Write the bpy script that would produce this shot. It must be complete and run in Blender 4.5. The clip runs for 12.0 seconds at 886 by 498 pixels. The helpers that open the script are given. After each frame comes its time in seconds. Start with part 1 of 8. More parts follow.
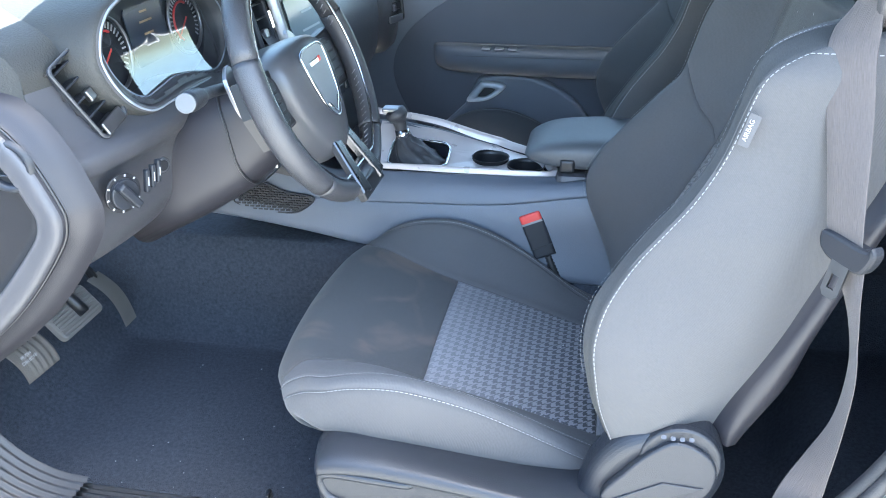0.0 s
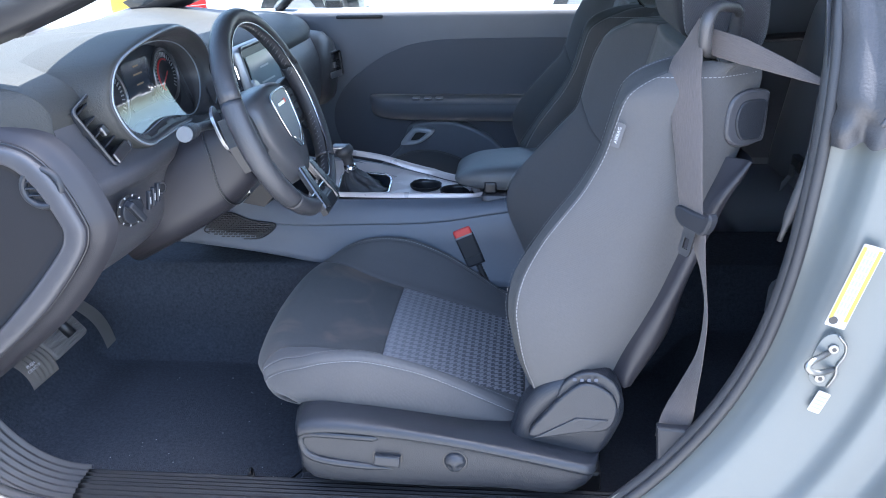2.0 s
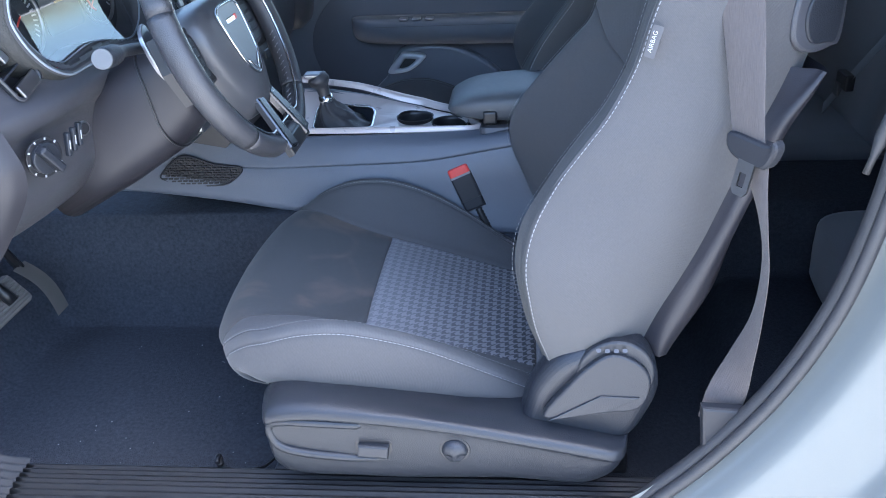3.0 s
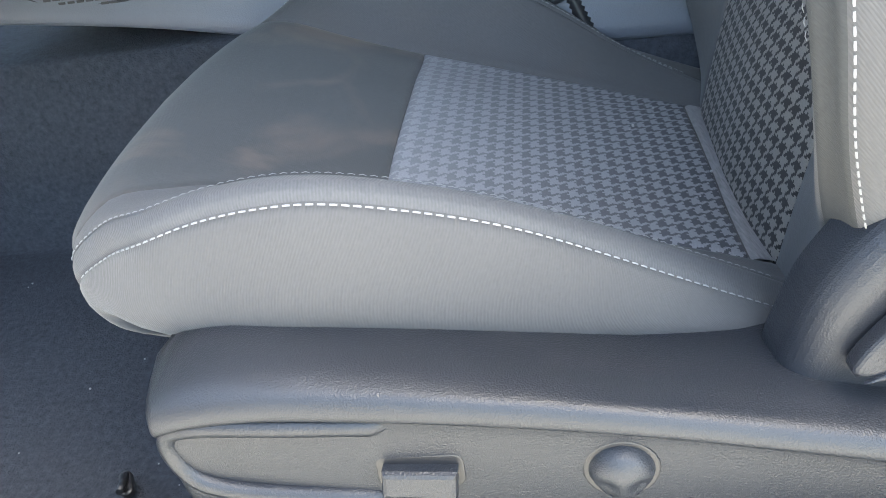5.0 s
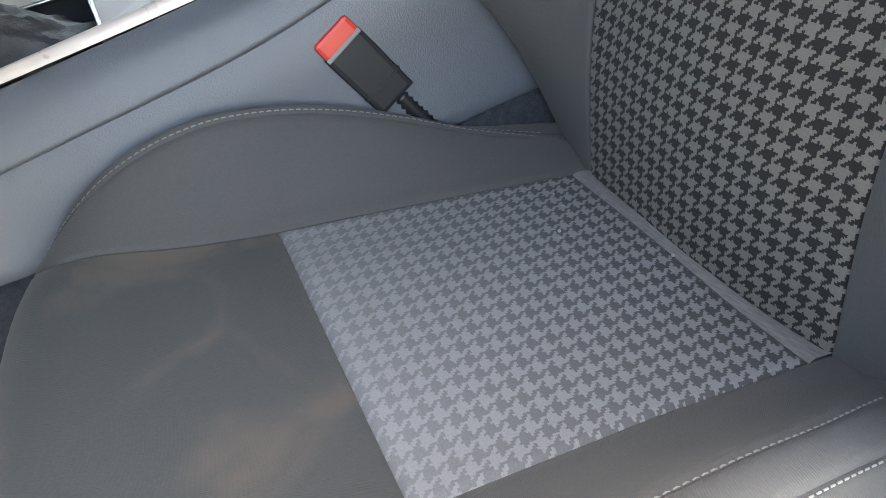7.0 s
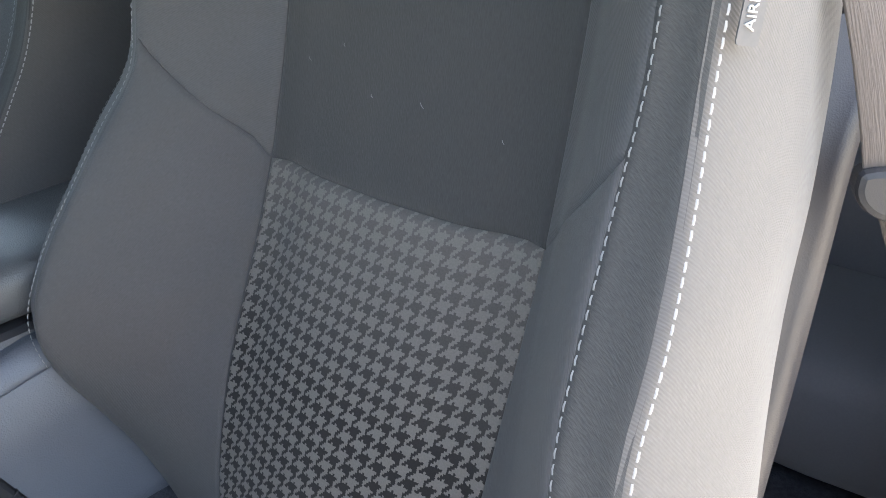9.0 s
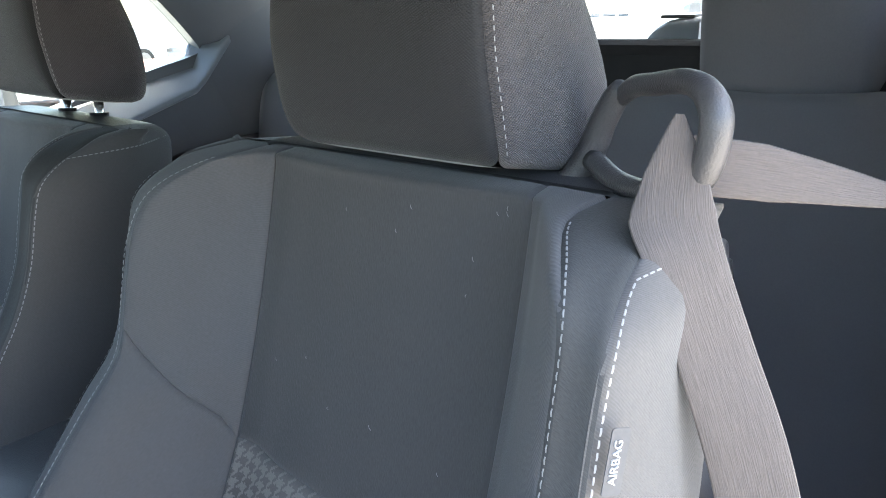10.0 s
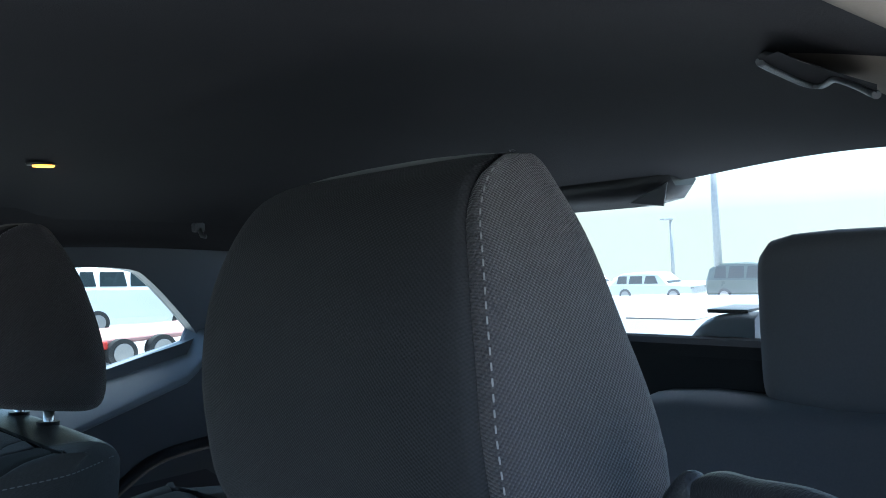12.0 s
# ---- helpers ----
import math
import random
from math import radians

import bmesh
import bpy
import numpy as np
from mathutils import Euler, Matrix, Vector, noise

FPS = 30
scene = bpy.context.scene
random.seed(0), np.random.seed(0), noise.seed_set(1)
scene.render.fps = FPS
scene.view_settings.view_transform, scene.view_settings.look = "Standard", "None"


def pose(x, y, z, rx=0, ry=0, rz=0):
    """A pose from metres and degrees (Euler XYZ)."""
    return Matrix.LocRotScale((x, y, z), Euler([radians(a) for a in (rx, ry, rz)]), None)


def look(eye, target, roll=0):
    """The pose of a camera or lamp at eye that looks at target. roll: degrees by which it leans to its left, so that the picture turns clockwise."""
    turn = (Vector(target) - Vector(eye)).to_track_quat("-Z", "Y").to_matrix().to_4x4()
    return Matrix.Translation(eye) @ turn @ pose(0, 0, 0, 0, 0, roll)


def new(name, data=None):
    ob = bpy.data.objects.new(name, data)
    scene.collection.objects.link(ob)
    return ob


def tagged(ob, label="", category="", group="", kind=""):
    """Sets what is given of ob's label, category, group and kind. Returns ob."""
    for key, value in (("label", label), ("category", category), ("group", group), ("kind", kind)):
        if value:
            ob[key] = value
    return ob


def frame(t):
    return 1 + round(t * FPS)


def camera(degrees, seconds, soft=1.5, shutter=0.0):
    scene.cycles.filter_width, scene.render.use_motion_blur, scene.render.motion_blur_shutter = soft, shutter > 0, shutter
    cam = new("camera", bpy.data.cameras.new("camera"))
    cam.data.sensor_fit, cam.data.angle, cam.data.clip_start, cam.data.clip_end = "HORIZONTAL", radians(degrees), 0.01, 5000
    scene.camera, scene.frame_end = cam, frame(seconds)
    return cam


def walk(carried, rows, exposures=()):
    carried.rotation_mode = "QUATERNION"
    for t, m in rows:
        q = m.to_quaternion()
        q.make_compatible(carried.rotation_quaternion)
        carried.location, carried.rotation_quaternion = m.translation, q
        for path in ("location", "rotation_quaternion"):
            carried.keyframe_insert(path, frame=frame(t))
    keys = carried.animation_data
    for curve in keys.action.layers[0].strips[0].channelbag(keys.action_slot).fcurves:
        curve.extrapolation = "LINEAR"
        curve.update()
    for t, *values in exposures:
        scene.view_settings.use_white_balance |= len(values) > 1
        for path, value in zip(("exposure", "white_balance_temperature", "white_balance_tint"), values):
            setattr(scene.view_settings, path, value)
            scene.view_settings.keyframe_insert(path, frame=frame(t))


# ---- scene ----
# ---- camera ----
cam = camera(57.2, 12.0, 0.95)
PATH = [
    (0, (0.232, -1.497, 1.263), (-0.121, 0.246, 0.35), -1.1),
    (0.5, (0.258, -1.686, 1.29), (-0.02, 0.109, 0.452), -0.9),
    (1, (0.257, -1.756, 1.293), (0.027, 0.062, 0.493), -0.9),
    (1.5, (0.254, -1.782, 1.287), (0.049, 0.048, 0.507), -1.1),
    (2, (0.254, -1.785, 1.288), (0.059, 0.046, 0.508), -1.5),
    (2.5, (0.254, -1.754, 1.282), (0.062, 0.059, 0.462), -2.1),
    (3, (0.245, -1.553, 1.202), (0.045, 0.211, 0.28), -3.3),
    (3.2, (0.216, -1.434, 1.099), (0.012, 0.307, 0.137), -4.0),
    (4.8, (0.117, -1.025, 0.81), (-0.146, 0.651, -0.249), -8.5),
    (5, (0.127, -1.022, 0.805), (-0.165, 0.644, -0.263), -9.4),
    (5.5, (0.093, -1.011, 0.813), (-0.201, 0.634, -0.285), -12.7),
    (6, (-0.03, -0.925, 0.853), (-0.181, 0.71, -0.288), -16.5),
    (6.5, (-0.043, -0.825, 0.885), (0.021, 0.765, -0.327), -18.9),
    (7, (0.013, -0.79, 0.883), (0.311, 0.77, -0.332), -20.5),
    (7.2, (0.057, -0.785, 0.898), (0.388, 0.74, -0.352), -21.1),
    (9, (0.076, -0.795, 1.048), (1.279, 0.524, 0.147), -5.6),
    (9.5, (0.079, -0.817, 1.144), (1.349, 0.517, 0.365), -5.2),
    (10, (0.082, -0.838, 1.212), (1.43, 0.505, 0.595), -3.3),
    (10.5, (0.142, -0.796, 1.235), (1.53, 0.558, 0.747), -2.0),
    (11, (0.223, -0.724, 1.242), (1.632, 0.641, 0.855), -1.4),
    (11.5, (0.244, -0.715, 1.239), (1.668, 0.669, 0.996), -1.4),
    (12, (0.243, -0.72, 1.246), (1.629, 0.721, 1.25), -3.1),
]
EXPOSURES = [(0.0, 4.00, 6000, 2), (0.5, 3.26, 5750, 8), (2.0, 3.18, 5700, 9), (3.0, 3.38, 5650, 9), (4.8, 3.84, 7000, 2), (5.5, 3.84, 7400, 3), (7.0, 3.98, 8600, 5), (9.0, 3.88, 7800, 8), (9.5, 4.00, 7800, 8), (10.0, 3.92, 7000, 7), (10.5, 3.56, 6150, 6), (11.0, 3.08, 5850, 5), (11.5, 2.86, 5600, 2), (12.0, 2.28, 5450, 1)]
walk(cam, [(t, look(eye, target, roll)) for t, eye, target, roll in PATH], EXPOSURES)

# ---- daylight: high sun from behind the car, clear sky ----
SUN_DIR = Vector((0.34, 0.045, 0.94)).normalized()
world = bpy.data.worlds.new("sky")
scene.world = world
world.use_nodes = True
wn = world.node_tree.nodes
sky = wn.new("ShaderNodeTexSky")
sky.sky_type, sky.sun_disc = "NISHITA", False
sky.sun_elevation = math.asin(SUN_DIR.z)
sky.sun_rotation = math.atan2(SUN_DIR.x, SUN_DIR.y)
sky.air_density, sky.dust_density = 1.0, 3.0
wn["Background"].inputs["Strength"].default_value = 0.15
# below the horizon the sky keeps its horizon colour, where the ground falls away
wl = world.node_tree.links
geo, sxyz, zmax, cxyz = (wn.new("ShaderNode" + k) for k in ("TexCoord", "SeparateXYZ", "Math", "CombineXYZ"))
zmax.operation = "MAXIMUM"
zmax.inputs[1].default_value = 0.03
wl.new(geo.outputs["Generated"], sxyz.inputs[0])
wl.new(sxyz.outputs[2], zmax.inputs[0])
wl.new(sxyz.outputs[0], cxyz.inputs[0])
wl.new(sxyz.outputs[1], cxyz.inputs[1])
wl.new(zmax.outputs[0], cxyz.inputs[2])
wl.new(cxyz.outputs[0], sky.inputs[0])
world.node_tree.links.new(sky.outputs[0], wn["Background"].inputs["Color"])
sun_data = bpy.data.lights.new("sun", "SUN")
sun_data.energy, sun_data.angle, sun_data.color = 4.5, radians(0.6), (1.0, 0.95, 0.88)
sun = new("sun", sun_data)
sun.matrix_world = look(SUN_DIR * 30, (0, 0, 0))


# ---- materials ----
def material(name, color, rough=0.6, metal=0.0, var=0.12, scale=6.0, bump=0.0, bump_scale=300.0, coat=0.0, spec=0.5, wear=0.0, coords="Object"):
    """A surface with two scales of colour variation, fine relief and, with wear, paler scuffs."""
    m = bpy.data.materials.new(name)
    m.use_nodes = True
    n, l = m.node_tree.nodes, m.node_tree.links
    b = n["Principled BSDF"]
    tc = n.new("ShaderNodeTexCoord")
    big = n.new("ShaderNodeTexNoise")
    big.inputs["Scale"].default_value, big.inputs["Detail"].default_value = scale, 4
    fine = n.new("ShaderNodeTexNoise")
    fine.inputs["Scale"].default_value, fine.inputs["Detail"].default_value = bump_scale, 2
    for t in (big, fine):
        l.new(tc.outputs[coords], t.inputs["Vector"])
    add = n.new("ShaderNodeMath")
    add.operation = "MULTIPLY_ADD"
    l.new(fine.outputs["Fac"], add.inputs[0])
    add.inputs[1].default_value = 0.35
    l.new(big.outputs["Fac"], add.inputs[2])
    ramp = n.new("ShaderNodeMapRange")
    ramp.inputs["From Min"].default_value, ramp.inputs["From Max"].default_value = 0.35, 1.0
    ramp.inputs["To Min"].default_value, ramp.inputs["To Max"].default_value = 1 - var, 1 + var
    l.new(add.outputs[0], ramp.inputs["Value"])
    mul = n.new("ShaderNodeVectorMath")
    mul.operation = "SCALE"
    mul.inputs[0].default_value = color
    l.new(ramp.outputs[0], mul.inputs["Scale"])
    out = mul.outputs[0]
    if wear:
        sc = n.new("ShaderNodeTexNoise")
        sc.inputs["Scale"].default_value, sc.inputs["Detail"].default_value, sc.inputs["Roughness"].default_value = 9, 8, 0.75
        l.new(tc.outputs[coords], sc.inputs["Vector"])
        sr = n.new("ShaderNodeMapRange")
        sr.inputs["From Min"].default_value, sr.inputs["From Max"].default_value = 0.60, 0.80
        sr.inputs["To Max"].default_value = wear
        l.new(sc.outputs["Fac"], sr.inputs["Value"])
        mx = n.new("ShaderNodeMix")
        mx.data_type = "RGBA"
        l.new(sr.outputs[0], mx.inputs["Factor"])
        l.new(out, mx.inputs["A"])
        mx.inputs["B"].default_value = (*[min(1, c * 2.2 + 0.02) for c in color], 1)
        out = mx.outputs["Result"]
    l.new(out, b.inputs["Base Color"])
    rr = n.new("ShaderNodeMapRange")
    rr.inputs["To Min"].default_value, rr.inputs["To Max"].default_value = max(0.02, rough - 0.08), min(1, rough + 0.08)
    l.new(big.outputs["Fac"], rr.inputs["Value"])
    l.new(rr.outputs[0], b.inputs["Roughness"])
    b.inputs["Metallic"].default_value = metal
    b.inputs["Coat Weight"].default_value = coat
    b.inputs["Specular IOR Level"].default_value = spec
    if bump:
        bp = n.new("ShaderNodeBump")
        bp.inputs["Strength"].default_value, bp.inputs["Distance"].default_value = bump, 0.0015
        l.new(fine.outputs["Fac"], bp.inputs["Height"])
        l.new(bp.outputs[0], b.inputs["Normal"])
    return m


def math_node(n, l, op, a, b=None, c=None):
    k = n.new("ShaderNodeMath")
    k.operation = op
    for i, v in enumerate((a, b, c)):
        if v is None:
            continue
        if isinstance(v, (int, float)):
            k.inputs[i].default_value = v
        else:
            l.new(v, k.inputs[i])
    return k.outputs[0]


def cloth(name, color, rib=0.0009, angle=0.0, var=0.10, sheen=0.25, stains=0.0, stain_color=(0.10, 0.08, 0.065), amp=0.16, long=7.0, relief=0.35, knit=0.0, twill=0.0, spec=0.3):
    """Woven seat cloth in metres of the UV map: fine twill ribs, mottling and faint stains."""
    m = bpy.data.materials.new(name)
    m.use_nodes = True
    n, l = m.node_tree.nodes, m.node_tree.links
    b = n["Principled BSDF"]
    uv = n.new("ShaderNodeUVMap")
    sep = n.new("ShaderNodeSeparateXYZ")
    l.new(uv.outputs[0], sep.inputs[0])
    ca, sa = math.cos(angle), math.sin(angle)
    u = math_node(n, l, "ADD", math_node(n, l, "MULTIPLY", sep.outputs[0], ca), math_node(n, l, "MULTIPLY", sep.outputs[1], sa))
    v = math_node(n, l, "SUBTRACT", math_node(n, l, "MULTIPLY", sep.outputs[1], ca), math_node(n, l, "MULTIPLY", sep.outputs[0], sa))
    vec = n.new("ShaderNodeCombineXYZ")
    l.new(math_node(n, l, "DIVIDE", u, rib), vec.inputs[0])
    l.new(math_node(n, l, "DIVIDE", v, rib * long), vec.inputs[1])
    yarn = n.new("ShaderNodeTexNoise")
    yarn.inputs["Scale"].default_value, yarn.inputs["Detail"].default_value = 1.0, 2
    l.new(vec.outputs[0], yarn.inputs["Vector"])
    weave = math_node(n, l, "MULTIPLY", math_node(n, l, "SUBTRACT", yarn.outputs["Fac"], 0.5), 3.0)
    if knit:
        loop = math_node(n, l, "MULTIPLY", math_node(n, l, "SINE", math_node(n, l, "MULTIPLY", u, 2 * math.pi / knit)), math_node(n, l, "SINE", math_node(n, l, "MULTIPLY", v, 2 * math.pi / (knit * 0.7))))
        weave = math_node(n, l, "MULTIPLY_ADD", loop, 0.8, math_node(n, l, "MULTIPLY", weave, 0.5))
    if twill:
        lines = math_node(n, l, "SINE", math_node(n, l, "MULTIPLY", u, 2 * math.pi / twill))
        weave = math_node(n, l, "MULTIPLY_ADD", lines, 0.36, math_node(n, l, "MULTIPLY", weave, 0.7))
    tc = n.new("ShaderNodeTexCoord")
    big = n.new("ShaderNodeTexNoise")
    big.inputs["Scale"].default_value, big.inputs["Detail"].default_value = 7, 6
    l.new(tc.outputs["Object"], big.inputs["Vector"])
    lint = n.new("ShaderNodeTexNoise")
    lint.inputs["Scale"].default_value, lint.inputs["Detail"].default_value = 420, 3
    l.new(tc.outputs["Object"], lint.inputs["Vector"])
    f = math_node(n, l, "MULTIPLY_ADD", big.outputs["Fac"], var * 2, 1 - var)
    f = math_node(n, l, "MULTIPLY_ADD", weave, amp, f)
    f = math_node(n, l, "MULTIPLY_ADD", lint.outputs["Fac"], 0.20, math_node(n, l, "SUBTRACT", f, 0.10))
    sc = n.new("ShaderNodeVectorMath")
    sc.operation = "SCALE"
    sc.inputs[0].default_value = color
    l.new(f, sc.inputs["Scale"])
    out = sc.outputs[0]
    if stains:
        st = n.new("ShaderNodeTexNoise")
        st.inputs["Scale"].default_value, st.inputs["Detail"].default_value, st.inputs["Distortion"].default_value = 9, 5, 0.8
        l.new(tc.outputs["Object"], st.inputs["Vector"])
        r = n.new("ShaderNodeMapRange")
        r.interpolation_type = "SMOOTHSTEP"
        r.inputs["From Min"].default_value, r.inputs["From Max"].default_value, r.inputs["To Max"].default_value = 0.48, 0.72, stains
        l.new(st.outputs["Fac"], r.inputs["Value"])
        mx = n.new("ShaderNodeMix")
        mx.data_type = "RGBA"
        l.new(r.outputs[0], mx.inputs["Factor"])
        l.new(out, mx.inputs["A"])
        mx.inputs["B"].default_value = (*stain_color, 1)
        out = mx.outputs["Result"]
    l.new(out, b.inputs["Base Color"])
    b.inputs["Roughness"].default_value = 0.85
    b.inputs["Sheen Weight"].default_value = sheen
    b.inputs["Sheen Roughness"].default_value = 0.5
    b.inputs["Specular IOR Level"].default_value = spec
    bp = n.new("ShaderNodeBump")
    bp.inputs["Strength"].default_value, bp.inputs["Distance"].default_value = relief, 0.0004
    l.new(weave, bp.inputs["Height"])
    l.new(bp.outputs[0], b.inputs["Normal"])
    return m


def houndstooth(name, dark, light, cell=0.0148, fade=(0.0, 0.2)):
    """Houndstooth weave: groups of four dark and four light threads in a two-and-two twill, paler where v is small."""
    m = bpy.data.materials.new(name)
    m.use_nodes = True
    n, l = m.node_tree.nodes, m.node_tree.links
    b = n["Principled BSDF"]
    uv = n.new("ShaderNodeUVMap")
    sep = n.new("ShaderNodeSeparateXYZ")
    l.new(uv.outputs[0], sep.inputs[0])
    fuzz = n.new("ShaderNodeTexNoise")
    fuzz.inputs["Scale"].default_value = 900
    l.new(uv.outputs[0], fuzz.inputs["Vector"])
    jit = math_node(n, l, "MULTIPLY", math_node(n, l, "SUBTRACT", fuzz.outputs["Fac"], 0.5), cell * 0.16)
    i = math_node(n, l, "FLOOR", math_node(n, l, "DIVIDE", math_node(n, l, "ADD", sep.outputs[0], jit), cell / 8))
    j = math_node(n, l, "FLOOR", math_node(n, l, "DIVIDE", math_node(n, l, "ADD", sep.outputs[1], jit), cell / 8))
    w = math_node(n, l, "LESS_THAN", math_node(n, l, "FLOORED_MODULO", i, 8), 3.5)
    f = math_node(n, l, "LESS_THAN", math_node(n, l, "FLOORED_MODULO", j, 8), 3.5)
    top = math_node(n, l, "LESS_THAN", math_node(n, l, "FLOORED_MODULO", math_node(n, l, "SUBTRACT", i, j), 4), 1.5)
    pat = math_node(n, l, "ADD", math_node(n, l, "MULTIPLY", top, w), math_node(n, l, "MULTIPLY", math_node(n, l, "SUBTRACT", 1, top), f))
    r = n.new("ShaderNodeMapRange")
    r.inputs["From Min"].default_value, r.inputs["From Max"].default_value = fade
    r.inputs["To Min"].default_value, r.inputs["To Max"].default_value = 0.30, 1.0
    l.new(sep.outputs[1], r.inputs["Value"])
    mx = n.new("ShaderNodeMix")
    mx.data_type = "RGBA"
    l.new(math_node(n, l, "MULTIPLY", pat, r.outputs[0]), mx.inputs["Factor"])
    mx.inputs["A"].default_value, mx.inputs["B"].default_value = (*light, 1), (*dark, 1)
    noi = n.new("ShaderNodeTexNoise")
    noi.inputs["Scale"].default_value, noi.inputs["Detail"].default_value = 700, 3
    l.new(uv.outputs[0], noi.inputs["Vector"])
    s = n.new("ShaderNodeVectorMath")
    s.operation = "SCALE"
    l.new(mx.outputs["Result"], s.inputs[0])
    l.new(math_node(n, l, "MULTIPLY_ADD", noi.outputs["Fac"], 0.5, 0.75), s.inputs["Scale"])
    l.new(s.outputs[0], b.inputs["Base Color"])
    b.inputs["Roughness"].default_value = 0.85
    b.inputs["Sheen Weight"].default_value = 0.07
    b.inputs["Specular IOR Level"].default_value = 0.2
    bp = n.new("ShaderNodeBump")
    bp.inputs["Strength"].default_value, bp.inputs["Distance"].default_value = 0.4, 0.0005
    l.new(math_node(n, l, "MULTIPLY_ADD", noi.outputs["Fac"], 0.6, math_node(n, l, "MULTIPLY", pat, -0.6)), bp.inputs["Height"])
    l.new(bp.outputs[0], b.inputs["Normal"])
    return m


def glass(name, color=(0.93, 0.97, 0.96), rough=0.0, base=0.045):
    m = bpy.data.materials.new(name)
    m.use_nodes = True
    n, l = m.node_tree.nodes, m.node_tree.links
    n.remove(n["Principled BSDF"])
    tr, gl, mix, lw = (n.new("ShaderNode" + k) for k in ("BsdfTransparent", "BsdfGlossy", "MixShader", "LayerWeight"))
    tr.inputs[0].default_value = (*color, 1)
    gl.inputs["Roughness"].default_value = rough
    lw.inputs["Blend"].default_value = 0.5
    gloss = math_node(n, l, "MULTIPLY_ADD", math_node(n, l, "POWER", lw.outputs["Facing"], 5), 0.95, base)
    l.new(gloss, mix.inputs[0])
    l.new(tr.outputs[0], mix.inputs[1])
    l.new(gl.outputs[0], mix.inputs[2])
    l.new(mix.outputs[0], n["Material Output"].inputs["Surface"])
    return m


def lamp_material(name, color, strength):
    m = bpy.data.materials.new(name)
    m.use_nodes = True
    b = m.node_tree.nodes["Principled BSDF"]
    b.inputs["Base Color"].default_value = (*color, 1)
    b.inputs["Emission Color"].default_value = (*color, 1)
    b.inputs["Emission Strength"].default_value = strength
    return m


CLOTH = cloth("charcoal seat cloth", (0.080, 0.079, 0.081), sheen=0.08, spec=0.2, rib=0.0007, angle=0.7, stains=0.12, twill=0.0013)
CLOTH_FRONT = cloth("worn charcoal cloth", (0.052, 0.052, 0.052), sheen=0.10, angle=0.7, twill=0.0013, stains=0.85, stain_color=(0.105, 0.084, 0.071))
CLOTH_WELT = cloth("dark welt cloth", (0.046, 0.047, 0.047), rib=0.0007, angle=0.7, sheen=0.04, spec=0.15)
FOLD = cloth("stretched grey fold cloth", (0.165, 0.160, 0.160), rib=0.0014, angle=1.45, amp=0.34, long=9, sheen=0.05)
CLOTH_SIDE = cloth("ribbed side cloth", (0.064, 0.062, 0.062), sheen=0.16, rib=0.0009, angle=0.7, amp=0.13, long=9, relief=0.35, twill=0.0013)
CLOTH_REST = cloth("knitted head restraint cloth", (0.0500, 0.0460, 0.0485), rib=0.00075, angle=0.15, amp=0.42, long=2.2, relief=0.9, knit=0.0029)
CLOTH_REAR = cloth("dark rear seat cloth", (0.155, 0.155, 0.168))
DOOR_CLOTH = cloth("dark door cloth", (0.110, 0.112, 0.128))
CLOTH_MID = cloth("plain charcoal insert cloth", (0.047, 0.046, 0.046), sheen=0.12)
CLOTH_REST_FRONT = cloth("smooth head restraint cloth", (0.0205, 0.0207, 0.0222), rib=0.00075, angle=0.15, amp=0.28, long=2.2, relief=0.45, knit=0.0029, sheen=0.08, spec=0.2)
DOOR_TRIM = material("smooth grey door trim", (0.160, 0.166, 0.190), 0.42, bump=0.12, bump_scale=1500, wear=0.1)
DASH_END = material("matt black dash end plastic", (0.016, 0.016, 0.018), 0.60, bump=0.2, bump_scale=900, spec=0.22, wear=0.1)
COLUMN = material("dark column plastic", (0.024, 0.023, 0.027), 0.42, spec=0.35, bump=0.15, bump_scale=900)
SIDE_TRIM = material("dark blue-grey side trim", (0.066, 0.072, 0.086), 0.45, bump=0.12, bump_scale=1500, wear=0.1)
JAMB_RUBBER = material("worn grey jamb rubber", (0.040, 0.039, 0.042), 0.48, var=0.3, scale=18, bump=0.4, bump_scale=300, wear=0.3)
HUB = material("satin grey hub plastic", (0.070, 0.069, 0.073), 0.33, bump=0.12, bump_scale=1200)
BUCKLE = material("matt black buckle plastic", (0.020, 0.021, 0.025), 0.50, bump=0.1, bump_scale=1200, spec=0.3)
TONGUE = material("dull tongue steel", (0.13, 0.13, 0.135), 0.42, 1.0, var=0.10, scale=30)
GUIDE = material("rubbed charcoal guide plastic", (0.050, 0.048, 0.050), 0.42, bump=0.35, bump_scale=700, wear=0.35)
ARMREST = material("black armrest skin", (0.095, 0.099, 0.115), 0.55, bump=0.3, bump_scale=700, spec=0.35)
# daylight and highlights put into a pale colour: ledge, belt outlet, hood rim
PALE_LIT = material("pale blue-grey trim with light in its colour", (0.24, 0.27, 0.31), 0.42, bump=0.1, bump_scale=1200)
CONSOLE = material("soft console vinyl", (0.100, 0.110, 0.132), 0.40, bump=0.35, bump_scale=700, wear=0.08)
DECK = material("satin champagne deck", (0.50, 0.445, 0.425), 0.30, 0.20, var=0.05, scale=30, bump=0.05, bump_scale=1500)
TRIM_BLUE = material("smooth blue-grey trim", (0.130, 0.142, 0.160), 0.38, bump=0.1, bump_scale=1200)
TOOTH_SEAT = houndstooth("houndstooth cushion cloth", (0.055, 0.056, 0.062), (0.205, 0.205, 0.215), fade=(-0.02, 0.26))
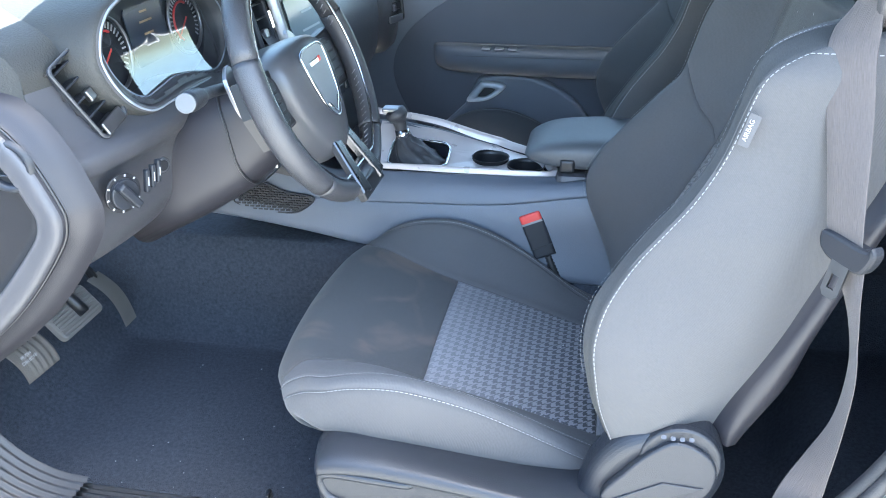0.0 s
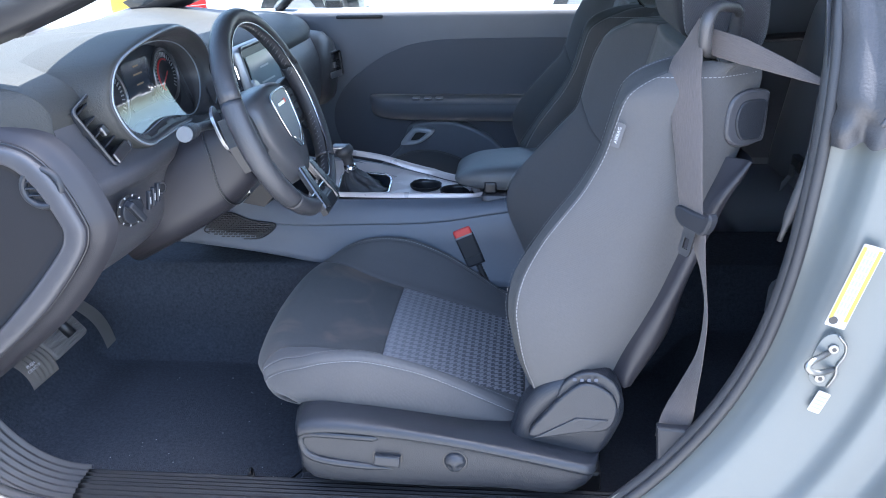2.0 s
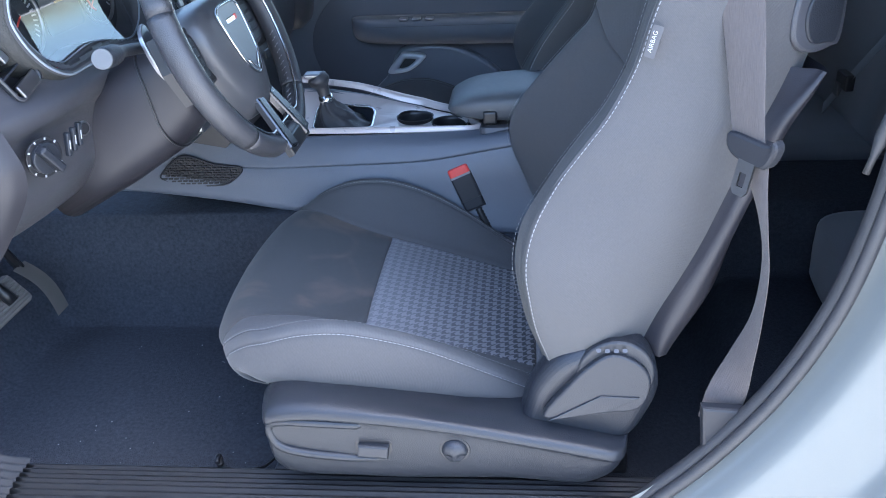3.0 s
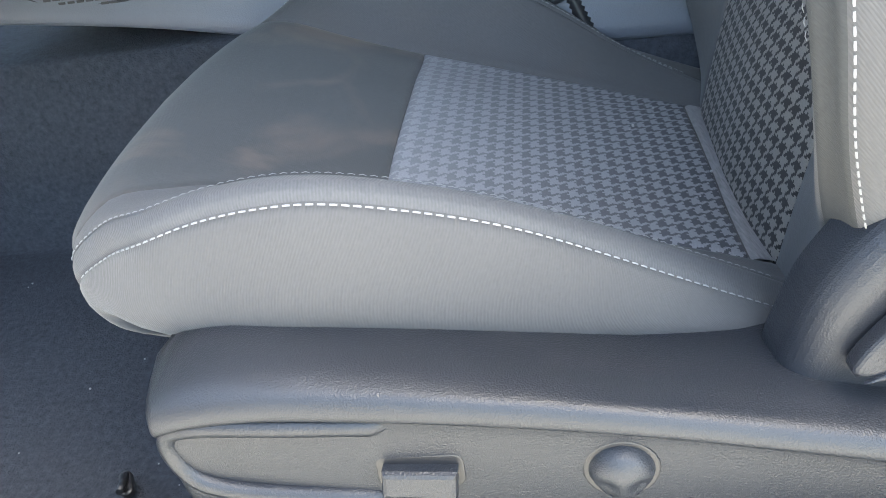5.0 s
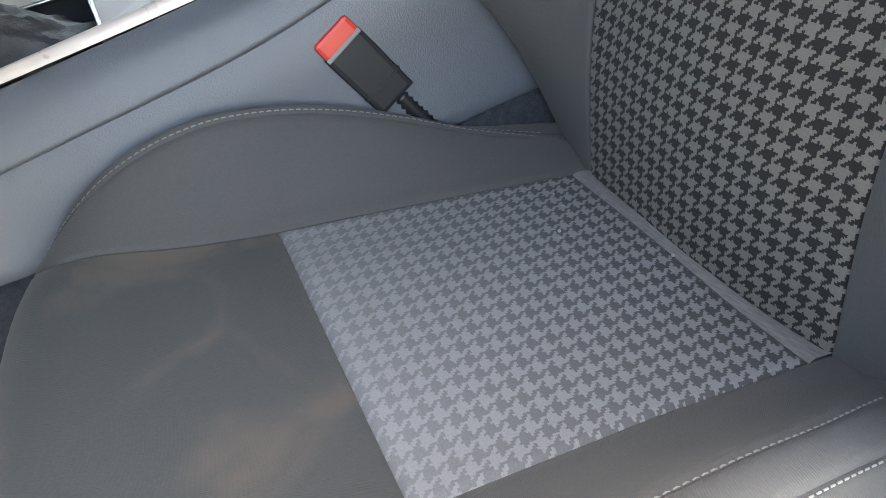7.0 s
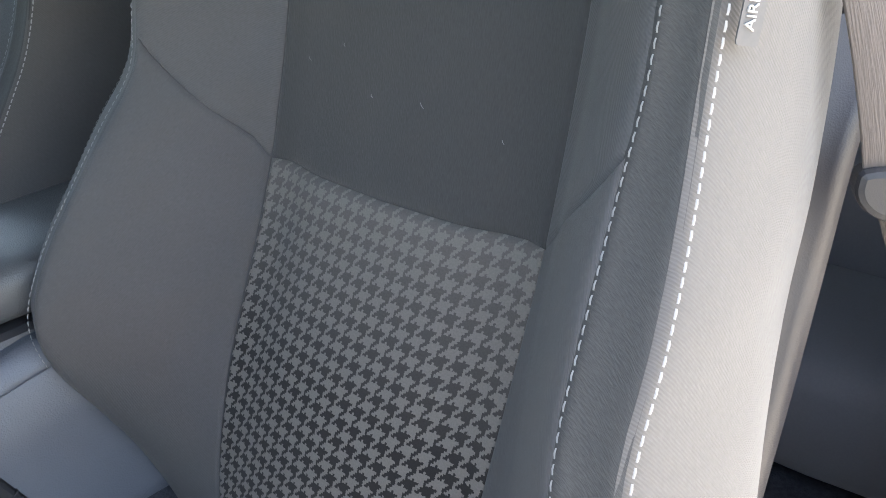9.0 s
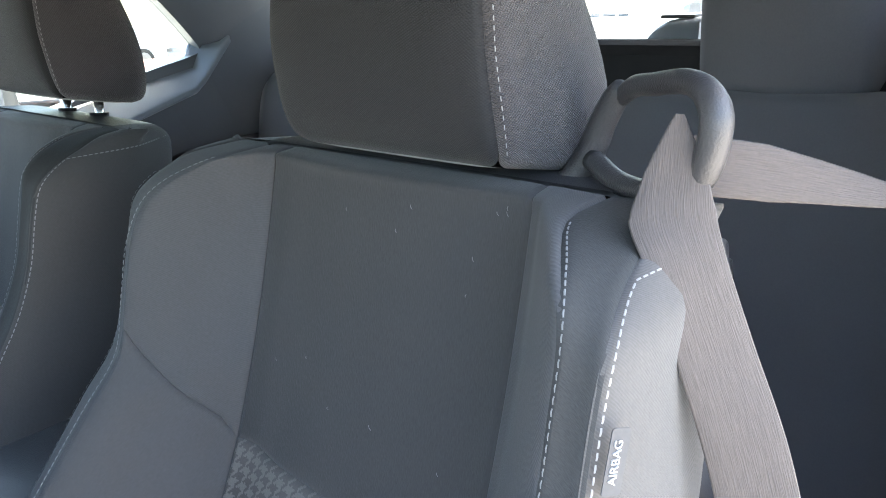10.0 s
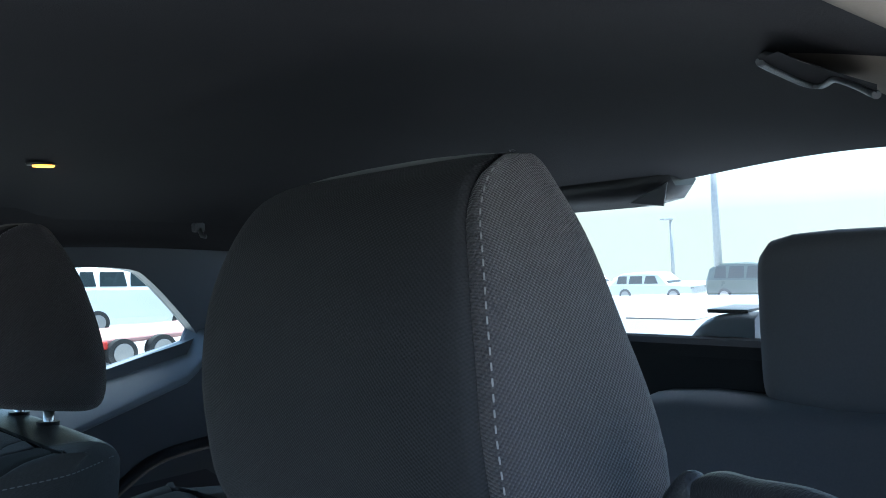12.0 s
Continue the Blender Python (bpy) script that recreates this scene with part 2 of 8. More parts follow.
# weave pales at the top; the bolsters' shade below is put into its colour
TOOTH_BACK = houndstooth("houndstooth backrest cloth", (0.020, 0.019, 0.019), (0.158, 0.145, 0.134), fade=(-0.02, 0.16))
THREAD = material("pale grey stitching thread", (0.22, 0.22, 0.22), 0.7, scale=200)
PLASTIC = material("charcoal grained plastic", (0.050, 0.050, 0.056), 0.38, bump=0.22, bump_scale=1300, wear=0.10)
PLASTIC_SMOOTH = material("smooth charcoal plastic", (0.019, 0.021, 0.026), 0.34, bump=0.35, bump_scale=900, wear=0.20, spec=0.38)
PLASTIC_BLACK = material("satin black plastic", (0.016, 0.016, 0.018), 0.38, bump=0.1, bump_scale=1200)
SOFT_PAD = material("soft grained dashboard skin", (0.036, 0.036, 0.034), 0.55, bump=0.6, bump_scale=420, wear=0.05, spec=0.30)
LEATHER = material("black leather", (0.040, 0.040, 0.044), 0.32, bump=0.5, bump_scale=700)
LEATHER_GREY = material("grey console leather", (0.085, 0.089, 0.094), 0.40, bump=0.4, bump_scale=800)
CARPET = material("dark floor carpet", (0.038, 0.042, 0.051), 0.95, var=0.40, scale=160, bump=1.0, bump_scale=420, spec=0.1, wear=0.25)
RUBBER = material("black rubber", (0.024, 0.024, 0.026), 0.55, bump=0.25, bump_scale=500, wear=0.15)
PEDAL_RUBBER = material("dusty pedal rubber", (0.150, 0.138, 0.126), 0.8, bump=0.4, bump_scale=500, wear=0.4)
CHROME = material("brushed chrome", (0.70, 0.70, 0.72), 0.22, 1.0, var=0.04, bump=0.05)
SILVER = material("satin silver handle paint", (0.52, 0.53, 0.55), 0.32, 0.25, var=0.04, scale=30)
SATIN = material("satin aluminium trim", (0.33, 0.325, 0.335), 0.34, 1.0, var=0.05, scale=40, bump=0.06, bump_scale=1500)
SPOKE = material("dark satin spoke metal", (0.085, 0.085, 0.09), 0.28, 0.9, var=0.05, scale=40)
STEEL = material("zinc-plated steel", (0.24, 0.24, 0.235), 0.45, 1.0, var=0.10, scale=30)
PAINT = material("silver-white car paint", (0.108, 0.118, 0.114), 0.42, 0.12, var=0.06, scale=4, bump=0.03, bump_scale=500, coat=0.25)
WEBBING = cloth("taupe seat belt webbing", (0.078, 0.067, 0.063), rib=0.0008, angle=0.0, var=0.08, sheen=0.1, amp=0.20, long=20, relief=0.6)
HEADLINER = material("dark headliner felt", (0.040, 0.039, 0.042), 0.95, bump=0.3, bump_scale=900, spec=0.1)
# cloth of the driver's side rail, paled by the outside light on it
RAIL_DAYLIT = material("taupe rail cloth with daylight in its colour", (0.260, 0.225, 0.190), 0.9, bump=0.08, bump_scale=900, spec=0.1)
RED = material("red button plastic", (0.62, 0.045, 0.035), 0.4)
WHITE_PRINT = material("white print", (0.40, 0.40, 0.40), 0.6)
LABEL_WHITE = material("white paper label", (0.30, 0.29, 0.28), 0.6)
LABEL_YELLOW = material("yellow label ink", (0.34, 0.25, 0.04), 0.6)
LABEL_GREY = material("grey label ink", (0.22, 0.22, 0.22), 0.6)
GLASS = glass("lightly tinted car glass", (0.50, 0.56, 0.55))
GLASS_SCREEN = glass("laminated windscreen glass", (0.52, 0.57, 0.56))
LENS = glass("clear instrument lens", (0.90, 0.91, 0.92), base=0.16)
SCREEN = material("pale dimmed screen glass", (0.30, 0.38, 0.42), 0.12, spec=0.8)
GAUGE = material("black gauge face", (0.012, 0.013, 0.018), 0.5)
GAUGE_RED = material("red gauge ring", (0.55, 0.03, 0.03), 0.5)
AMBER = lamp_material("amber lamp lens", (1.0, 0.36, 0.03), 1.3)


# ---- modelling helpers ----
def part(name, bm, mat, parent, label=""):
    """Links a bmesh as one mesh object under parent."""
    me = bpy.data.meshes.new(name)
    bm.to_mesh(me)
    bm.free()
    me.materials.append(mat)
    ob = new(name, me)
    ob.parent = parent
    return tagged(ob, label)


def thing(name, label, category, group="", kind="", at=(0, 0, 0)):
    ob = new(name)
    ob.empty_display_size = 0.05
    ob.location = at
    return tagged(ob, label, category, group, kind)


def solid(name, bm, mat, label, category, group="", kind=""):
    return tagged(part(name, bm, mat, None), label, category, group, kind)


def curve(keys, n):
    """Catmull-Rom curve through the key points, n steps between two keys."""
    k = np.array(keys, float)
    k = np.concatenate([[2 * k[0] - k[1]], k, [2 * k[-1] - k[-2]]])
    out = []
    for i in range(1, len(k) - 2):
        a, b, c, d = k[i - 1:i + 3]
        for s in range(n):
            t = s / n
            out.append(0.5 * (2 * b + (c - a) * t + (2 * a - 5 * b + 4 * c - d) * t * t + (3 * b - a - 3 * c + d) * t ** 3))
    out.append(k[-2])
    return np.array(out)


def lerp_at(table, x):
    """Smooth value at x of a table of (x, value) pairs."""
    xs, ys = zip(*table)
    if x <= xs[0] or x >= xs[-1]:
        return float(np.interp(x, xs, ys))
    i = int(np.searchsorted(xs, x)) - 1
    i = max(0, min(len(xs) - 2, i))
    h = xs[i + 1] - xs[i]
    t = (x - xs[i]) / h
    m = [(ys[min(j + 1, len(ys) - 1)] - ys[max(j - 1, 0)]) / (xs[min(j + 1, len(xs) - 1)] - xs[max(j - 1, 0)]) for j in (i, i + 1)]
    return (2 * t ** 3 - 3 * t * t + 1) * ys[i] + (t ** 3 - 2 * t * t + t) * h * m[0] + (3 * t * t - 2 * t ** 3) * ys[i + 1] + (t ** 3 - t * t) * h * m[1]


def grid_normals(P):
    du, dv = np.gradient(P, axis=0), np.gradient(P, axis=1)
    n = np.cross(du, dv)
    return n / np.maximum(np.linalg.norm(n, axis=2, keepdims=True), 1e-9)


def add_grid(bm, P, wrap_u=False, wrap_v=False, flip=False, smooth=True, uv=None):
    """Adds a sheet of points P[u][v] to bm as quads, with UVs in metres where given."""
    nu, nv = P.shape[:2]
    vs = [[bm.verts.new(P[i][j]) for j in range(nv)] for i in range(nu)]
    lay = bm.loops.layers.uv.verify()
    for i in range(nu if wrap_u else nu - 1):
        for j in range(nv if wrap_v else nv - 1):
            idx = [(i, j), ((i + 1) % nu, j), ((i + 1) % nu, (j + 1) % nv), (i, (j + 1) % nv)]
            if flip:
                idx.reverse()
            try:
                f = bm.faces.new([vs[a][b] for a, b in idx])
            except ValueError:
                continue
            f.smooth = smooth
            if uv is not None:
                for lp, (a, b) in zip(f.loops, idx):
                    lp[lay].uv = uv[a][b]
    return vs


def arc_uv(P, u_mid=True):
    """Metre coordinates along the two ways of a sheet."""
    du = np.zeros(P.shape[:2])
    du[1:] = np.cumsum(np.linalg.norm(np.diff(P, axis=0), axis=2), axis=0)
    dv = np.zeros(P.shape[:2])
    dv[:, 1:] = np.cumsum(np.linalg.norm(np.diff(P, axis=1), axis=2), axis=1)
    if u_mid:
        du -= du[-1:] / 2
    return np.stack([du, dv], axis=2)


def outward(P, centre):
    """Unit normals of a sheet that point away from centre."""
    n = grid_normals(P)
    return n if np.sum(n * (P - np.array(centre))) > 0 else -n


def resample(line, a, b, n):
    """n points between the fractional indices a and b of a row of points."""
    q = np.linspace(a, b, n)
    return np.stack([np.interp(q, np.arange(len(line)), line[:, k]) for k in range(3)], axis=1)


def tube(bm, pts, r, seg=10, cap=True, closed=False):
    """A round bar along pts; r is one radius or one for each point."""
    pts = np.array(pts, float)
    n = len(pts)
    rs = np.full(n, r) if np.isscalar(r) else np.array(r)
    tan = np.roll(pts, -1, 0) - np.roll(pts, 1, 0) if closed else np.gradient(pts, axis=0)
    tan /= np.maximum(np.linalg.norm(tan, axis=1, keepdims=True), 1e-9)
    up = np.array((0, 0, 1.0)) if abs(tan[0][2]) < 0.9 else np.array((1.0, 0, 0))
    rings, a = [], None
    for i in range(n):
        a = np.cross(tan[i], up if a is None else np.cross(a, tan[i]))
        a /= max(np.linalg.norm(a), 1e-9)
        b = np.cross(tan[i], a)
        rings.append([pts[i] + rs[i] * (a * math.cos(q) + b * math.sin(q)) for q in np.linspace(0, 2 * math.pi, seg, endpoint=False)])
    vs = add_grid(bm, np.array(rings), wrap_u=closed, wrap_v=True)
    if cap and not closed:
        bm.faces.new(vs[0])
        bm.faces.new(vs[-1][::-1])
    return bm


def box(bm, lo, hi, bevel=0.0, seg=2, m=None):
    """A box from lo to hi with rounded edges."""
    lo, hi = Vector(lo), Vector(hi)
    part_bm = bmesh.new()
    bmesh.ops.create_cube(part_bm, size=1)
    bmesh.ops.transform(part_bm, matrix=Matrix.LocRotScale((lo + hi) / 2, None, hi - lo), verts=part_bm.verts)
    if bevel:
        bmesh.ops.bevel(part_bm, geom=part_bm.edges[:], offset=bevel, segments=seg, affect="EDGES", profile=0.5)
    if m is not None:
        bmesh.ops.transform(part_bm, matrix=m, verts=part_bm.verts)
    return merge(bm, part_bm)


def merge(bm, other, smooth=None):
    made = {v: bm.verts.new(v.co) for v in other.verts}
    for f in other.faces:
        try:
            g = bm.faces.new([made[v] for v in f.verts])
            g.smooth = f.smooth if smooth is None else smooth
        except ValueError:
            pass
    other.free()
    return bm


def plate(bm, outline, frame_m, thick, bevel=0.0, seg=2):
    """A flat plate: outline in local x, y, raised thick along local z, with rounded rims, laid at frame_m."""
    p = bmesh.new()
    f = p.faces.new([p.verts.new((x, y, 0)) for x, y in outline])
    if f.normal.z < 0 or sum(a[0] * b[1] - b[0] * a[1] for a, b in zip(outline, outline[1:] + outline[:1])) < 0:
        f.normal_flip()
    r = bmesh.ops.extrude_face_region(p, geom=[f])
    top = [v for v in r["geom"] if isinstance(v, bmesh.types.BMVert)]
    bmesh.ops.translate(p, vec=(0, 0, thick), verts=top)
    if bevel:
        rim = [e for e in p.edges if all(v in top for v in e.verts)]
        bmesh.ops.bevel(p, geom=rim, offset=bevel, segments=seg, affect="EDGES", profile=0.5)
    bmesh.ops.recalc_face_normals(p, faces=p.faces)
    bmesh.ops.transform(p, matrix=frame_m, verts=p.verts)
    return merge(bm, p)


def round_outline(pts, n=6, closed=True):
    """A smooth closed outline through 2D points."""
    k = [*pts, pts[0]] if closed else pts
    pp = [pts[-2], pts[-1], *pts, pts[0], pts[1], pts[2]]
    c = curve(pp, n)
    return [tuple(q) for q in c[2 * n:2 * n + len(pts) * n]]


def rounded_rect(w, h, r, n=5):
    out = []
    for cx, cy, a0 in ((w / 2 - r, h / 2 - r, 0), (-w / 2 + r, h / 2 - r, 90), (-w / 2 + r, -h / 2 + r, 180), (w / 2 - r, -h / 2 + r, 270)):
        for i in range(n + 1):
            a = radians(a0 + 90 * i / n)
            out.append((cx + r * math.cos(a), cy + r * math.sin(a)))
    return out


def circle(r, n=24, cx=0.0, cy=0.0):
    return [(cx + r * math.cos(2 * math.pi * i / n), cy + r * math.sin(2 * math.pi * i / n)) for i in range(n)]


def facing(origin, normal, up=(0, 0, 1)):
    """A pose at origin whose local z points along normal and whose local y is as near up as can be."""
    z = Vector(normal).normalized()
    x = Vector(up).cross(z).normalized()
    y = z.cross(x)
    m = Matrix((x, y, z)).transposed().to_4x4()
    return Matrix.Translation(origin) @ m


def stitches(bm, pts, normals, length=0.0044, gap=0.0020, r=0.00052, slant=0.0):
    """A row of short raised threads along a line."""
    pts, normals = np.array(pts), np.array(normals)
    d = np.concatenate([[0], np.cumsum(np.linalg.norm(np.diff(pts, axis=0), axis=1))])
    s = gap
    while s + length < d[-1]:
        a, b = (np.array([np.interp(q, d, pts[:, k]) for k in range(3)]) for q in (s, s + length))
        nn = np.array([np.interp(s + length / 2, d, normals[:, k]) for k in range(3)])
        side = np.cross(b - a, nn)
        side /= max(np.linalg.norm(side), 1e-9)
        a, b = a + side * slant, b - side * slant
        mid = (a + b) / 2 + nn * r * 0.9
        q = [[a + nn * r * 0.1 + side * r * e, mid + side * r * 1.25 * e, b + nn * r * 0.1 + side * r * e] for e in (-1, 1)]
        top = [a + nn * r * 0.7, mid + nn * r * 0.8, b + nn * r * 0.7]
        add_grid(bm, np.array([q[0], top, q[1]]), smooth=True)
        s += length + gap
    return bm


def ribbon(bm, pts, across, width, thick=0.0012):
    """A strap along pts; across gives its width's direction at each point."""
    pts, across = np.array(pts, float), np.array(across, float)
    across /= np.linalg.norm(across, axis=1, keepdims=True)
    ws = np.full(len(pts), width) if np.isscalar(width) else np.array(width)
    tan = np.gradient(pts, axis=0)
    nrm = np.cross(tan, across)
    nrm /= np.maximum(np.linalg.norm(nrm, axis=1, keepdims=True), 1e-9)
    rows, uvs = [], []
    d = np.concatenate([[0], np.cumsum(np.linalg.norm(np.diff(pts, axis=0), axis=1))])
    for i in range(len(pts)):
        w = ws[i] / 2
        e = min(thick, w * 0.2)
        sec = [(-w, 0), (-w + e, thick / 2), (-w / 2, thick / 2), (0, thick / 2), (w / 2, thick / 2), (w - e, thick / 2), (w, 0), (w - e, -thick / 2), (0, -thick / 2), (-w + e, -thick / 2)]
        rows.append([pts[i] + across[i] * a + nrm[i] * b for a, b in sec])
        uvs.append([(a, d[i]) for a, b in sec])
    add_grid(bm, np.array(rows), wrap_v=True, uv=uvs)
    return bm


def loft_rings(bm, rings, cap=True):
    vs = add_grid(bm, np.array(rings, float), wrap_v=True)
    if cap:
        bm.faces.new(vs[0])
        bm.faces.new(vs[-1][::-1])
    bmesh.ops.recalc_face_normals(bm, faces=bm.faces)
    return bm


def text_bm(words, size, m, depth=0.0006):
    """Words as a thin raised mesh, centred at m."""
    c = bpy.data.curves.new("words", "FONT")
    c.body, c.size, c.align_x, c.align_y, c.extrude = words, size, "CENTER", "CENTER", depth
    ob = bpy.data.objects.new("words", c)
    me = bpy.data.meshes.new_from_object(ob)
    bm = bmesh.new()
    bm.from_mesh(me)
    bmesh.ops.transform(bm, matrix=m, verts=bm.verts)
    bpy.data.objects.remove(ob)
    bpy.data.meshes.remove(me)
    bpy.data.curves.remove(c)
    return bm


# ---- front seats ----
# local axes: x to the car's rear, y to the seat's inner side, z up from the ground; origin below the seat's middle line
INSERT_Z = [(-0.25, 0.566), (-0.165, 0.570), (-0.127, 0.564), (-0.088, 0.555), (-0.048, 0.544), (-0.007, 0.531), (0.036, 0.518), (0.08, 0.504), (0.127, 0.489), (0.176, 0.473), (0.228, 0.456), (0.30, 0.432)]
# sewn lines of the cushion's flanks: distance along the car, half width, height
CREST_OUT = [(-0.161, 0.235, 0.575), (-0.131, 0.247, 0.586), (-0.106, 0.252, 0.595), (-0.081, 0.254, 0.602), (-0.050, 0.254, 0.607), (-0.013, 0.254, 0.607), (0.032, 0.251, 0.598), (0.082, 0.241, 0.578), (0.115, 0.234, 0.562), (0.150, 0.226, 0.543), (0.192, 0.217, 0.518), (0.249, 0.202, 0.483), (0.30, 0.19, 0.45)]
SEAM_OUT = [(-0.166, 0.243, 0.554), (-0.136, 0.266, 0.573), (-0.110, 0.273, 0.584), (-0.086, 0.277, 0.593), (-0.063, 0.280, 0.600), (-0.030, 0.283, 0.605), (0.002, 0.282, 0.604), (0.047, 0.276, 0.592), (0.093, 0.269, 0.575), (0.125, 0.262, 0.558), (0.160, 0.253, 0.536), (0.185, 0.247, 0.520), (0.214, 0.240, 0.502), (0.246, 0.234, 0.483), (0.30, 0.22, 0.45)]
CREST_INN = [(-0.172, 0.226, 0.568), (-0.13, 0.235, 0.589), (-0.087, 0.236, 0.602), (-0.044, 0.236, 0.606), (0.0, 0.236, 0.601), (0.043, 0.236, 0.587), (0.085, 0.236, 0.567), (0.128, 0.235, 0.541), (0.171, 0.232, 0.512), (0.216, 0.226, 0.481), (0.30, 0.21, 0.438)]
SEAM_INN = [(x, y + 0.018, z - 0.004) for x, y, z in CREST_INN]
INSERT_X = [(0.42, 0.272), (0.50, 0.286), (0.56, 0.299), (0.65, 0.331), (0.74, 0.375), (0.82, 0.413), (0.95, 0.459), (1.10, 0.500)]
CREST_X = [(0.42, 0.300), (0.50, 0.283), (0.555, 0.266), (0.596, 0.253), (0.624, 0.247), (0.648, 0.242), (0.69, 0.234), (0.72, 0.231), (0.77, 0.241), (0.81, 0.268), (0.84, 0.288), (0.86, 0.304), (0.88, 0.322), (0.906, 0.340), (0.93, 0.354), (0.956, 0.364), (0.983, 0.372), (1.01, 0.379), (1.035, 0.386), (1.054, 0.396), (1.067, 0.420), (1.076, 0.465), (1.10, 0.50)]
PIPE_X = [(0.42, 0.315), (0.50, 0.295), (0.556, 0.277), (0.585, 0.267), (0.61, 0.259), (0.634, 0.254), (0.655, 0.250), (0.69, 0.244), (0.72, 0.242), (0.77, 0.253), (0.815, 0.277), (0.838, 0.293), (0.861, 0.310), (0.883, 0.327), (0.906, 0.344), (0.93, 0.358), (0.956, 0.368), (0.983, 0.376), (1.015, 0.385), (1.035, 0.394), (1.054, 0.421), (1.067, 0.455), (1.076, 0.485), (1.10, 0.50)]
REAR_X = [(0.42, 0.405), (0.57, 0.428), (0.70, 0.484), (0.80, 0.518), (0.95, 0.572), (1.05, 0.594), (1.10, 0.600)]
CUSHION_MID, BACK_MID, REST_MID = (0.05, 0.0, 0.38), (0.47, 0.0, 0.80), (0.55, 0.0, 1.19)


def line_at(table, x):
    """Half width and height of a sewn line at x."""
    return lerp_at([(a, b) for a, b, c in table], x), lerp_at([(a, c) for a, b, c in table], x)


def cushion_sheet(sgn):
    """Points of the cushion, [across][along], with the key lines every four steps."""
    crest, seam = (CREST_INN, SEAM_INN) if sgn > 0 else (CREST_OUT, SEAM_OUT)
    cols = []
    for k in range(9):
        y0 = (0.0, 0.078, 0.154, 0.20, 0.240, 0.255, 0.27, 0.27, 0.25)[k]
        xf = (-0.240, -0.237, -0.228, -0.215, -0.197, -0.191, -0.183, -0.172, -0.155)[k]
        def top(x, k=k):
            zi = lerp_at(INSERT_Z, x) + (0.008 * max(0.0, min(1.0, x / 0.15)) if sgn < 0 and k == 2 else 0)
            yi = 0.157 if sgn > 0 else lerp_at([(-0.25, 0.155), (0.0, 0.150), (0.25, 0.142)], x)
            (yc, zc), (ys, zs) = line_at(crest, x), line_at(seam, x)
            return ((0.0, zi + 0.004), (yi * 0.5, zi + 0.003), (yi, zi), (yi + (yc - yi) * 0.52, zi + (zc - zi) * 0.44), (yc, zc), (ys, zs),
                    (ys + 0.013, zs - 0.6 * (zs - 0.524 + 0.24 * max(x, 0.0))), (ys + 0.012, min(zs - 0.018, 0.526 - 0.25 * max(x, 0.0))), (ys - 0.01, min(zs - 0.028, 0.502 - 0.22 * max(x, 0.0))))[k]
        lift = 0.034 * min(1.0, y0 / 0.25) ** 3
        nose = [(xf + 0.10, 0.455), (xf + 0.045, 0.472 + lift * 0.8), (xf + 0.006, 0.516 + lift * 0.8), (xf + 0.012, 0.550 + lift * 0.15)]
        if k >= 4:
            nose = {4: [(xf + 0.10, 0.482), (xf + 0.056, 0.490), (xf + 0.020, 0.511), (xf + 0.002, 0.545)],
                    5: [(xf + 0.09, 0.494), (xf + 0.057, 0.499), (xf + 0.024, 0.513), (xf + 0.004, 0.536)],
                    6: [(xf + 0.09, 0.500), (xf + 0.055, 0.503), (xf + 0.025, 0.513), (xf + 0.010, 0.529)],
                    7: [(xf + 0.09, 0.500), (xf + 0.060, 0.502), (xf + 0.035, 0.508), (xf + 0.020, 0.517)],
                    8: [(xf + 0.09, 0.494), (xf + 0.070, 0.496), (xf + 0.050, 0.499), (xf + 0.040, 0.502)]}[k]
        xs = [xf * 0.80, xf * 0.6, xf * 0.4, xf * 0.2, 0.0, 0.05, 0.10, 0.15, 0.20, 0.25, 0.30]
        y_nose = [y0, y0, y0, y0] if k < 4 else [y0 - 0.03, y0 - 0.012, y0 - 0.008, y0 - 0.012]
        keys = [(x, y * sgn, z) for (x, z), y in zip(nose, y_nose)] + [(x, top(x)[0] * sgn, top(x)[1]) for x in xs]
        cols.append(curve(keys, 4))
    P = np.array([curve([c[j] for c in cols], 4) for j in range(len(cols[0]))])
    return np.transpose(P, (1, 0, 2))


CREST_Y = [(0.42, 0.240), (0.80, 0.240), (0.90, 0.243), (1.035, 0.242), (1.054, 0.236), (1.067, 0.220), (1.076, 0.192)]
PIPE_Y = [(0.42, 0.274), (0.82, 0.274), (0.86, 0.277), (0.90, 0.276), (0.93, 0.271), (0.98, 0.268), (1.035, 0.267), (1.054, 0.258), (1.067, 0.249), (1.076, 0.238)]

CREST_X_IN = [(0.42, 0.300), (0.50, 0.282), (0.556, 0.266), (0.62, 0.240), (0.66, 0.224), (0.69, 0.214), (0.731, 0.221), (0.766, 0.241), (0.796, 0.265), (0.825, 0.290), (0.854, 0.316), (0.884, 0.343), (0.907, 0.362), (0.94, 0.370), (0.97, 0.378), (0.998, 0.386), (1.025, 0.397), (1.048, 0.414), (1.062, 0.434), (1.076, 0.462), (1.10, 0.48)]
CREST_Y_IN = [(0.42, 0.242), (0.95, 0.244), (1.00, 0.244), (1.035, 0.238), (1.054, 0.226), (1.067, 0.208), (1.076, 0.185)]


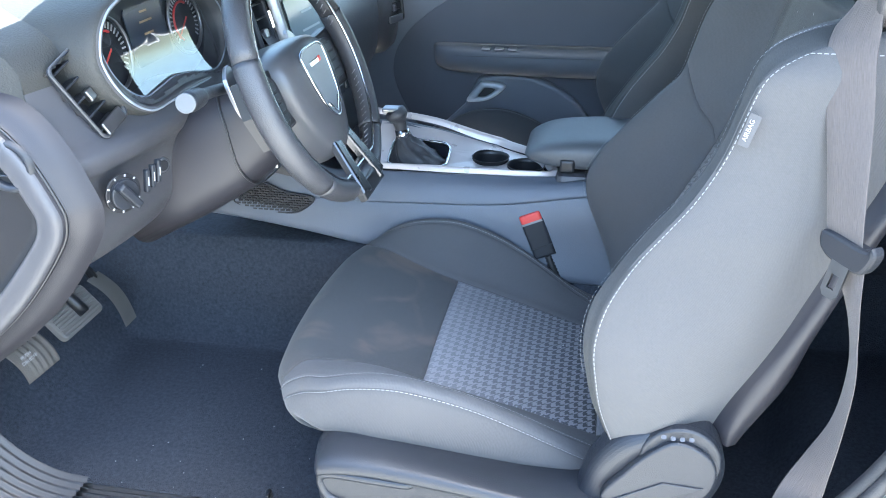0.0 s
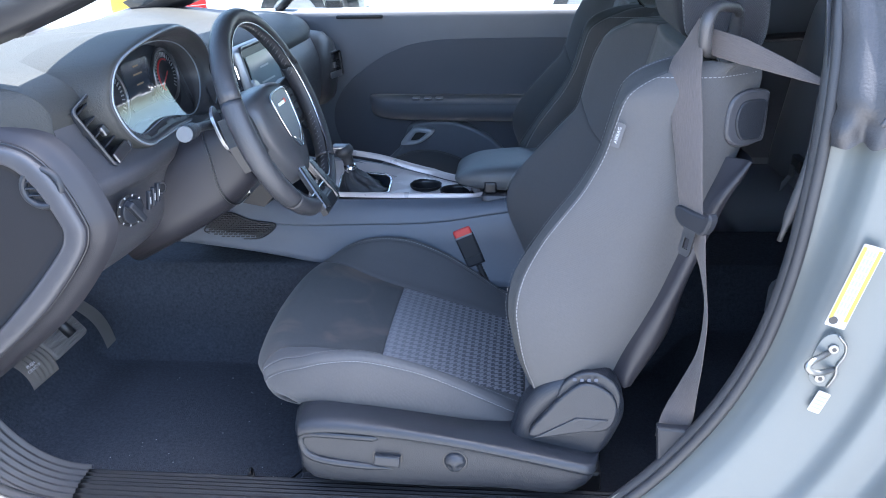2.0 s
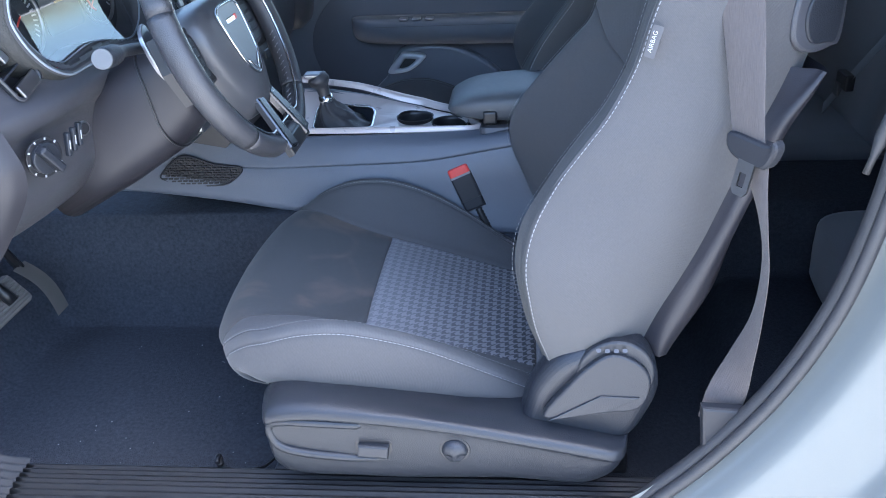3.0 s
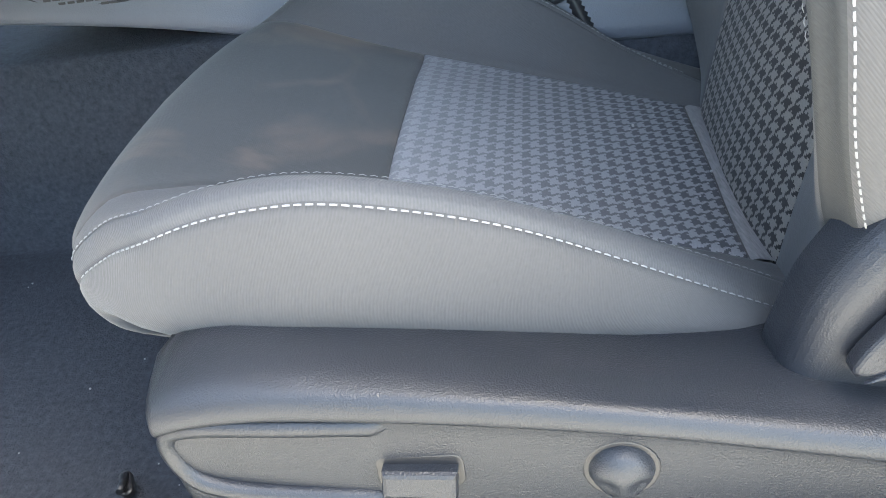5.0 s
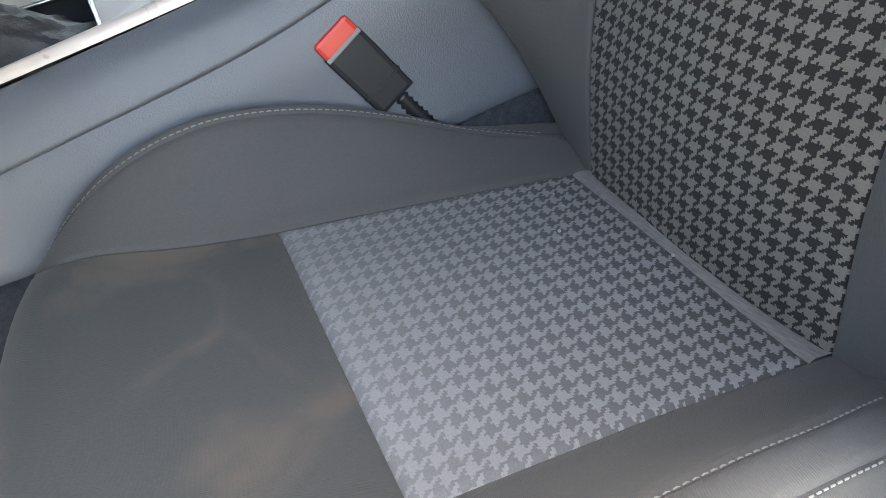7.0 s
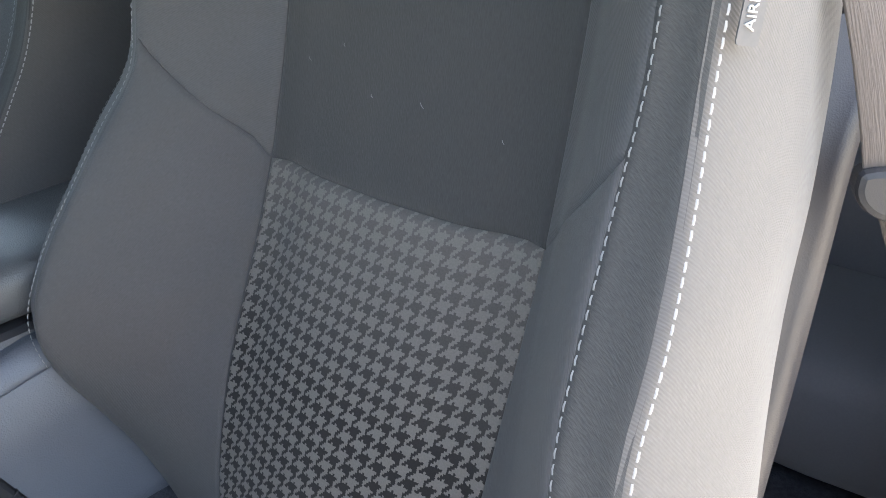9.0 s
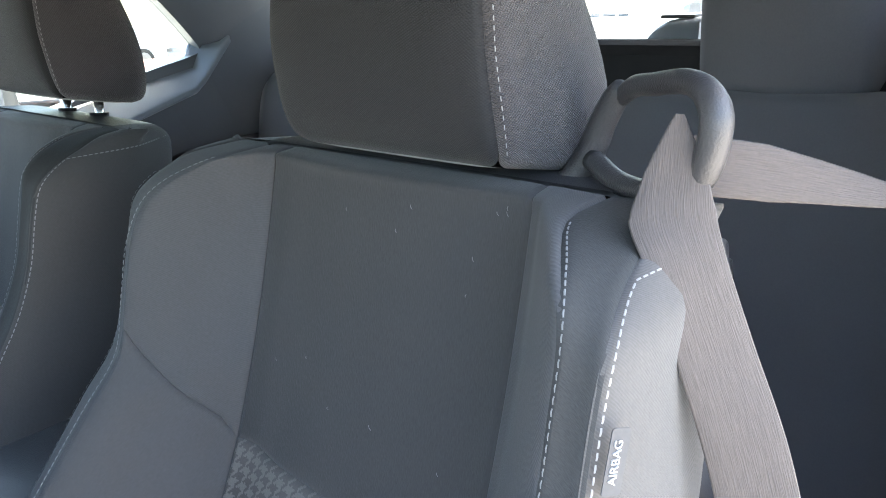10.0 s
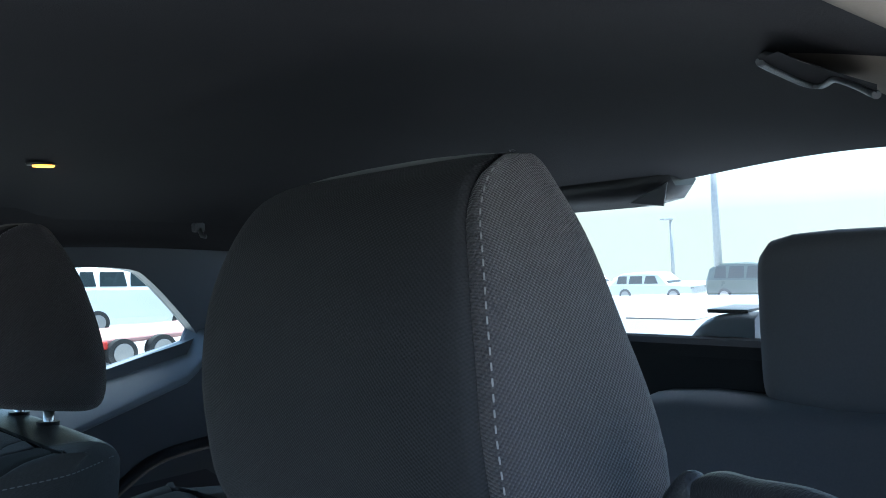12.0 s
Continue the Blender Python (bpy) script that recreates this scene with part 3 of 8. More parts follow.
def back_sheet(sgn):
    """Points of the backrest, [round the section][up], from the middle line round one side to the middle of the rear."""
    zs = [0.42, 0.50, 0.56, 0.62, 0.67, 0.72, 0.77, 0.82, 0.86, 0.90, 0.95, 1.00, 1.035, 1.054, 1.067, 1.076, 1.079]
    rows = []
    for z in zs:
        yi = 0.152 if sgn > 0 else 0.142
        xi, xc, xr = lerp_at(INSERT_X, z), lerp_at(CREST_X_IN if sgn > 0 else CREST_X, z), lerp_at(REAR_X, z)
        xp = lerp_at(PIPE_X, z) if sgn < 0 else xc + 0.009 - 0.012 * max(0.0, (z - 1.0) / 0.076)
        yc, yp = lerp_at(CREST_Y_IN if sgn > 0 else CREST_Y, z), lerp_at(PIPE_Y, z)
        if sgn < 0:  # the outer bolster spreads at hip height
            yc += lerp_at([(0.42, 0.0), (0.555, 0.015), (0.596, 0.037), (0.648, 0.052), (0.69, 0.058), (0.76, 0.044), (0.80, 0.023), (0.835, 0.017), (0.87, 0.007), (0.91, 0.0), (1.08, 0.0)], z)
            yp += lerp_at([(0.42, 0.0), (0.556, 0.011), (0.585, 0.019), (0.61, 0.027), (0.655, 0.035), (0.69, 0.040), (0.75, 0.032), (0.80, 0.020), (0.85, 0.010), (0.90, 0.0), (1.08, 0.0)], z)
        s = math.sqrt(max(0.0, 1 - max(0.0, (z - 1.045) / 0.033) ** 2)) if z < 1.078 else 0.0
        w = lerp_at([(0.42, 1.0), (0.85, 1.0), (0.96, 0.965), (1.08, 0.90)], z)
        xr = 0.520 + (xr - 0.520) * (0.35 + 0.65 * s) if z > 1.045 else xr
        xs = min(xp + 0.08 * (lerp_at(REAR_X, z) - xc) / 0.2, xr - 0.01)
        keys = [(xi - 0.006, 0.0), (xi - 0.003, yi * 0.5), (xi + 0.002, yi), (xi + (xc - xi) * 0.53, yi + (yc - yi) * 0.50), (xc, yc), (xp, yp),
                (xs, max(yp + 0.003, 0.282 * w)), (max(xr - 0.045, xs + 0.004), 0.266 * w), (xr, 0.222 * w), (xr + 0.006, 0.12), (xr + 0.008, 0.0)]
        if z > 1.078:
            keys = [(0.518 + (x - 0.518) * 0.12, y * 0.985) for x, y in keys]
        rows.append(curve([(x, y * sgn, z) for x, y in keys], 4))
    rows = np.array(rows)
    for q in (1, 2, 3):  # the welt is drawn tight between its two seams
        rows[:, 16 + q] = rows[:, 16] * (1 - q / 4) + rows[:, 20] * (q / 4) + np.array([0.0022, -0.0016 * sgn, 0.0]) * math.sin(math.pi * q / 4)
    return np.array([curve(rows[:, i], 3) for i in range(rows.shape[1])])


def seam_at(j):
    """Where the cushion's lengthwise seam runs: straight beside the insert, spreading to the crest at the nose."""
    return 8 + 7.0 * max(0.0, min(1.0, (32 - j) / 20)) ** 2.5


def seam_grid(P, uv, edges, marks=(0.0025, 0.006)):
    """Adds fine rows beside the sewn edges of a sheet; returns the sheet, its UVs and how far each point is drawn in."""
    weight = None
    for axis, (lo, hi) in ((0, "LR"), (1, "BT")):
        n = P.shape[axis]
        first = np.take(P, 1, axis) - np.take(P, 0, axis)
        last = np.take(P, n - 1, axis) - np.take(P, n - 2, axis)
        pos, w = list(np.arange(n, dtype=float)), [0.0] * n
        for side, step in ((lo, first), (hi, last)):
            if side not in edges:
                continue
            d = max(1e-4, float(np.mean(np.linalg.norm(step, axis=1))))
            f = [min(q, m / d) for q, m in zip((0.35, 0.75), marks)]
            if side == lo:
                pos += f
            else:
                pos += [n - 1 - q for q in f]
            w += [0.30, 0.04]
            w[0 if side == lo else n - 1] = 1.0
        order = np.argsort(pos)
        pos, w = np.array(pos)[order], np.array(w)[order]
        i0 = np.clip(np.floor(pos).astype(int), 0, n - 2)
        t = (pos - i0).reshape((-1, 1, 1) if axis == 0 else (1, -1, 1))
        P = np.take(P, i0, axis) * (1 - t) + np.take(P, i0 + 1, axis) * t
        uv = np.take(uv, i0, axis) * (1 - t) + np.take(uv, i0 + 1, axis) * t
        if axis == 0:
            weight = np.tile(w[:, None], (1, P.shape[1]))
        else:
            weight = np.maximum(np.take(weight, i0, 1), w[None, :])
    return P, uv, weight


def sewn_panel(name, P, mat, parent, label="", edges="LRBT", centre=CUSHION_MID, amount=0.0022, uv=None):
    bm = bmesh.new()
    P, uv, w = seam_grid(P, arc_uv(P) if uv is None else np.array(uv), edges)
    n = outward(P, centre)
    add_grid(bm, P - n * (amount * 1.3 * w)[:, :, None], flip=np.sum(grid_normals(P) * (P - np.array(centre))) < 0, uv=uv)
    return part(name, bm, mat, parent, label)


def thread_part(name, rows, parent, label, **kw):
    bm = bmesh.new()
    for pts, nrm in rows:
        stitches(bm, pts, nrm, **kw)
    return part(name, bm, THREAD, parent, label)


def line_with_normals(P, i, centre, shift=0.0, j0=0, j1=None):
    """The line along u = i of a sheet and its outward normals, moved sideways by shift."""
    n = outward(P, centre)
    side = np.gradient(P, axis=0)
    side /= np.maximum(np.linalg.norm(side, axis=2, keepdims=True), 1e-9)
    a = P[i, j0:j1] + side[i, j0:j1] * shift
    return curve(a, 4), curve(n[i, j0:j1], 4)


def build_seat(driver):
    inner = 1
    seat = thing("front_chair", "charcoal cloth sports front seat with houndstooth inserts and pale stitching" if driver else "charcoal cloth front passenger seat with pale piped stitching", "car seat", "front seats")
    def backing(name, sheet_of, centre):
        full_s = np.vstack([sheet_of(-1)[:0:-1], sheet_of(1)])
        bm = bmesh.new()
        add_grid(bm, full_s - outward(full_s, centre) * 0.0035)
        return part(name, bm, CLOTH, seat)


    cush = backing("cushion", cushion_sheet, CUSHION_MID)
    back = backing("backrest", back_sheet, BACK_MID)
    for sgn in (1, -1):
        C, B = cushion_sheet(sgn), back_sheet(sgn)
        j0 = 8 * 4  # the seam across the cushion at x = 0
        if sgn > 0:
            full = np.vstack([cushion_sheet(-1)[8:0:-1], C[:9]])
            uv = np.stack([full[:, :, 1], arc_uv(full)[:, :, 1]], axis=2)
            whole = np.vstack([cushion_sheet(-1)[16:0:-1], C[:17]])
            wide = np.array([resample(whole[:, j], 16 - seam_at(j), 16 + seam_at(j), 25) for j in range(j0 + 1)]).transpose(1, 0, 2)
            wuv = np.stack([wide[:, :, 1], arc_uv(wide)[:, :, 1]], axis=2)
            sewn_panel("front_panel", wide, CLOTH_FRONT, cush, "plain dark cloth with faint brown stains", "LRT", uv=wuv)
            duv = uv[:, j0:].copy()
            duv[:, :, 1] -= duv[:, :1, 1]
            jf = 53  # where the houndstooth ends in a fold before the backrest
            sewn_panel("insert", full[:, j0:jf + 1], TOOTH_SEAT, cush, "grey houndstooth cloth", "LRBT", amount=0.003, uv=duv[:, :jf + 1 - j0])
            sewn_panel("fold", full[:, jf:], FOLD, cush, "plain stretched grey cloth fold", "B", amount=0.004, uv=duv[:, jf - j0:])
        side = np.array([resample(C[:, j], seam_at(j), 16, 9) for j in range(C.shape[1])]).transpose(1, 0, 2)
        sewn_panel("bolster", side, CLOTH, cush, "", "LR")
        sewn_panel("welt", C[16:21], CLOTH, cush, "", "LR", amount=0.002)
        sewn_panel("side_panel", C[20:], CLOTH_SIDE, cush, "ribbed grey side cloth", "L", amount=0.002)
        for i, sh, ja, jb in ((16, 0.0020, 12, 54), (20, 0.0022, 13, 55)):
            thread_part("stitching", [line_with_normals(C, i, CUSHION_MID, sh, ja, jb)], cush, "pale grey thread seam", r=0.00058 if i == 16 else 0.00050)
        # backrest
        jz = 7 * 3  # seam at z = 0.82
        if sgn > 0:
            mirror = back_sheet(-1)
            full = np.vstack([mirror[8:0:-1], B[:9]])
            arc = arc_uv(full)
            uv = np.stack([full[:, :, 1], arc[:, jz:jz + 1, 1] - arc[:, :, 1]], axis=2)
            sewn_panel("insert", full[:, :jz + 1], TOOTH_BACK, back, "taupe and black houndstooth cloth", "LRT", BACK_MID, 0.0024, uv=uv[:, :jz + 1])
            sewn_panel("upper_insert", full[:, jz:], CLOTH_MID, back, "plain charcoal cloth", "LRB", BACK_MID, 0.0024)
            rear = np.vstack([mirror[32:], B[32:-1][::-1]])
            sewn_panel("rear_board", rear, PLASTIC, back, "grained plastic seat back board", "", BACK_MID)
        # the bolster's cross seam climbs from the insert's corner to the crest
        seam = [7 * 3 + 7.5 * (q / 8) ** 0.85 for q in range(9)]
        lowp = np.array([resample(B[8 + q], 0, seam[q], 30) for q in range(9)])
        upp = np.array([resample(B[8 + q], seam[q], B.shape[1] - 1, 26) for q in range(9)])
        sewn_panel("bolster", lowp, CLOTH, back, "", "LRT", BACK_MID, 0.0022)
        sewn_panel("upper_bolster", upp, CLOTH, back, "", "LRB", BACK_MID, 0.0022)
        sewn_panel("welt", B[16:21], CLOTH_WELT if sgn < 0 else CLOTH, back, "dark cloth welt" if sgn < 0 else "", "LR", BACK_MID, 0.002)
        sewn_panel("side_panel", B[20:33], CLOTH_SIDE, back, "grey ribbed side cloth", "L", BACK_MID, 0.002)
        thread_part("stitching", [line_with_normals(B, 16, BACK_MID, 0.0035, 12, 46)], back, "pale grey thread seam")
        # outer seam: up the front edge, then along the top of the side to the rear
        pa, na = line_with_normals(B, 20, BACK_MID, 0.005, 6, 41)
        nb = outward(B, BACK_MID)
        pb, nb = curve(np.vstack([pa[-1:], B[21:32:2, 40]]), 5), curve(np.vstack([na[-1:], nb[21:32:2, 40]]), 5)
        thread_part("stitching", [(np.vstack([pa, pb[1:]]), np.vstack([na, nb[1:]]))], back, "pale grey thread seam")
    bm = bmesh.new()
    box(bm, (-0.08, -0.20, 0.33), (0.36, 0.20, 0.40), 0.02)
    part("seat_frame", bm, PLASTIC_BLACK, seat)
    for y in (-0.19, 0.19):
        bm = bmesh.new()
        box(bm, (-0.15, y - 0.025, 0.302), (0.40, y + 0.025, 0.345), 0.006)
        part("rail", bm, STEEL if driver else PLASTIC_BLACK, seat)
    head_restraint(seat, 0.0 if driver else 0.022)
    return seat


def head_restraint(seat, up):
    # height, front edge seam x and y, rear edge x and y, front middle x, rear middle x
    secs = [(1.092, 0.504, 0.1085, 0.588, 0.112, 0.502, 0.612), (1.096, 0.496, 0.1165, 0.597, 0.12, 0.492, 0.622), (1.104, 0.491, 0.1205, 0.602, 0.126, 0.486, 0.628),
            (1.12, 0.487, 0.1225, 0.605, 0.129, 0.478, 0.632), (1.145, 0.484, 0.122, 0.604, 0.129, 0.473, 0.632), (1.17, 0.482, 0.121, 0.601, 0.122, 0.471, 0.628), (1.195, 0.483, 0.1195, 0.597, 0.115, 0.472, 0.622),
            (1.22, 0.486, 0.1155, 0.592, 0.109, 0.475, 0.615), (1.242, 0.492, 0.1095, 0.585, 0.105, 0.481, 0.606), (1.26, 0.499, 0.1025, 0.578, 0.1005, 0.488, 0.598), (1.273, 0.507, 0.0985, 0.571, 0.097, 0.497, 0.591), (1.282, 0.516, 0.096, 0.567, 0.094, 0.507, 0.585), (1.289, 0.53, 0.0935, 0.562, 0.092, 0.521, 0.578), (1.292, 0.54, 0.0895, 0.558, 0.09, 0.533, 0.57)]
    bm = bmesh.new()
    box(bm, (0.535, -0.07, 1.10), (0.575, 0.07, 1.26), 0.01)
    rest = part("head_restraint", bm, CLOTH_REST, seat, "knitted charcoal cloth head restraint with a pale seam")
    def half(sgn):
        rows = []
        for z, xs, ys, xr, yr, xf, xb in secs:
            ys -= 0.003
            bulge = 0.0075 * max(0.0, min(1.0, (1.285 - z) / 0.06))
            drop = 0.20 * max(0.0, min(1.0, (1.17 - z) / 0.078))
            keys = [(xf, 0), (xf + 0.0005, ys * 0.68), (xs, ys), (xs + 0.3 * (xr - xs), ys + 0.3 * (yr - ys) + bulge), (xs + 0.7 * (xr - xs), ys + 0.7 * (yr - ys) + bulge), (xr, yr), (xr + 0.6 * (xb - xr), yr * 0.78), (xb, 0)]
            rows.append(curve([(x, y * sgn, z - drop * (x - 0.49) * (1 if z < 1.17 else 0)) for x, y in keys], 4))
        rows = np.array(rows)
        return np.array([curve(rows[:, i], 2) for i in range(rows.shape[1])])
    A, Bm = half(1), half(-1)
    front = np.vstack([Bm[8:0:-1], A[:9]])
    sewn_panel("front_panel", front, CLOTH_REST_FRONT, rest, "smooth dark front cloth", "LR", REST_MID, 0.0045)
    for sgn, H in ((1, A), (-1, Bm)):
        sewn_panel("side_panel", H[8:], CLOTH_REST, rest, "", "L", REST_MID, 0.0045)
    pts, nn = line_with_normals(Bm, 8, REST_MID, 0.0062, 3, 26)
    over = np.array([Bm[8 + q, 26] + (0, 0, 0.0012) for q in (2, 4, 6, 8)])
    n_over = np.array([(0.0, -0.30, 0.95)] * 4)
    pts2, nn2 = curve(np.vstack([pts[-1:], over]), 8), curve(np.vstack([nn[-1:], n_over]), 8)
    thread_part("stitching", [(np.vstack([pts, pts2[1:]]), np.vstack([nn, nn2[1:]]))], rest, "pale grey thread seam", length=0.0034, gap=0.0030, r=0.00036)
    for zi, dz in ((-1, 1), (0, -1)):
        bm = bmesh.new()
        ring_p = np.vstack([A[:, zi], Bm[::-1, zi][1:-1]])
        mid = ring_p.mean(0)
        add_grid(bm, np.array([ring_p, ring_p * 0.75 + mid * 0.25 + (0, 0, 0.0022 * dz), ring_p * 0.4 + mid * 0.6 + (0, 0, 0.004 * dz), ring_p * 0.02 + mid * 0.98 + (0, 0, 0.0045 * dz)]), wrap_v=True)
        bmesh.ops.recalc_face_normals(bm, faces=bm.faces)
        part("cap" if dz > 0 else "underside", bm, CLOTH_REST, rest)
    rest.location = (0, 0, up)
    for y in (-0.055, 0.055):
        bm = bmesh.new()
        tube(bm, [(0.566, y, 1.02), (0.572, y, 1.12)], 0.0065, 12)
        part("post", bm, CHROME, seat, "chrome head restraint post")
        bm = bmesh.new()
        tube(bm, [(0.567, y, 1.056), (0.569, y, 1.080)], 0.013, 14)
        part("post_collar", bm, PLASTIC_BLACK, seat)


def seat_shield(seat):
    """Outer plastic cover of the driver's seat base, with its switches and the recliner lever."""
    ztop = [(-0.115, 0.516), (-0.10, 0.526), (-0.065, 0.533), (0.0, 0.527), (0.10, 0.506), (0.17, 0.484), (0.22, 0.476), (0.26, 0.474), (0.32, 0.462), (0.40, 0.445)]
    zrid = [(-0.115, 0.505), (-0.093, 0.516), (-0.047, 0.521), (0.0, 0.519), (0.082, 0.511), (0.164, 0.499), (0.245, 0.483), (0.284, 0.475), (0.34, 0.463), (0.385, 0.453)]
    zbot = [(-0.115, 0.44), (-0.09, 0.408), (0.0, 0.400), (0.2, 0.392), (0.32, 0.390), (0.36, 0.41), (0.385, 0.44)]
    yo = 0.350
    cols = []
    for x in np.concatenate([np.linspace(-0.117, -0.100, 7), np.linspace(-0.088, 0.370, 44), [0.377, 0.382, 0.384]]):
        e = 1.0
        if x < -0.10:
            e = math.sqrt(max(0.0, 1 - ((-0.10 - x) / 0.0175) ** 2))
        if x > 0.36:
            e = math.sqrt(max(0.02, 1 - ((x - 0.36) / 0.0245) ** 2))
        zt, zr, zb = lerp_at(ztop, x), lerp_at(zrid, x), lerp_at(zbot, x)
        zr = max(zr, zb + 0.012)
        yb = lerp_at([(-0.115, 0.292), (0.0, 0.292), (0.10, 0.280), (0.20, 0.256), (0.25, 0.252), (0.30, 0.270), (0.36, 0.285), (0.43, 0.285)], x)
        d = (yo - yb) * e
        keys = [(yb - 0.03, zt - 0.004), (yb - 0.002, zt), (yb + d * 0.30, zt * 0.7 + zr * 0.3 + 0.004), (yb + d * 0.60, zt * 0.35 + zr * 0.65 + 0.006), (yb + d * 0.80, zt * 0.18 + zr * 0.82 + 0.005), (yb + d * 0.94, zr + 0.002), (yb + d, zr - 0.006), (yb + d * 0.985, zr - 0.012), (yb + d * 0.91, zr - 0.016), (yb + d * 0.89, zr * 0.5 + zb * 0.5), (yb + d * 0.80, zb + 0.010), (yb + d * 0.55, zb), (yb - 0.03, zb + 0.004)]
        cols.append(curve([(x, -y, z) for y, z in keys], 3))
    bm = bmesh.new()
    add_grid(bm, np.array(cols), flip=False)
    bmesh.ops.recalc_face_normals(bm, faces=bm.faces)
    shield = part("side_shield", bm, PLASTIC_SMOOTH, seat, "scuffed charcoal plastic seat base cover")
    # ledge that frames the switch panel at the front
    bm = bmesh.new()
    y = -yo + 0.006
    tube(bm, curve([(0.03, y + 0.003, 0.496), (-0.03, y, 0.501), (-0.085, y + 0.001, 0.502), (-0.1015, y + 0.003, 0.491), (-0.098, y + 0.002, 0.470), (-0.084, y, 0.457), (-0.048, y, 0.448), (0.022, y + 0.003, 0.439), (0.09, y + 0.010, 0.430)], 5), [0.002] + [0.0065] * 34 + [0.005, 0.004, 0.003, 0.002, 0.001, 0.001], 8)
    part("panel_rim", bm, PLASTIC_SMOOTH, shield)
    # slide switch
    bm = bmesh.new()
    plate(bm, rounded_rect(0.050, 0.024, 0.006), facing((0.040, -0.3415, 0.462), (0, -1, 0.05)), 0.003, 0.001)
    sw = part("switch", bm, PLASTIC_BLACK, shield, "black seat slide switch")
    bm = bmesh.new()
    plate(bm, [(-0.022, -0.009), (0.020, -0.012), (0.022, 0.007), (-0.020, 0.009)], facing((0.040, -0.3435, 0.460), (0, -1, 0.12)), 0.011, 0.003)
    part("switch_key", bm, PLASTIC_SMOOTH, sw)
    bm = bmesh.new()
    plate(bm, circle(0.021), facing((0.150, -0.3400, 0.457), (0, -1, 0.03)), 0.003, 0.0012)
    kb = part("lumbar_knob", bm, PLASTIC_BLACK, shield, "round lumbar adjuster")
    bm = bmesh.new()
    m = facing((0.150, -0.3420, 0.457), (0, -1, 0.03))
    P = np.array([[m @ Vector((r * math.cos(a), r * math.sin(a), 0.012 * math.sqrt(max(0, 1 - (r / 0.018) ** 2)) - 0.005 * sum(math.exp(-(((r * math.cos(a) - cx) / 0.006) ** 2 + ((r * math.sin(a) + 0.006) / 0.006) ** 2)) for cx in (-0.0095, 0.0095)) + 0.001)) for a in np.linspace(0, 2 * math.pi, 33)] for r in np.linspace(0.0002, 0.018, 10)])
    add_grid(bm, P)
    bmesh.ops.recalc_face_normals(bm, faces=bm.faces)
    part("knob_cap", bm, PLASTIC_SMOOTH, kb)
    # raised housing of the recliner behind the cushion
    bm = bmesh.new()
    plate(bm, round_outline([(0.240, 0.470), (0.246, 0.505), (0.258, 0.538), (0.285, 0.575), (0.322, 0.596), (0.357, 0.604), (0.392, 0.596), (0.414, 0.568), (0.420, 0.530), (0.408, 0.490), (0.385, 0.450), (0.34, 0.43), (0.26, 0.44)], 4), facing((0, -0.262, 0), (0, -1, 0.0)), 0.046, 0.020, 7)
    part("recliner_housing", bm, PLASTIC_SMOOTH, shield)
    # recliner lever: a round boss with a paddle that reaches forward and down
    bm = bmesh.new()
    plate(bm, circle(0.050, 36), facing((0.362, -0.300, 0.560), (0, -1, 0.06)), 0.012, 0.004, 4)
    part("recliner_boss", bm, PLASTIC_SMOOTH, shield)
    bm = bmesh.new()
    out = round_outline([(-0.092, -0.062), (-0.089, -0.048), (-0.068, -0.020), (-0.040, 0.014), (-0.007, 0.036), (0.031, 0.020), (0.044, -0.010), (0.030, -0.046), (-0.020, -0.054), (-0.070, -0.062)], 4)
    plate(bm, out, facing((0.362, -0.309, 0.560), (0, -1, 0.06)), 0.012, 0.004, 4)
    part("recliner_lever", bm, PLASTIC_SMOOTH, shield, "grey recliner lever")
    bm = bmesh.new()
    plate(bm, [(-0.088, -0.064), (-0.020, -0.024), (0.030, -0.026), (-0.010, -0.048)], facing((0.362, -0.3205, 0.560), (0, -1, 0.06)), 0.003, 0.0012, 2)
    part("lever_facet", bm, PLASTIC_SMOOTH, shield)
    # small raised marks over the boss
    bm = bmesh.new()
    for i in range(4):
        plate(bm, rounded_rect(0.006, 0.005, 0.0015, 2), facing((0.338 + i * 0.011, -0.316 + abs(i - 1.5) * 0.001, 0.601), (0, -0.8, 0.6)), 0.001)
    part("mark", bm, PLASTIC, shield)


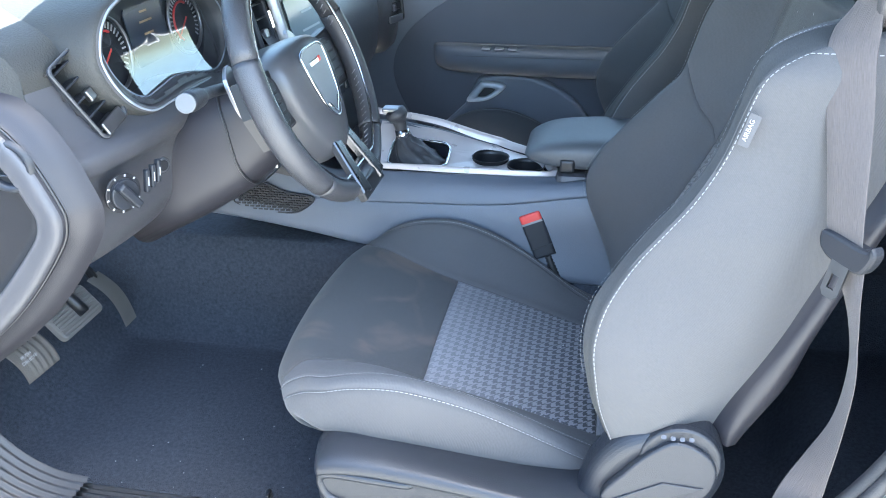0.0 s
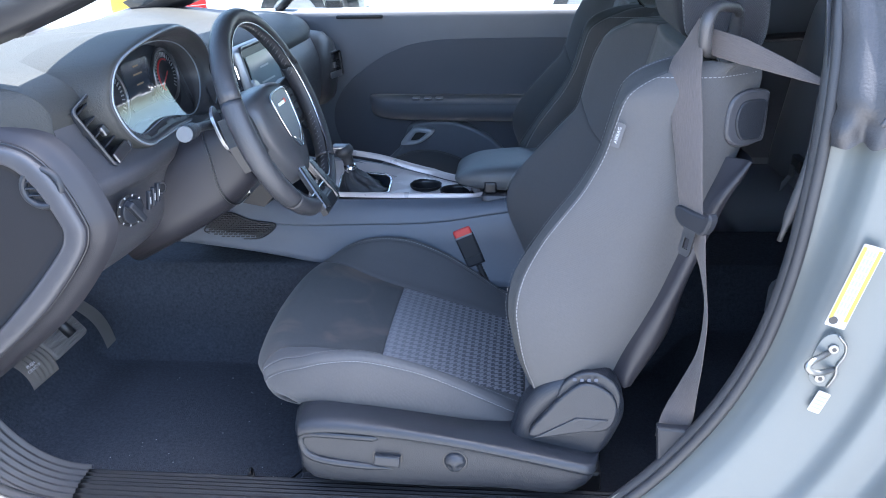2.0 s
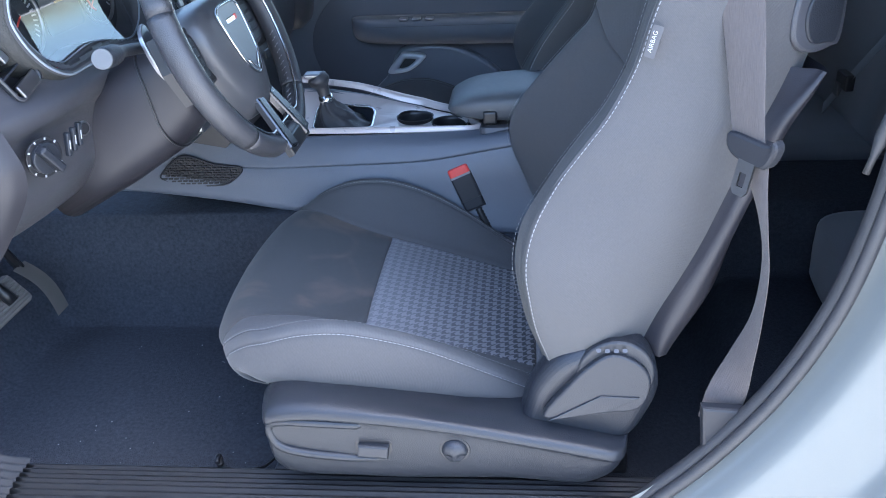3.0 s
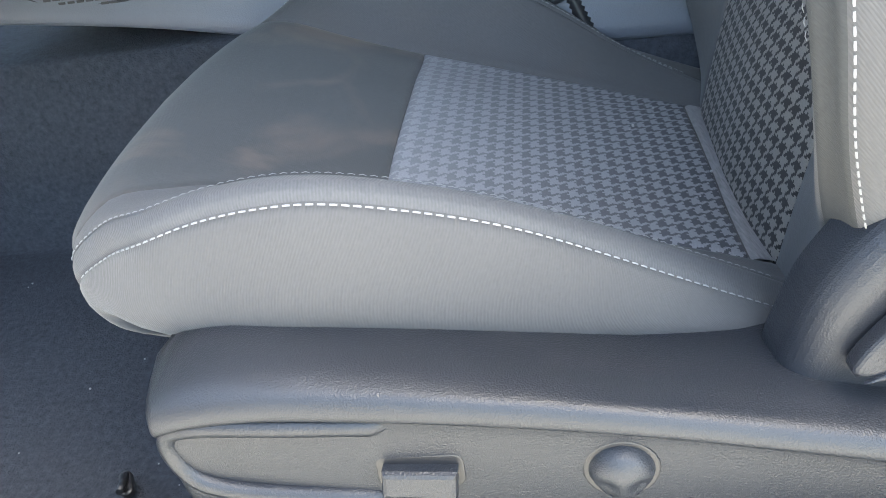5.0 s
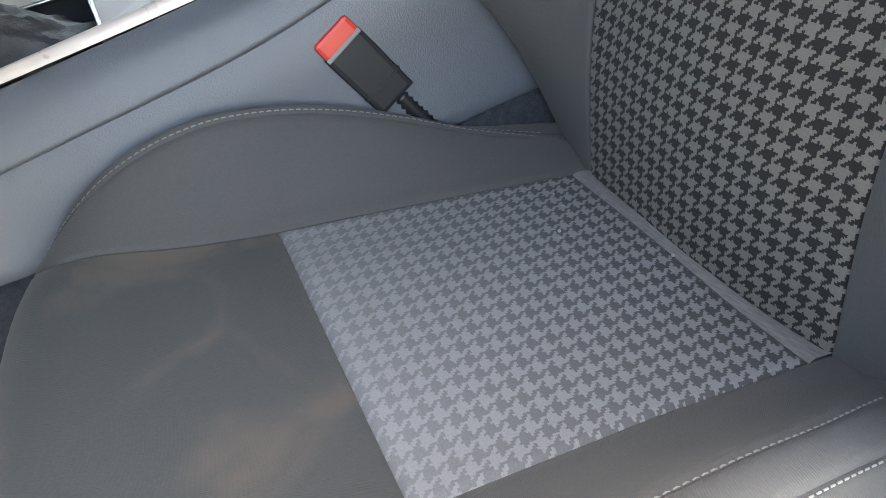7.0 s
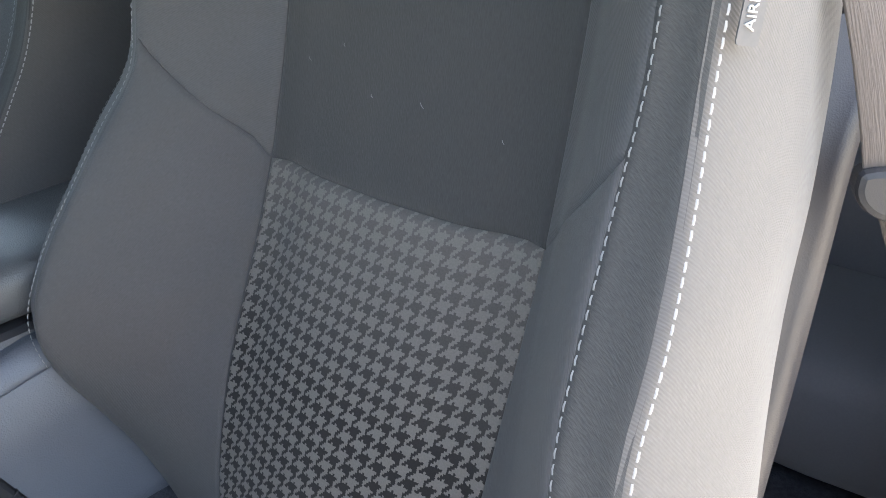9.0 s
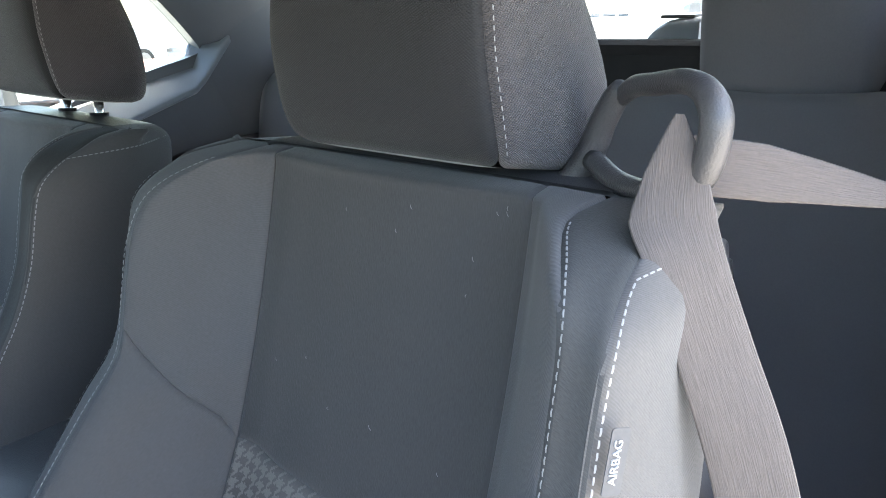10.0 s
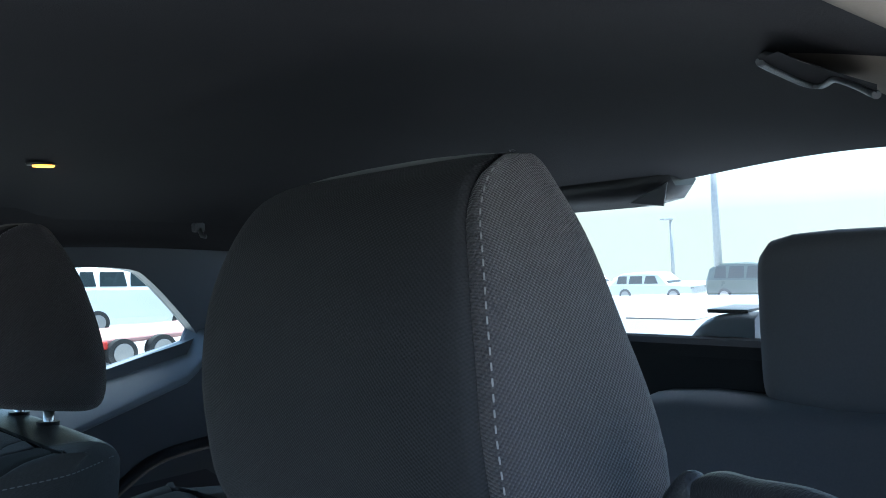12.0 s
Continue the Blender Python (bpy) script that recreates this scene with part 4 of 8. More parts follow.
def seat_back_extras(seat):
    """Release handle recess on the shoulder, sewn tag and the belt guide loop of the driver's seat."""
    m = facing((0.566, -0.238, 0.997), (0.36, -1, 0.06))
    bm = bmesh.new()
    plate(bm, round_outline([(-0.034, -0.015), (-0.028, 0.025), (-0.004, 0.040), (0.032, 0.038), (0.034, 0.017), (0.031, -0.028), (0.019, -0.036), (-0.004, -0.041), (-0.024, -0.034)], 5), m, 0.008, 0.005, 3)
    h = part("release_bezel", bm, PLASTIC, seat, "seat fold release surround")
    bm = bmesh.new()
    plate(bm, round_outline([(-0.019, -0.008), (-0.016, 0.014), (-0.004, 0.026), (0.026, 0.026), (0.028, 0.012), (0.023, -0.026), (0.010, -0.030), (-0.010, -0.028)], 5), m @ Matrix.Translation((0.0, 0.0, 0.006)), 0.005, 0.003, 3)
    part("release_paddle", bm, PLASTIC_SMOOTH, h)
    # grained edge of the back board, standing out behind the side cloth
    edge = [(0.563, 0.413, 0.440), (0.587, 0.412, 0.455), (0.65, 0.437, 0.486), (0.731, 0.474, 0.506), (0.80, 0.499, 0.528), (0.875, 0.524, 0.555), (0.915, 0.552, 0.573), (0.942, 0.573, 0.580)]
    rows = [[(a - 0.045, -0.240, z), (a - 0.004, -0.258, z), (a, -0.266, z), (a + 0.3 * (b - a), -0.274, z), (a + 0.7 * (b - a), -0.268, z), (b, -0.245, z), (b - 0.004, -0.20, z)] for z, a, b in edge]
    bm = bmesh.new()
    add_grid(bm, curve(np.array(rows), 4))
    bmesh.ops.recalc_face_normals(bm, faces=bm.faces)
    part("board_edge", bm, COLUMN, seat, "grained edge of the seat back board")
    # tag with white letters
    m = facing((0.3865, -0.2770, 0.982), (-0.35, -1, 0.06), (0.27, 0, 1))
    bm = bmesh.new()
    plate(bm, rounded_rect(0.012, 0.036, 0.0015, 2), m, 0.0008)
    tag = part("side_tag", bm, CLOTH, seat, "sewn cloth tag lettered AIRBAG")
    part("tag_lettering", text_bm("AIRBAG", 0.0070, m @ Matrix.Translation((-0.001, 0, 0.0012)) @ pose(0, 0, 0, 0, 0, 90), 0.0004), WHITE_PRINT, tag, "white letters")
    # belt guide: rounded loop standing off the shoulder
    bm = bmesh.new()
    pts = curve([(0.552, -0.110, 1.052), (0.558, -0.132, 1.074), (0.561, -0.145, 1.095), (0.561, -0.154, 1.115), (0.559, -0.166, 1.134), (0.558, -0.174, 1.141)], 5)
    tube(bm, pts, [0.012 - 0.004 * i / (len(pts) - 1) if i < len(pts) - 2 else (0.0075, 0.004)[i - len(pts) + 2] for i in range(len(pts))], 14)
    guide = part("belt_guide", bm, GUIDE, seat, "black plastic shoulder belt guide loop")
    bm = bmesh.new()
    pts = curve([(0.560, -0.168, 1.133), (0.550, -0.186, 1.143), (0.535, -0.208, 1.147), (0.517, -0.238, 1.152), (0.503, -0.258, 1.149), (0.4955, -0.2685, 1.137), (0.4945, -0.267, 1.118), (0.498, -0.258, 1.100), (0.506, -0.238, 1.089), (0.520, -0.212, 1.083), (0.538, -0.180, 1.082), (0.555, -0.150, 1.090)], 6)
    n = len(pts)
    tube(bm, pts, [float(np.interp(i / (n - 1), [0, 0.1, 0.3, 0.42, 0.6, 0.72, 1.0], [0.0065, 0.0072, 0.0075, 0.0092, 0.0092, 0.007, 0.008])) for i in range(n)], 14)
    part("guide_loop", bm, GUIDE, guide)


YC = -0.37
driver_seat = build_seat(True)
driver_seat.location = (0, YC, 0)
seat_shield(driver_seat)
seat_back_extras(driver_seat)
passenger_seat = build_seat(False)
passenger_seat.location = (0.0, 0.37, -0.012)

# pale lint fibres on the driver's backrest, crumbs where the cushion meets it
rng = random.Random(7)
sheets = np.vstack([back_sheet(-1)[8:0:-1], back_sheet(1)[:9]])
nrm_b = outward(sheets, BACK_MID)
bm = bmesh.new()
for k in range(13):
    u, v = rng.randrange(1, len(sheets) - 2), rng.randrange(22, 42)
    p = sheets[u, v] + nrm_b[u, v] * 0.0006 + (sheets[u + 1, v] - sheets[u, v]) * rng.random()
    a, ln = rng.uniform(0.9, 2.1), rng.uniform(0.002, 0.005)
    d = np.array((0.02, math.cos(a), math.sin(a))) * ln
    tube(bm, [p, p + d * 0.5 + nrm_b[u, v] * 0.0008, p + d], 0.00016, 5)
lint = solid("lint", bm, LABEL_WHITE, "pale lint fibres clinging to the backrest cloth", "lint", kind="stuff")
lint.location = (0, YC, 0)
bm = bmesh.new()
cs = cushion_sheet(1)
for k in range(7):
    u, v, s = rng.randrange(0, 7), rng.randrange(48, 55), rng.uniform(0.0005, 0.0012)
    p = cs[u, v] * np.array((1, rng.choice((-1, 1)), 1)) + np.array((rng.uniform(-0.006, 0.006), rng.uniform(-0.01, 0.01), 0.001))
    box(bm, p - s, p + s * 1.2, s * 0.4, 1)
crumbs = solid("crumbs", bm, LABEL_WHITE, "small white crumbs at the back of the cushion", "crumbs", kind="stuff")
crumbs.location = (0, YC, 0)


# ---- car shell: floor, sill, door jamb, roof, glass ----
def sheet(name, P, mat, label, category, kind="structure", flip=False, thick=0.0, parent=None):
    bm = bmesh.new()
    P = np.array(P, float)
    add_grid(bm, P, flip=flip, uv=arc_uv(P))
    if thick:
        bmesh.ops.solidify(bm, geom=bm.faces[:], thickness=thick)
    ob = part(name, bm, mat, parent)
    return tagged(ob, label, category, kind=kind) if parent is None else tagged(ob, label)


def sweep_y(profile, ys, bend=None, n=4):
    """A sheet made of one x-z profile carried across the car; bend(y) shifts it in x and z."""
    c = curve(profile, n)
    rows = []
    for y in ys:
        dx, dz = bend(y) if bend else (0, 0)
        rows.append([(x + dx, y, z + dz) for x, z in c])
    return np.array(rows)


# carpeted floor with the tunnel between the footwells
def floor_z(x, y):
    z = 0.300
    z += 0.34 * max(0.0, min(1.0, (-0.72 - x) / 0.26)) ** 1.3
    t = max(0.0, min(1.0, (0.165 - 0.026 * max(0.0, min(1.0, x / 0.12)) - abs(y)) / 0.035))
    z = max(z, 0.300 + 0.24 * t * t * (3 - 2 * t))
    e = max(0.0, min(1.0, (abs(y) - 0.62) / 0.03))
    z = max(z, 0.300 + 0.062 * e)
    if x > 0.55:
        z = max(z, 0.300 + 0.10 * min(1, (x - 0.55) / 0.08))
    return z + 0.004 * noise.noise((x * 7, y * 7, 0)) + 0.0015 * noise.noise((x * 30, y * 30, 3))


P = [[(x, y, floor_z(x, y)) for y in np.linspace(-0.655, 0.66, 84)] for x in np.linspace(-1.02, 1.15, 120)]
sheet("floor", P, CARPET, "dark blue-black carpeted car floor with dusty scuffs", "floor", flip=False)
bm = bmesh.new()
m = facing((-0.247, -0.585, 0.312), (0, -0.3, 1), (1, 0.5, 0))
plate(bm, rounded_rect(0.024, 0.011, 0.005), m, 0.006, 0.002)
tube(bm, [m @ Vector((-0.007, 0.001, 0.004)), m @ Vector((0.012, -0.003, 0.014))], [0.004, 0.003], 8)
solid("carpet_clip", bm, PLASTIC_BLACK, "black floor mat retaining clip on the carpet", "clip")
# pale specks of dirt on the driver's carpet
bm = bmesh.new()
speck_rng = random.Random(11)
for k in range(40):
    x, y, s = speck_rng.uniform(-0.55, -0.02), speck_rng.uniform(-0.62, -0.24), speck_rng.uniform(0.0003, 0.0006)
    p = np.array((x, y, floor_z(x, y) + s))
    box(bm, p - s, p + s * np.array((speck_rng.uniform(1, 2.4), speck_rng.uniform(1, 2.4), 1)), 0)
solid("carpet_specks", bm, LABEL_GREY, "pale specks of dirt on the dark carpet", "dirt", kind="stuff")
bm = bmesh.new()
tube(bm, curve([(-0.175, -0.640, 0.345), (-0.165, -0.60, 0.318), (-0.150, -0.55, 0.309)], 5), 0.0025, 6)
solid("carpet_seam", bm, PLASTIC_BLACK, "dark carpet edge seam beside the seat rail", "seam")
bm = bmesh.new()
box(bm, (-0.135, -0.642, 0.337), (-0.02, -0.622, 0.352), 0.004)
solid("rail_cover", bm, PLASTIC_SMOOTH, "grey plastic seat rail end cover", "rail cover")

# sill plate with lengthwise ribs
secs = []
ribs_y = np.linspace(-0.662, -0.740, 49)
for x in np.linspace(-0.515, 0.62, 60):
    row = []
    for k, y in enumerate(ribs_y):
        z = 0.366 - 0.30 * max(0.0, -0.70 - y) + (0.0035 if (k // 3) % 2 == 0 else 0.0)
        row.append((x, y, z + 0.0006 * noise.noise((x * 25, y * 90, 1))))
    secs.append(row)
sill = sheet("sill_plate", secs, RUBBER, "scuffed black ribbed door sill plate", "sill plate", flip=True, thick=-0.006)
# ribbed cover that curves up to the front pillar
secs = []
for i, a in enumerate(np.linspace(0, 1, 40)):
    p = np.array([-0.515 - 0.235 * math.sin(a * 1.45), 0, 0.366 + 0.50 * (1 - math.cos(a * 1.35)) ** 1.15])
    row = []
    for k, d in enumerate(np.linspace(0, 0.095, 49)):
        out = np.array([-math.cos(a * 0.9) * 0.10 * d - d * 0.55 * a, -d, -d * 0.30 * (1 - a)])
        ridge = 0.004 if (k // 3) % 2 == 0 else 0.0
        row.append(p + (0, -0.650 + 0.004 * a, 0) + out + np.array((0.4 * a, 0, 1 - 0.3 * a)) * ridge)
    secs.append(row)
sheet("kick_plate", secs, RUBBER, "black ribbed kick plate curving up to the front pillar", "kick plate", flip=False)

# rocker panel below the sill, in body paint
prof = [(-0.730, 0.350), (-0.76, 0.345), (-0.80, 0.335), (-0.84, 0.31), (-0.90, 0.26), (-0.93, 0.20), (-0.88, 0.15), (-0.80, 0.14)]
P = [[(x, y, z) for y, z in curve(prof, 4)] for x in np.linspace(-1.25, 0.70, 20)]
sheet("rocker_panel", P, PAINT, "silver-white painted rocker panel under the door", "body panel")

# door opening seal, one rubber loop round the opening
seal_keys = [(-0.80, -0.735, 0.98), (-0.81, -0.745, 0.80), (-0.78, -0.748, 0.58), (-0.70, -0.742, 0.43), (-0.58, -0.742, 0.362), (-0.40, -0.744, 0.348), (0.10, -0.746, 0.346), (0.33, -0.747, 0.374), (0.43, -0.748, 0.450), (0.524, -0.750, 0.575), (0.582, -0.750, 0.698), (0.611, -0.748, 0.818), (0.624, -0.744, 0.937), (0.630, -0.737, 1.048), (0.632, -0.715, 1.14), (0.62, -0.685, 1.24), (0.54, -0.685, 1.296), (0.30, -0.688, 1.318), (0.0, -0.688, 1.318), (-0.25, -0.688, 1.28), (-0.50, -0.68, 1.18), (-0.70, -0.715, 1.08)]
kk = seal_keys + seal_keys[:3]
ring = curve(kk, 8)[8:8 + len(seal_keys) * 8]
bm = bmesh.new()
tube(bm, ring, 0.011, 10, closed=True)
tube(bm, ring + np.array((0, -0.016, -0.003)), 0.008, 8, closed=True)
solid("door_seal", bm, RUBBER, "black rubber weatherstrip round the open door frame", "door seal", kind="structure")

# painted jamb behind the door opening: follows the seal, steps outward and turns into the rear quarter
jk = [(0.02, 0.330), (0.25, 0.338), (0.375, 0.388), (0.454, 0.458), (0.541, 0.575), (0.601, 0.701), (0.632, 0.821), (0.649, 0.917), (0.659, 0.987), (0.662, 1.045)]
jc = curve(jk, 6)
tan = np.gradient(jc, axis=0)
tan /= np.linalg.norm(tan, axis=1, keepdims=True)
nrm = np.stack([tan[:, 1], -tan[:, 0]], axis=1)
prof = curve([(-0.022, -0.752), (-0.004, -0.760), (0.006, -0.772), (0.016, -0.795), (0.030, -0.806), (0.060, -0.814), (0.090, -0.822), (0.104, -0.832), (0.112, -0.848), (0.126, -0.856), (0.150, -0.862), (0.160, -0.872), (0.166, -0.895), (0.180, -0.925), (0.215, -0.940), (0.40, -0.945), (0.9, -0.93)], 3)
P = [[(c[0] + nn[0] * d, y, c[1] + nn[1] * d * (1 if d < 0.2 else 0.6)) for d, y in prof] for c, nn in zip(jc, nrm)]
P = [[(x, y, max(z, 0.16)) for x, y, z in row] for row in P]
sheet("door_jamb", P, PAINT, "silver-white painted door jamb and rear quarter panel", "door jamb", flip=True)

# black cover of the upper jamb with a crumpled rubber corner
rows = []
for a in np.linspace(0, 1, 24):
    z = 1.000 + 0.26 * a
    x0 = 0.630 + 0.008 * a - 0.05 * max(0, a - 0.5)
    dy = 0.10 * max(0.0, a - 0.25)
    row = []
    for k, (d, y) in enumerate(curve([(0.0, -0.752), (0.004, -0.772), (0.016, -0.790), (0.030, -0.795), (0.036, -0.800), (0.055, -0.815), (0.085, -0.822), (0.12, -0.825), (0.20, -0.82)], 4)):
        w = 0.012 * math.exp(-((a - 0.05) / 0.14) ** 2) * noise.noise((d * 60, z * 55, 4))
        row.append((x0 + d + w, y + dy + w * 1.5, z + w + 0.25 * d * max(0, 1 - a * 4)))
    rows.append(row)
sheet("jamb_cover", rows, JAMB_RUBBER, "worn grey rubber cover of the upper door jamb", "jamb cover", flip=True)
bm = bmesh.new()
tube(bm, curve([(0.660, -0.806, 1.31), (0.664, -0.815, 1.15), (0.668, -0.822, 1.09), (0.672, -0.824, 1.06), (0.664, -0.824, 1.04)], 6), 0.003, 6)
solid("jamb_beading", bm, JAMB_RUBBER, "thin moulded bead on the grey jamb cover", "trim")

# striker, label plates on the jamb
st = thing("door_striker", "zinc-plated steel door striker loop bolted to the painted jamb", "door striker")
bm = bmesh.new()
plate(bm, round_outline([(-0.020, -0.030), (-0.022, 0.004), (-0.012, 0.036), (0.006, 0.042), (0.016, 0.018), (0.010, 0.0), (0.014, -0.018), (0.002, -0.036)], 4), facing((0.656, -0.819, 0.724), (-0.18, -1, 0)), 0.003, 0.001)
part("base_plate", bm, PAINT, st, "painted base plate")
bm = bmesh.new()
tube(bm, curve([(0.654, -0.818, 0.738), (0.640, -0.832, 0.739), (0.626, -0.842, 0.738), (0.6195, -0.846, 0.732), (0.626, -0.846, 0.724), (0.642, -0.838, 0.719), (0.662, -0.822, 0.715)], 5), 0.0042, 12)
part("loop", bm, STEEL, st)
bm = bmesh.new()
tube(bm, curve([(0.660, -0.824, 0.766), (0.671, -0.825, 0.752), (0.671, -0.826, 0.738), (0.664, -0.826, 0.722), (0.664, -0.826, 0.708), (0.657, -0.824, 0.688)], 5), 0.0018, 8)
part("plate_edge", bm, STEEL, st)
for x, z in ((0.657, 0.746), (0.646, 0.702)):
    bm = bmesh.new()
    plate(bm, circle(0.0068, 18), facing((x, -0.823, z), (-0.18, -1, 0)), 0.003, 0.0012)
    bolt = part("bolt", bm, STEEL, st)
    bm = bmesh.new()
    plate(bm, circle(0.003, 6), facing((x, -0.826, z), (-0.18, -1, 0)), 0.0006)
    part("socket", bm, PLASTIC_BLACK, bolt)


def jamb_label(x, z, w, h, name, label, lean):
    t = thing(name, label, "label")
    m = facing((x, -0.8225, z), (-0.12, -1, 0.0), (lean, 0, 1))
    bm = bmesh.new()
    plate(bm, rounded_rect(w, h, 0.002, 2), m, 0.0008)
    part("paper", bm, LABEL_WHITE, t)
    return t, m


t, m = jamb_label(0.668, 0.834, 0.026, 0.118, "tyre_label", "white and yellow paper tyre pressure label on the painted jamb", 0.26)
for x in (-0.0095, 0.0095):
    bm = bmesh.new()
    plate(bm, [(x - 0.0022, -0.048), (x + 0.0022, -0.048), (x + 0.0022, 0.055), (x - 0.0022, 0.055)], m @ Matrix.Translation((0, 0, 0.0008)), 0.0004)
    part("yellow_bar", bm, LABEL_YELLOW, t, "yellow edge stripe")
for i in range(9):
    bm = bmesh.new()
    for q in (-0.0042, 0.0, 0.0042):
        x0 = q - 0.0012
        plate(bm, [(x0, -0.04 + i * 0.0105), (x0 + 0.0022, -0.04 + i * 0.0105), (x0 + 0.0022, -0.033 + i * 0.0105), (x0, -0.033 + i * 0.0105)], m @ Matrix.Translation((0, 0, 0.0008)), 0.0003)
    part("print_bar", bm, LABEL_GREY, t)
bm = bmesh.new()
plate(bm, circle(0.0055, 18), m @ Matrix.Translation((-0.005, -0.050, 0.0008)), 0.0004)
part("round_mark", bm, PLASTIC_BLACK, t)
t, m = jamb_label(0.651, 0.664, 0.017, 0.034, "small_label", "small white paper label below the striker", 0.35)
for i in range(4):
    bm = bmesh.new()
    plate(bm, [(-0.006, -0.010 + i * 0.006), (0.006, -0.010 + i * 0.006), (0.006, -0.0085 + i * 0.006), (-0.006, -0.0085 + i * 0.006)], m @ Matrix.Translation((0, 0, 0.0008)), 0.0003)
    part("print_bar", bm, LABEL_GREY, t)

# B-side trim between the seal and the rear seat: dark plastic with the belt slot
rows = []
for a in np.linspace(0, 1, 26):
    z = 0.36 + 0.86 * a
    xs = float(np.interp(z, [0.36, 0.45, 0.575, 0.70, 0.82, 1.05, 1.27], [0.36, 0.43, 0.524, 0.582, 0.611, 0.630, 0.60]))
    lean = 0.03 * max(0, (z - 1.0) / 0.27) ** 1.3
    rows.append([(xs + d, y + lean * (1 if d > 0 else 0.8), z) for d, y in ((0.0, -0.742), (0.012, -0.730), (0.02, -0.715), (0.10, -0.700), (0.25, -0.685), (0.45, -0.66), (0.75, -0.64), (1.0, -0.64))])
sheet("side_trim_left", rows, SIDE_TRIM, "dark plastic rear side trim on the driver's side", "side trim", flip=True)
P = [[(x, -0.66 + 0.06 * s, 1.215 + 0.10 * s) for x in np.linspace(0.66 + 0.0 * s, 1.10 - 0.15 * s, 8)] for s in np.linspace(0, 1, 4)]
g = sheet("quarter_glass_left", P, GLASS, "clear rear quarter window on the driver's side", "window")
g.visible_shadow = False
bm = bmesh.new()
tube(bm, curve([(0.598, -0.735, 0.86), (0.622, -0.735, 0.97), (0.628, -0.728, 1.04), (0.632, -0.722, 1.11), (0.634, -0.715, 1.135)], 6), [0.004] * 2 + [0.008] * 20 + [0.009] * 2 + [0.005], 8)
solid("trim_edge", bm, RUBBER, "dark plastic edge of the belt outlet trim", "trim")

# roof lining
def roof_z(x, y):
    z = 1.402 - 0.065 * abs(y / 0.62) ** 3.2
    z -= 0.046 * max(0.0, (x - 0.70) / 0.55) ** 1.6
    z -= 0.05 * max(0.0, (-0.05 - x) / 0.30) ** 2
    z -= 0.020 * (1 / (1 + math.exp(-(x - 0.572 - 0.14 * y) * 90)))
    return z


P = [[(x, y, roof_z(x, y)) for y in np.linspace(-0.63, 0.63, 60) for x in (-0.30 + a * (1.60 - 0.6 * max(0.0, abs(y) - 0.12) ** 1.2),)] for a in np.linspace(0, 1, 80)]
sheet("ceiling", P, HEADLINER, "dark cloth roof lining", "ceiling", flip=True)
P = [[(x, y, 1.450 - 0.085 * abs(y / 0.66) ** 3 - 0.05 * max(0.0, (-0.05 - x) / 0.30) ** 2 - 0.02 * max(0, (x - 0.75) / 0.55) ** 2) for y in np.linspace(-0.68, 0.715, 32)] for x in np.linspace(-0.34, 1.34, 40)]
sheet("roof_skin", P, PAINT, "silver-white painted roof panel", "roof", flip=True)
# roof rails: a dark one over the passenger door, a wide one over the driver's door with daylight put into its colour
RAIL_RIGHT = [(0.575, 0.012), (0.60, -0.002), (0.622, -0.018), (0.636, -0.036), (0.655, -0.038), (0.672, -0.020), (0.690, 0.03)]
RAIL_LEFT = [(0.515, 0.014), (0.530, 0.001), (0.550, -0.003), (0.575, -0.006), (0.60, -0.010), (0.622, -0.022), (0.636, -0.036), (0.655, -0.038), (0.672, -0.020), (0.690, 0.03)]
for sgn, nm, section, mat, colour in ((-1, "left", RAIL_LEFT, RAIL_DAYLIT, "daylit beige"), (1, "right", RAIL_RIGHT, HEADLINER, "dark")):
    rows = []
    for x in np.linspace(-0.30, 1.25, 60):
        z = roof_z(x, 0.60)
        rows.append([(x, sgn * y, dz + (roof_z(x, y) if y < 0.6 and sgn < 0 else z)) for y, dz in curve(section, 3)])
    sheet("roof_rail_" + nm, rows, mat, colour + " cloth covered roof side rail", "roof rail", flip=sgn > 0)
# pocket in the rail over the driver's door: a dark plate for the recess's shade, under a pale pointed lip
t = thing("rail_pocket", "moulded roof rail pocket with pale lip, its recess shade a dark plate", "roof trim")
def rail_z(x, y):
    return roof_z(x, y) + 0.004 - 0.30 * max(0.0, -y - 0.53)
rim_xy = curve([(0.640, -0.545), (0.700, -0.514), (0.760, -0.503), (0.800, -0.500), (0.806, -0.505), (0.795, -0.515), (0.735, -0.548), (0.675, -0.583)], 5)
back_xy = curve([(0.600, -0.568), (0.580, -0.584), (0.610, -0.590), (0.675, -0.590)], 13)[:len(rim_xy)]
bm = bmesh.new()
add_grid(bm, np.array([[(x + (u - x) * a, y + (v - y) * a, rail_z(x + (u - x) * a, y + (v - y) * a) - 0.005 * (1 - a)) for (x, y), (u, v) in zip(rim_xy, back_xy)] for a in np.linspace(0, 1, 8)]))
part("plate", bm, HEADLINER, t)
bm = bmesh.new()
tube(bm, [(x, y, rail_z(x, y) - 0.006) for x, y in rim_xy[5:]], 0.0022, 8)
part("lip", bm, LEATHER_GREY, t, "pale grey lip")

